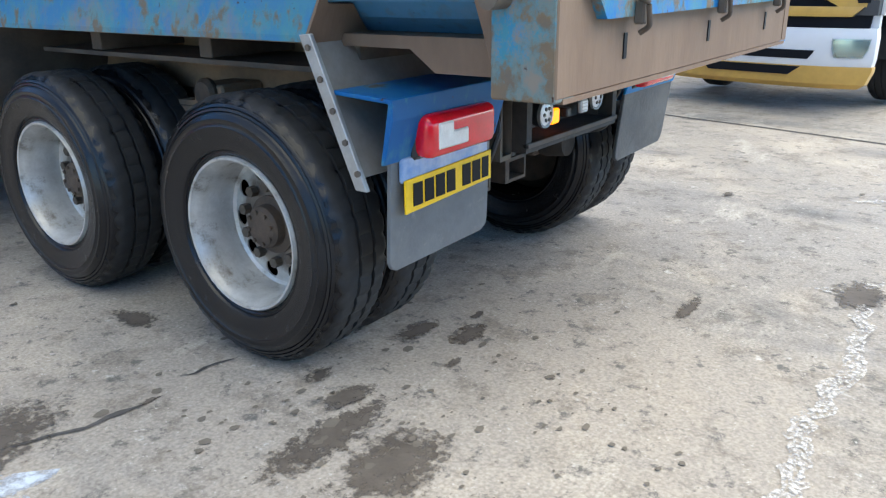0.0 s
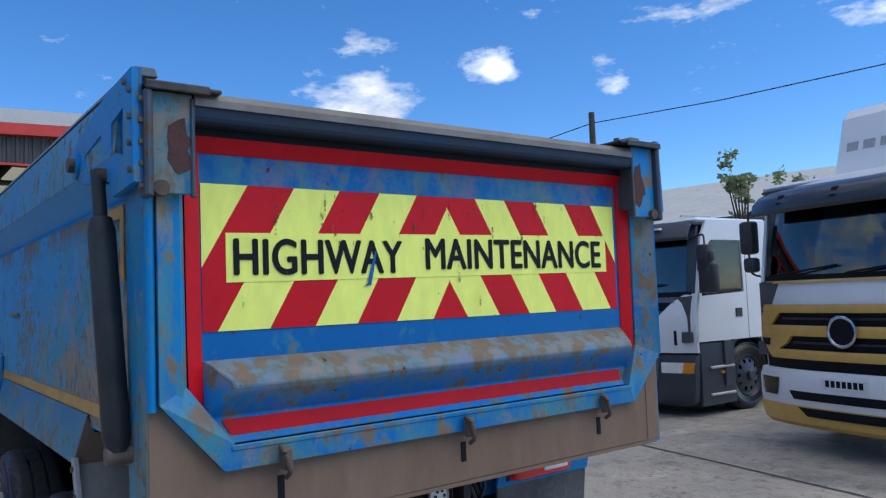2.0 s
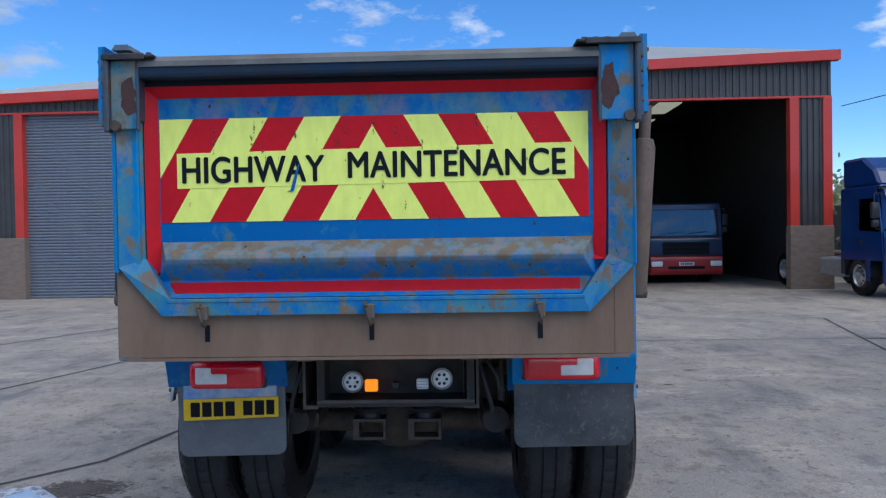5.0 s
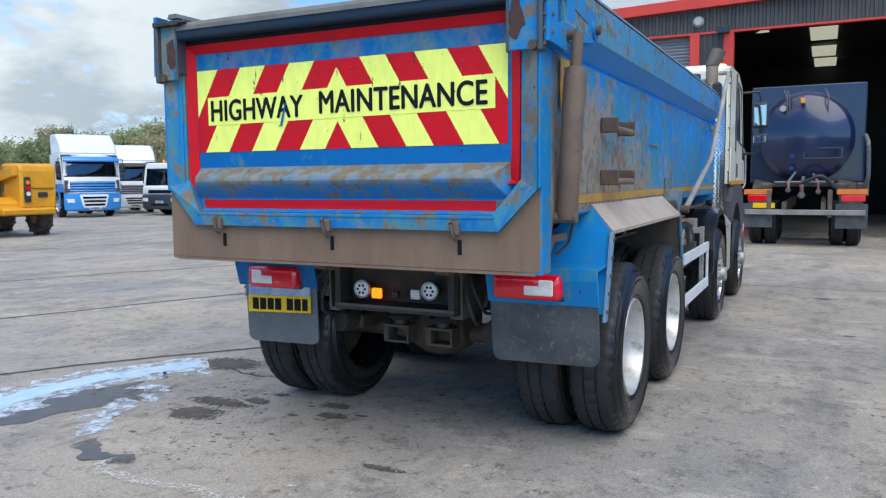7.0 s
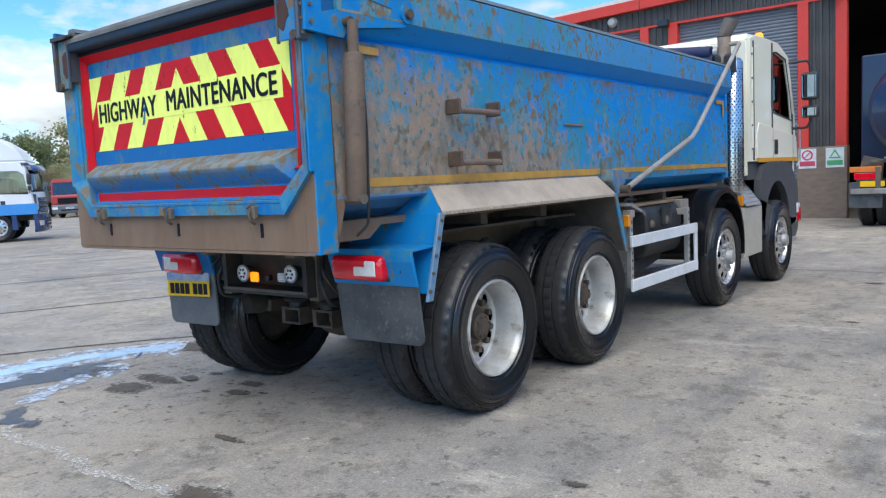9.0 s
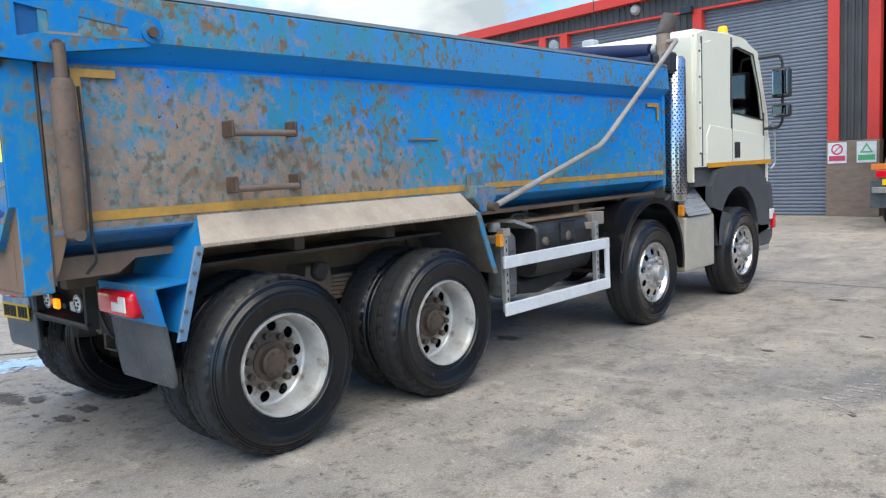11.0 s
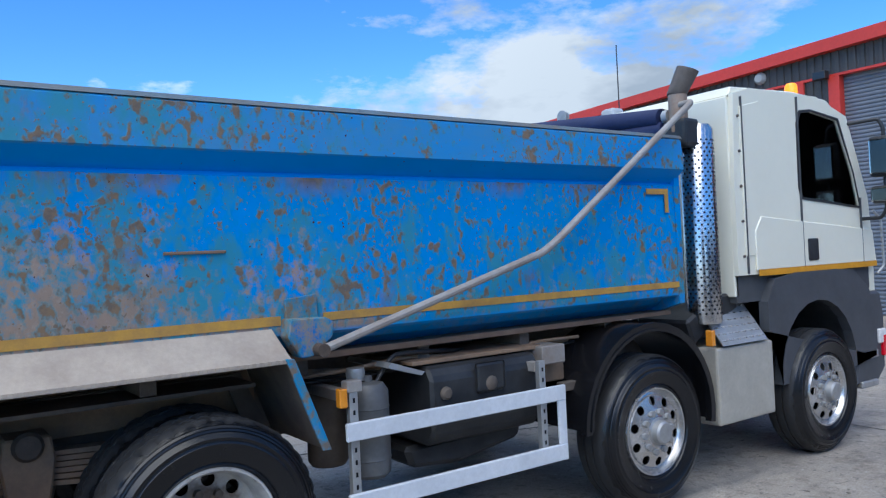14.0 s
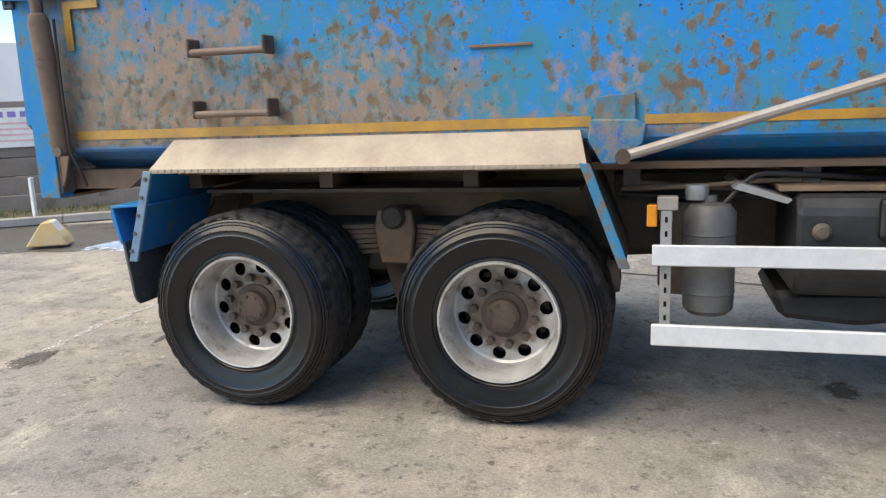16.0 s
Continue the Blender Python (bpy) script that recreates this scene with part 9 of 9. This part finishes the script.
for k in range(11):
    m_ = pose(*along(-6.0 + 0.915 * k), 0, 0, 0, 35)
    if kb is None:
        kb = part("kerb_stone", box(0, 0.91, 0, 0.14, -0.02, 0.10, 0.012), M_KERB, kerb)
        kb.matrix_basis = m_
    else:
        clone("kerb_stone", kb, m_, kerb)
M_GRASS = mat("rough_grass_soil", (0.075, 0.08, 0.035), 0.95, 0, (0.15, 0.125, 0.085), 2.0, 0.8, 25)
verge = part("verge", prism([along(-6, 0.14), along(4, 0.14), along(4, 1.5), along(-6, 1.5)], "z", 0.0, 0.07), M_GRASS)
tagged(verge, "rough grass verge behind the kerb", "verge", kind="structure")
rnd = random.Random(5)
gt = bmesh.new()
for i in range(1800):
    x, y = along(rnd.uniform(-6, 4), 0.18 + 1.2 * rnd.random() ** 0.7)
    h, w, a = rnd.uniform(0.03, 0.12), rnd.uniform(0.005, 0.012), rnd.uniform(0, 6.28)
    lx, ly = rnd.uniform(-0.05, 0.05), rnd.uniform(-0.05, 0.05)
    vs = [gt.verts.new((x - w * math.cos(a), y - w * math.sin(a), 0.065)), gt.verts.new((x + w * math.cos(a), y + w * math.sin(a), 0.065)), gt.verts.new((x + lx, y + ly, 0.065 + h))]
    gt.faces.new(vs)
tagged(part("grass", gt, mat("grass_blades", (0.09, 0.12, 0.04), 0.8, 0, (0.17, 0.16, 0.08), 3)), "rough grass tufts on the verge", "grass", kind="stuff")
# board fence with a banner behind the verge
M_BOARD = mat("brown_grey_gravel_board", (0.23, 0.195, 0.17), 0.85, 0, (0.17, 0.145, 0.125), 2.5, 0.3, 30, spots=(0.13, 0.11, 0.095), spot_scale=2, spot_at=0.6, vary=0.12)
fence = tagged(new("board_fence"), "brown-grey concrete board fence with white posts", "fence", kind="structure")
board = None
for c in range(4):
    for r_ in range(6):
        m_ = pose(*along(-5.6 + 2.45 * c, 1.34), 0.03 + 0.298 * r_, 0, 0, 35)
        if board is None:
            board = part("fence_board", box(0.0, 2.36, -0.03, 0.03, 0.0, 0.29, 0.012), M_BOARD, fence)
            board.matrix_basis = m_
        else:
            clone("fence_board", board, m_, fence)
    x, y = along(-5.64 + 2.45 * c, 1.34)
    part("fence_post", box(x - 0.05, x + 0.05, y - 0.06, y + 0.06, 0.0, 1.86, 0.01), M_BOARD, fence)
banner = thing("banner", "white banner with a purple heading and pink lines on the fence", "banner", "", pose(*along(0.3, 1.295), 1.40, 0, 0, 35))
part("sheet", box(-1.7, 1.5, -0.008, 0.0, -0.31, 0.31), M_WHITE, banner, "white sheet")
M_PURPLE = mat("faded_purple_print", (0.25, 0.20, 0.55), 0.6)
M_PINKP = mat("faded_pink_print", (0.75, 0.45, 0.47), 0.6)
for k in range(16):
    part("heading_bar", box(-1.55 + 0.18 * k, -1.43 + 0.18 * k, -0.011, -0.008, 0.16, 0.25), M_PURPLE, banner)
for k in range(4):
    part("line_bar", box(-1.5, 1.1 - 0.2 * (k % 2), -0.011, -0.008, -0.22 + 0.09 * k, -0.19 + 0.09 * k), M_PINKP, banner)
for x, y in ((-5.50, 4.62), (-8.0, 2.9)):
    wp = thing("marker_post", "short white marker post by the kerb", "post", "marker posts", pose(x, y, 0.05))
    part("post", box(-0.03, 0.03, -0.03, 0.03, 0.0, 0.62, 0.008), M_WHITE, wp)
lorry("box_lorry", "white box lorry standing behind the board fence", pose(-15.5, 17.5, 0, 0, 0, 125), M_WHITEP, M_GREYF, M_INK, 2.5, 0, 2.0, 1.0, 3, None, "box")
blk = thing("marker_block", "yellow and white wedge-shaped marker block standing in a puddle", "block", "", pose(-3.75, 2.95, 0.004, 0, 0, 25))
part("block", prism([(-0.24, 0.0), (0.24, 0.0), (0.20, 0.10), (0.06, 0.29), (-0.03, 0.29)], "y", -0.16, 0.16, 0.012), mat("faded_yellow_block", (0.62, 0.42, 0.16), 0.6, 0, (0.55, 0.46, 0.30), 5, 0.2, 40), blk)
part("cap", prism([(0.10, 0.16), (0.19, 0.105), (0.075, 0.285), (0.045, 0.297)], "y", -0.10, 0.10, 0.003), M_WHITE, blk)

# ---- trees ----
M_LEAF = [leaf_mat("green_leaves", (0.26, 0.31, 0.15), (0.32, 0.35, 0.18)), leaf_mat("olive_leaves", (0.37, 0.34, 0.19), (0.30, 0.31, 0.17)), leaf_mat("autumn_leaves", (0.42, 0.34, 0.20), (0.33, 0.29, 0.18))]
M_BARK = mat("grey_bark", (0.09, 0.075, 0.06), 0.9, 0, (0.06, 0.05, 0.04), 6, 0.5, 30)


def tree(x, y, h, spread, leaf, seed, clumps=26, per=46, thin=1.0, leafsize=0.16):
    r = random.Random(seed)
    t = thing("tree", "leafy tree with an uneven open crown beyond the yard", "tree", "trees beyond the yard", pose(x, y, gz(x), 0, 0, r.uniform(0, 360)))
    tb = rod((0, 0, 0), (0.1, 0.05, h * 0.55), 0.16 * h / 6, 8, None, 0.08 * h / 6)
    tips = []
    for k in range(9):
        a, z0 = r.uniform(0, 6.28), h * r.uniform(0.25, 0.55)
        tip = (spread * 0.75 * math.cos(a) * r.uniform(0.5, 1), spread * 0.75 * math.sin(a) * r.uniform(0.5, 1), h * r.uniform(0.55, 0.95))
        rod((0.05, 0.02, z0), tip, 0.05 * h / 6, 6, tb, 0.012)
        tips.append(tip)
    part("trunk", tb, M_BARK, t, "", True)
    verts, faces = [], []
    for k in range(clumps):
        if k < len(tips):
            c = Vector(tips[k])
        else:
            a, rr = r.uniform(0, 6.28), spread * math.sqrt(r.random())
            zz = r.uniform(0.22, 1.0)
            rr *= 0.55 + 0.75 * math.sin(math.pi * min(0.98, zz * 0.8 + 0.1))
            c = Vector((rr * math.cos(a), rr * math.sin(a), h * zz))
        rad = spread * r.uniform(0.20, 0.42)
        for j in range(per):
            d = Vector((r.gauss(0, 0.5), r.gauss(0, 0.5), r.gauss(0, 0.42))) * rad
            p = c + d
            if p.z < h * 0.12:
                continue
            u = Vector((r.uniform(-1, 1), r.uniform(-1, 1), r.uniform(-1, 1))).normalized()
            w = u.cross(Vector((r.uniform(-1, 1), r.uniform(-1, 1), r.uniform(-1, 1)))).normalized()
            s = leafsize * r.uniform(0.6, 1.5)
            i0 = len(verts)
            verts += [p - u * s, p + w * s * 0.55, p + u * s, p - w * s * 0.55]
            faces.append((i0, i0 + 1, i0 + 2, i0 + 3))
    me = bpy.data.meshes.new("crown")
    me.from_pydata(verts, [], faces)
    me.materials.append(leaf)
    o = new("crown", me)
    o.parent = t
    return t


rt = random.Random(11)
protos = [tree(20 + 6 * i, 88, 8.5 + (i % 3) * 1.3, 3.2 + 0.5 * (i % 2), M_LEAF[i % 3], 40 + i, 40, 170, 1.0, 0.17) for i in range(5)]
for i in range(110):
    b = radians(26 + 60 * ((i * 37) % 110 + rt.random()) / 110)
    d = rt.uniform(66, 98)
    s = rt.choice((0.55, 0.62, 0.70, 0.78, 0.86)) * rt.uniform(0.92, 1.05) * (1 - 0.45 * min(max((math.degrees(b) - 53) / 8, 0), 1))
    c = copy_thing(protos[i % 5], pose(-3 + d * math.cos(b), -2 + d * math.sin(b), gz(20), 0, 0, rt.uniform(0, 360)))
    c.scale = (s, s, s * rt.uniform(0.75, 1.1))
for x, y, h, sp, k in ((27.0, -16.5, 3.7, 1.8, 0), (29.5, -18.0, 3.6, 1.8, 1), (24.0, -17.8, 3.6, 1.3, 2), (21.0, -17.4, 3.1, 1.0, 0), (33.0, -19.0, 4.4, 2.2, 1)):
    tree(x, y, h, sp, M_LEAF[k], int(x * 7), 22, 50, 1.0, 0.13)
for x, y, h, sp in ((12.4, -22.2, 6.6, 0.7), (10.7, -22.3, 5.5, 0.8)):
    tree(x, y, h, sp, M_LEAF[0], int(x * 9), 16, 40, 1.0, 0.10)

# ---- marks on the yard ----
def mark(name, bm, material, label, cat="stain"):
    return tagged(part(name, bm, material), label, cat, kind="structure")


mark("joint", ribbon([(0.2, 7.3), (2.9, 5.95), (5.1, 5.17), (8.0, 4.5), (9.2, 4.1), (14, 2.3)], 0.05, 0.004, 0.12, 10, 1), M_JOINT, "dark joint between concrete slabs", "joint")
mark("joint", ribbon([(-2.5, 5.2), (0.2, 3.95), (1.0, 3.45), (1.6, 2.98), (2.25, 2.42), (4.1, 1.98), (7.0, 1.2), (10, 0.4)], 0.045, 0.004, 0.12, 10, 2), M_JOINT, "dark joint between concrete slabs", "joint")
mark("joint", ribbon([(-3.0, -4.0), (1.0, -4.95), (3.1, -5.35), (4.7, -5.7), (8.0, -6.42), (12.0, -7.4)], 0.05, 0.004, 0.12, 10, 3), M_JOINT, "dark joint between concrete slabs", "joint")
mark("joint", ribbon([(9.15, 3.9), (9.08, -1.06), (9.06, -3.56), (9.1, -9.5)], 0.022, 0.004, 0.1, 14, 4), M_JOINT, "thin joint between concrete slabs", "joint")
mark("joint", ribbon([(3.0, 10.2), (6.5, 9.1), (7.3, 8.6), (12, 6.6)], 0.05, 0.004, 0.12, 10, 5), M_JOINT, "dark joint between concrete slabs", "joint")
mark("joint", ribbon([(6.0, 17.0), (11.0, 14.3), (16.0, 11.5)], 0.06, 0.004, 0.12, 10, 6), M_JOINT, "dark joint between concrete slabs", "joint")
mark("crack", ribbon([(1.62, 2.5), (1.46, 2.12), (1.39, 1.95), (1.34, 1.67)], 0.025, 0.004, 0.5, 7, 7), M_JOINT, "jagged crack in the concrete", "crack")
mark("crack", ribbon([(1.42, 1.55), (1.40, 1.44), (1.37, 1.30)], 0.018, 0.004, 0.5, 6, 8), M_JOINT, "jagged crack in the concrete", "crack")
for x, y, rx, ry, sd in ((0.66, 1.48, 0.09, 0.20, 1), (0.40, 1.50, 0.13, 0.16, 2), (0.78, 1.28, 0.05, 0.08, 18), (1.58, 2.25, 0.18, 0.26, 3), (0.99, 1.23, 0.035, 0.05, 4), (0.93, 0.70, 0.05, 0.10, 5), (0.72, 0.60, 0.055, 0.085, 6),
                         (0.05, -0.20, 0.03, 0.10, 7), (4.40, -0.47, 0.07, 0.10, 8), (1.36, 1.72, 0.015, 0.03, 9), (0.80, 0.42, 0.02, 0.04, 10), (0.62, 0.85, 0.02, 0.035, 11), (2.05, 1.32, 0.12, 0.05, 12),
                         (-0.56, -0.80, 0.10, 0.14, 13), (5.2, -2.6, 0.03, 0.05, 14), (8.0, -2.35, 0.05, 0.08, 15), (6.2, -3.1, 0.03, 0.06, 16), (0.5, -2.25, 0.03, 0.05, 17)):
    mark("mud_stain", blot(x, y, rx * 1.35, ry * 1.5, 0.0035 + 0.0002 * sd, sd, 30, 0.4), M_OIL, "dark dried mud stain")
rs = random.Random(3)
sp = bmesh.new()
for i in range(380):
    x, y = (rs.gauss(0.55, 0.45), rs.gauss(1.2, 0.55)) if i < 200 else (rs.uniform(-2.5, 9), rs.uniform(-4.2, -1.4) if i % 2 else rs.uniform(-4, 4))
    s = abs(rs.gauss(0, 0.007)) + 0.003
    a = rs.uniform(0, 6.28)
    vs = [sp.verts.new((x + s * k_ * math.cos(a + 2 * math.pi * j / 6), y + s * 1.4 * k_ * math.sin(a + 2 * math.pi * j / 6), 0.0045 + gz(x))) for j, k_ in enumerate([rs.uniform(0.6, 1.3) for _ in range(6)])]
    sp.faces.new(vs)
tagged(part("mud_specks", sp, M_SPECK), "small dark mud specks on the concrete", "specks", kind="stuff")
# chalky spill and its trail
mark("wet_patch", blot(-4.3, 3.6, 2.7, 1.05, 0.003, 21, 60, 0.35, 0.25), M_WET, "dark shallow puddle on the yard", "puddle")
mark("wet_patch", blot(9.0, -7.35, 0.10, 0.75, 0.004, 22, 40, 0.5), M_WET, "dark wet patch by a joint", "puddle")
mark("wet_patch", blot(0.05, 2.65, 1.0, 0.36, 0.003, 23, 60, 0.4, -0.52), M_WET, "damp patch round a chalky spill", "puddle")
STREAM = [(-3.2, 3.1), (-1.6, 2.85), (-0.45, 2.86), (0.05, 2.97), (0.6, 2.95), (1.2, 2.70), (1.5, 2.42), (1.62, 2.26)]
# milky water, with the sky's blue reflection painted into its colour
M_STREAM = stain("milky_blue_water", (0.36, 0.54, 0.74), (0.50, 0.64, 0.80), 0.2, 0.74, 7.0, False)
mark("spill", ribbon(STREAM[:-1], 0.62, 0.005, 0.12, 12, 31), M_SPILL, "pale chalky fringe of a liquid spill", "spill")
mark("spill", ribbon(STREAM[:-2] + [(1.46, 2.48)], 0.24, 0.006, 0.14, 12, 35), M_STREAM, "milky liquid running over the concrete, the sky's reflection in its blue", "spill")
rr_ = random.Random(17)
for k in range(46):
    s_ = k / 46
    x, y = -0.9 + 2.1 * s_, 3.02 + 0.30 * math.sin(math.pi * (0.15 + 0.75 * s_)) - 0.12 * s_
    l_ = rr_.uniform(0.06, 0.16)
    mark("spill_rib", ribbon([(x, y), (x + 0.5 * l_, y + l_)], 0.016, 0.0065, 0.3, 3, 60 + k), M_SPILL, "thin pale ridge of spilt liquid", "spill")
mark("spill", ribbon([(0.78, 2.5), (0.62, 2.2), (0.50, 1.92)], 0.2, 0.0056, 0.26, 9, 32), M_SPILL, "pale chalky liquid spill", "spill")
mark("spill", ribbon([(0.45, 2.25), (0.22, 2.05), (-0.05, 1.92), (-0.30, 1.78)], 0.20, 0.0062, 0.26, 9, 34), M_SPILL, "pale chalky liquid spill", "spill")
mark("wet_trail", ribbon([(-0.28, 1.78), (-0.40, 1.52), (-0.43, 1.28), (-0.60, 1.26)], 0.14, 0.005, 0.5, 6, 36), M_WET, "damp trail", "puddle")
M_TRAIL = stain("pale_grit_trail", (0.60, 0.585, 0.56), (0.48, 0.465, 0.44), 0.8, 0.53, 55.0, False)
mark("spill", ribbon([(-0.45, 1.30), (-0.62, 1.22), (-0.66, 0.95), (-0.64, 0.76), (-0.60, 0.45), (-0.67, 0.0), (-0.66, -0.3), (-0.57, -0.62), (-0.50, -0.80), (-0.63, -1.05)], 0.075, 0.006, 0.4, 9, 37), M_TRAIL, "pale gritty trail on the concrete", "spill")
mark("spill", ribbon([(-0.5, -0.9), (-0.38, -0.78), (-0.62, -0.70)], 0.05, 0.006, 0.8, 6, 38), M_TRAIL, "pale gritty trail on the concrete", "spill")
mark("spill", ribbon([(-0.2, -2.5), (-0.40, -2.62), (-0.62, -2.5)], 0.07, 0.006, 0.6, 6, 39), M_TRAIL, "pale gritty trail on the concrete", "spill")
mark("spill", ribbon([(2.88, 5.85), (3.3, 5.6), (3.7, 5.45)], 0.09, 0.006, 0.5, 8, 40), M_SPILL, "pale chalky liquid spill", "spill")

tp = bmesh.new()
rp = random.Random(23)
for pts in ([(8.3, -2.40), (7.9, -2.72), (7.45, -3.02), (6.9, -3.27), (6.4, -3.58), (6.05, -3.86), (5.75, -4.15)], [(5.3, -3.74), (4.95, -3.72), (4.6, -3.67), (4.2, -3.56), (3.8, -3.40)]):
    for (xa, ya), (xb, yb) in zip(pts, pts[1:]):
        L_ = math.hypot(xb - xa, yb - ya)
        dx, dy = (xb - xa) / L_, (yb - ya) / L_
        for k in range(int(L_ / 0.085)):
            for side_ in (-1, 1):
                if rp.random() < 0.22:
                    continue
                x, y = xa + dx * 0.085 * k, ya + dy * 0.085 * k
                u1, w = rp.uniform(0.14, 0.21), rp.uniform(0.015, 0.024)
                low_, high_ = [], []
                for q in range(5):
                    u = 0.02 + (u1 - 0.02) * q / 4
                    v = 0.045 * math.sin(1.5 * q / 4)
                    for row, e in ((low_, -w * (1 - 0.12 * q)), (high_, w * (1 - 0.12 * q))):
                        px_, py_ = x - dy * u * side_ + dx * (v + e), y + dx * u * side_ + dy * (v + e)
                        row.append(tp.verts.new((px_, py_, 0.0065 + gz(px_))))
                for q in range(4):
                    tp.faces.new((low_[q], low_[q + 1], high_[q + 1], high_[q]))
tagged(part("tread_prints", tp, stain("pale_tread_dust", (0.45, 0.43, 0.405), (0.40, 0.385, 0.36), 0.85, 0.50, 22.0, False)), "pale dusty tyre tread prints on the concrete", "prints", kind="stuff")
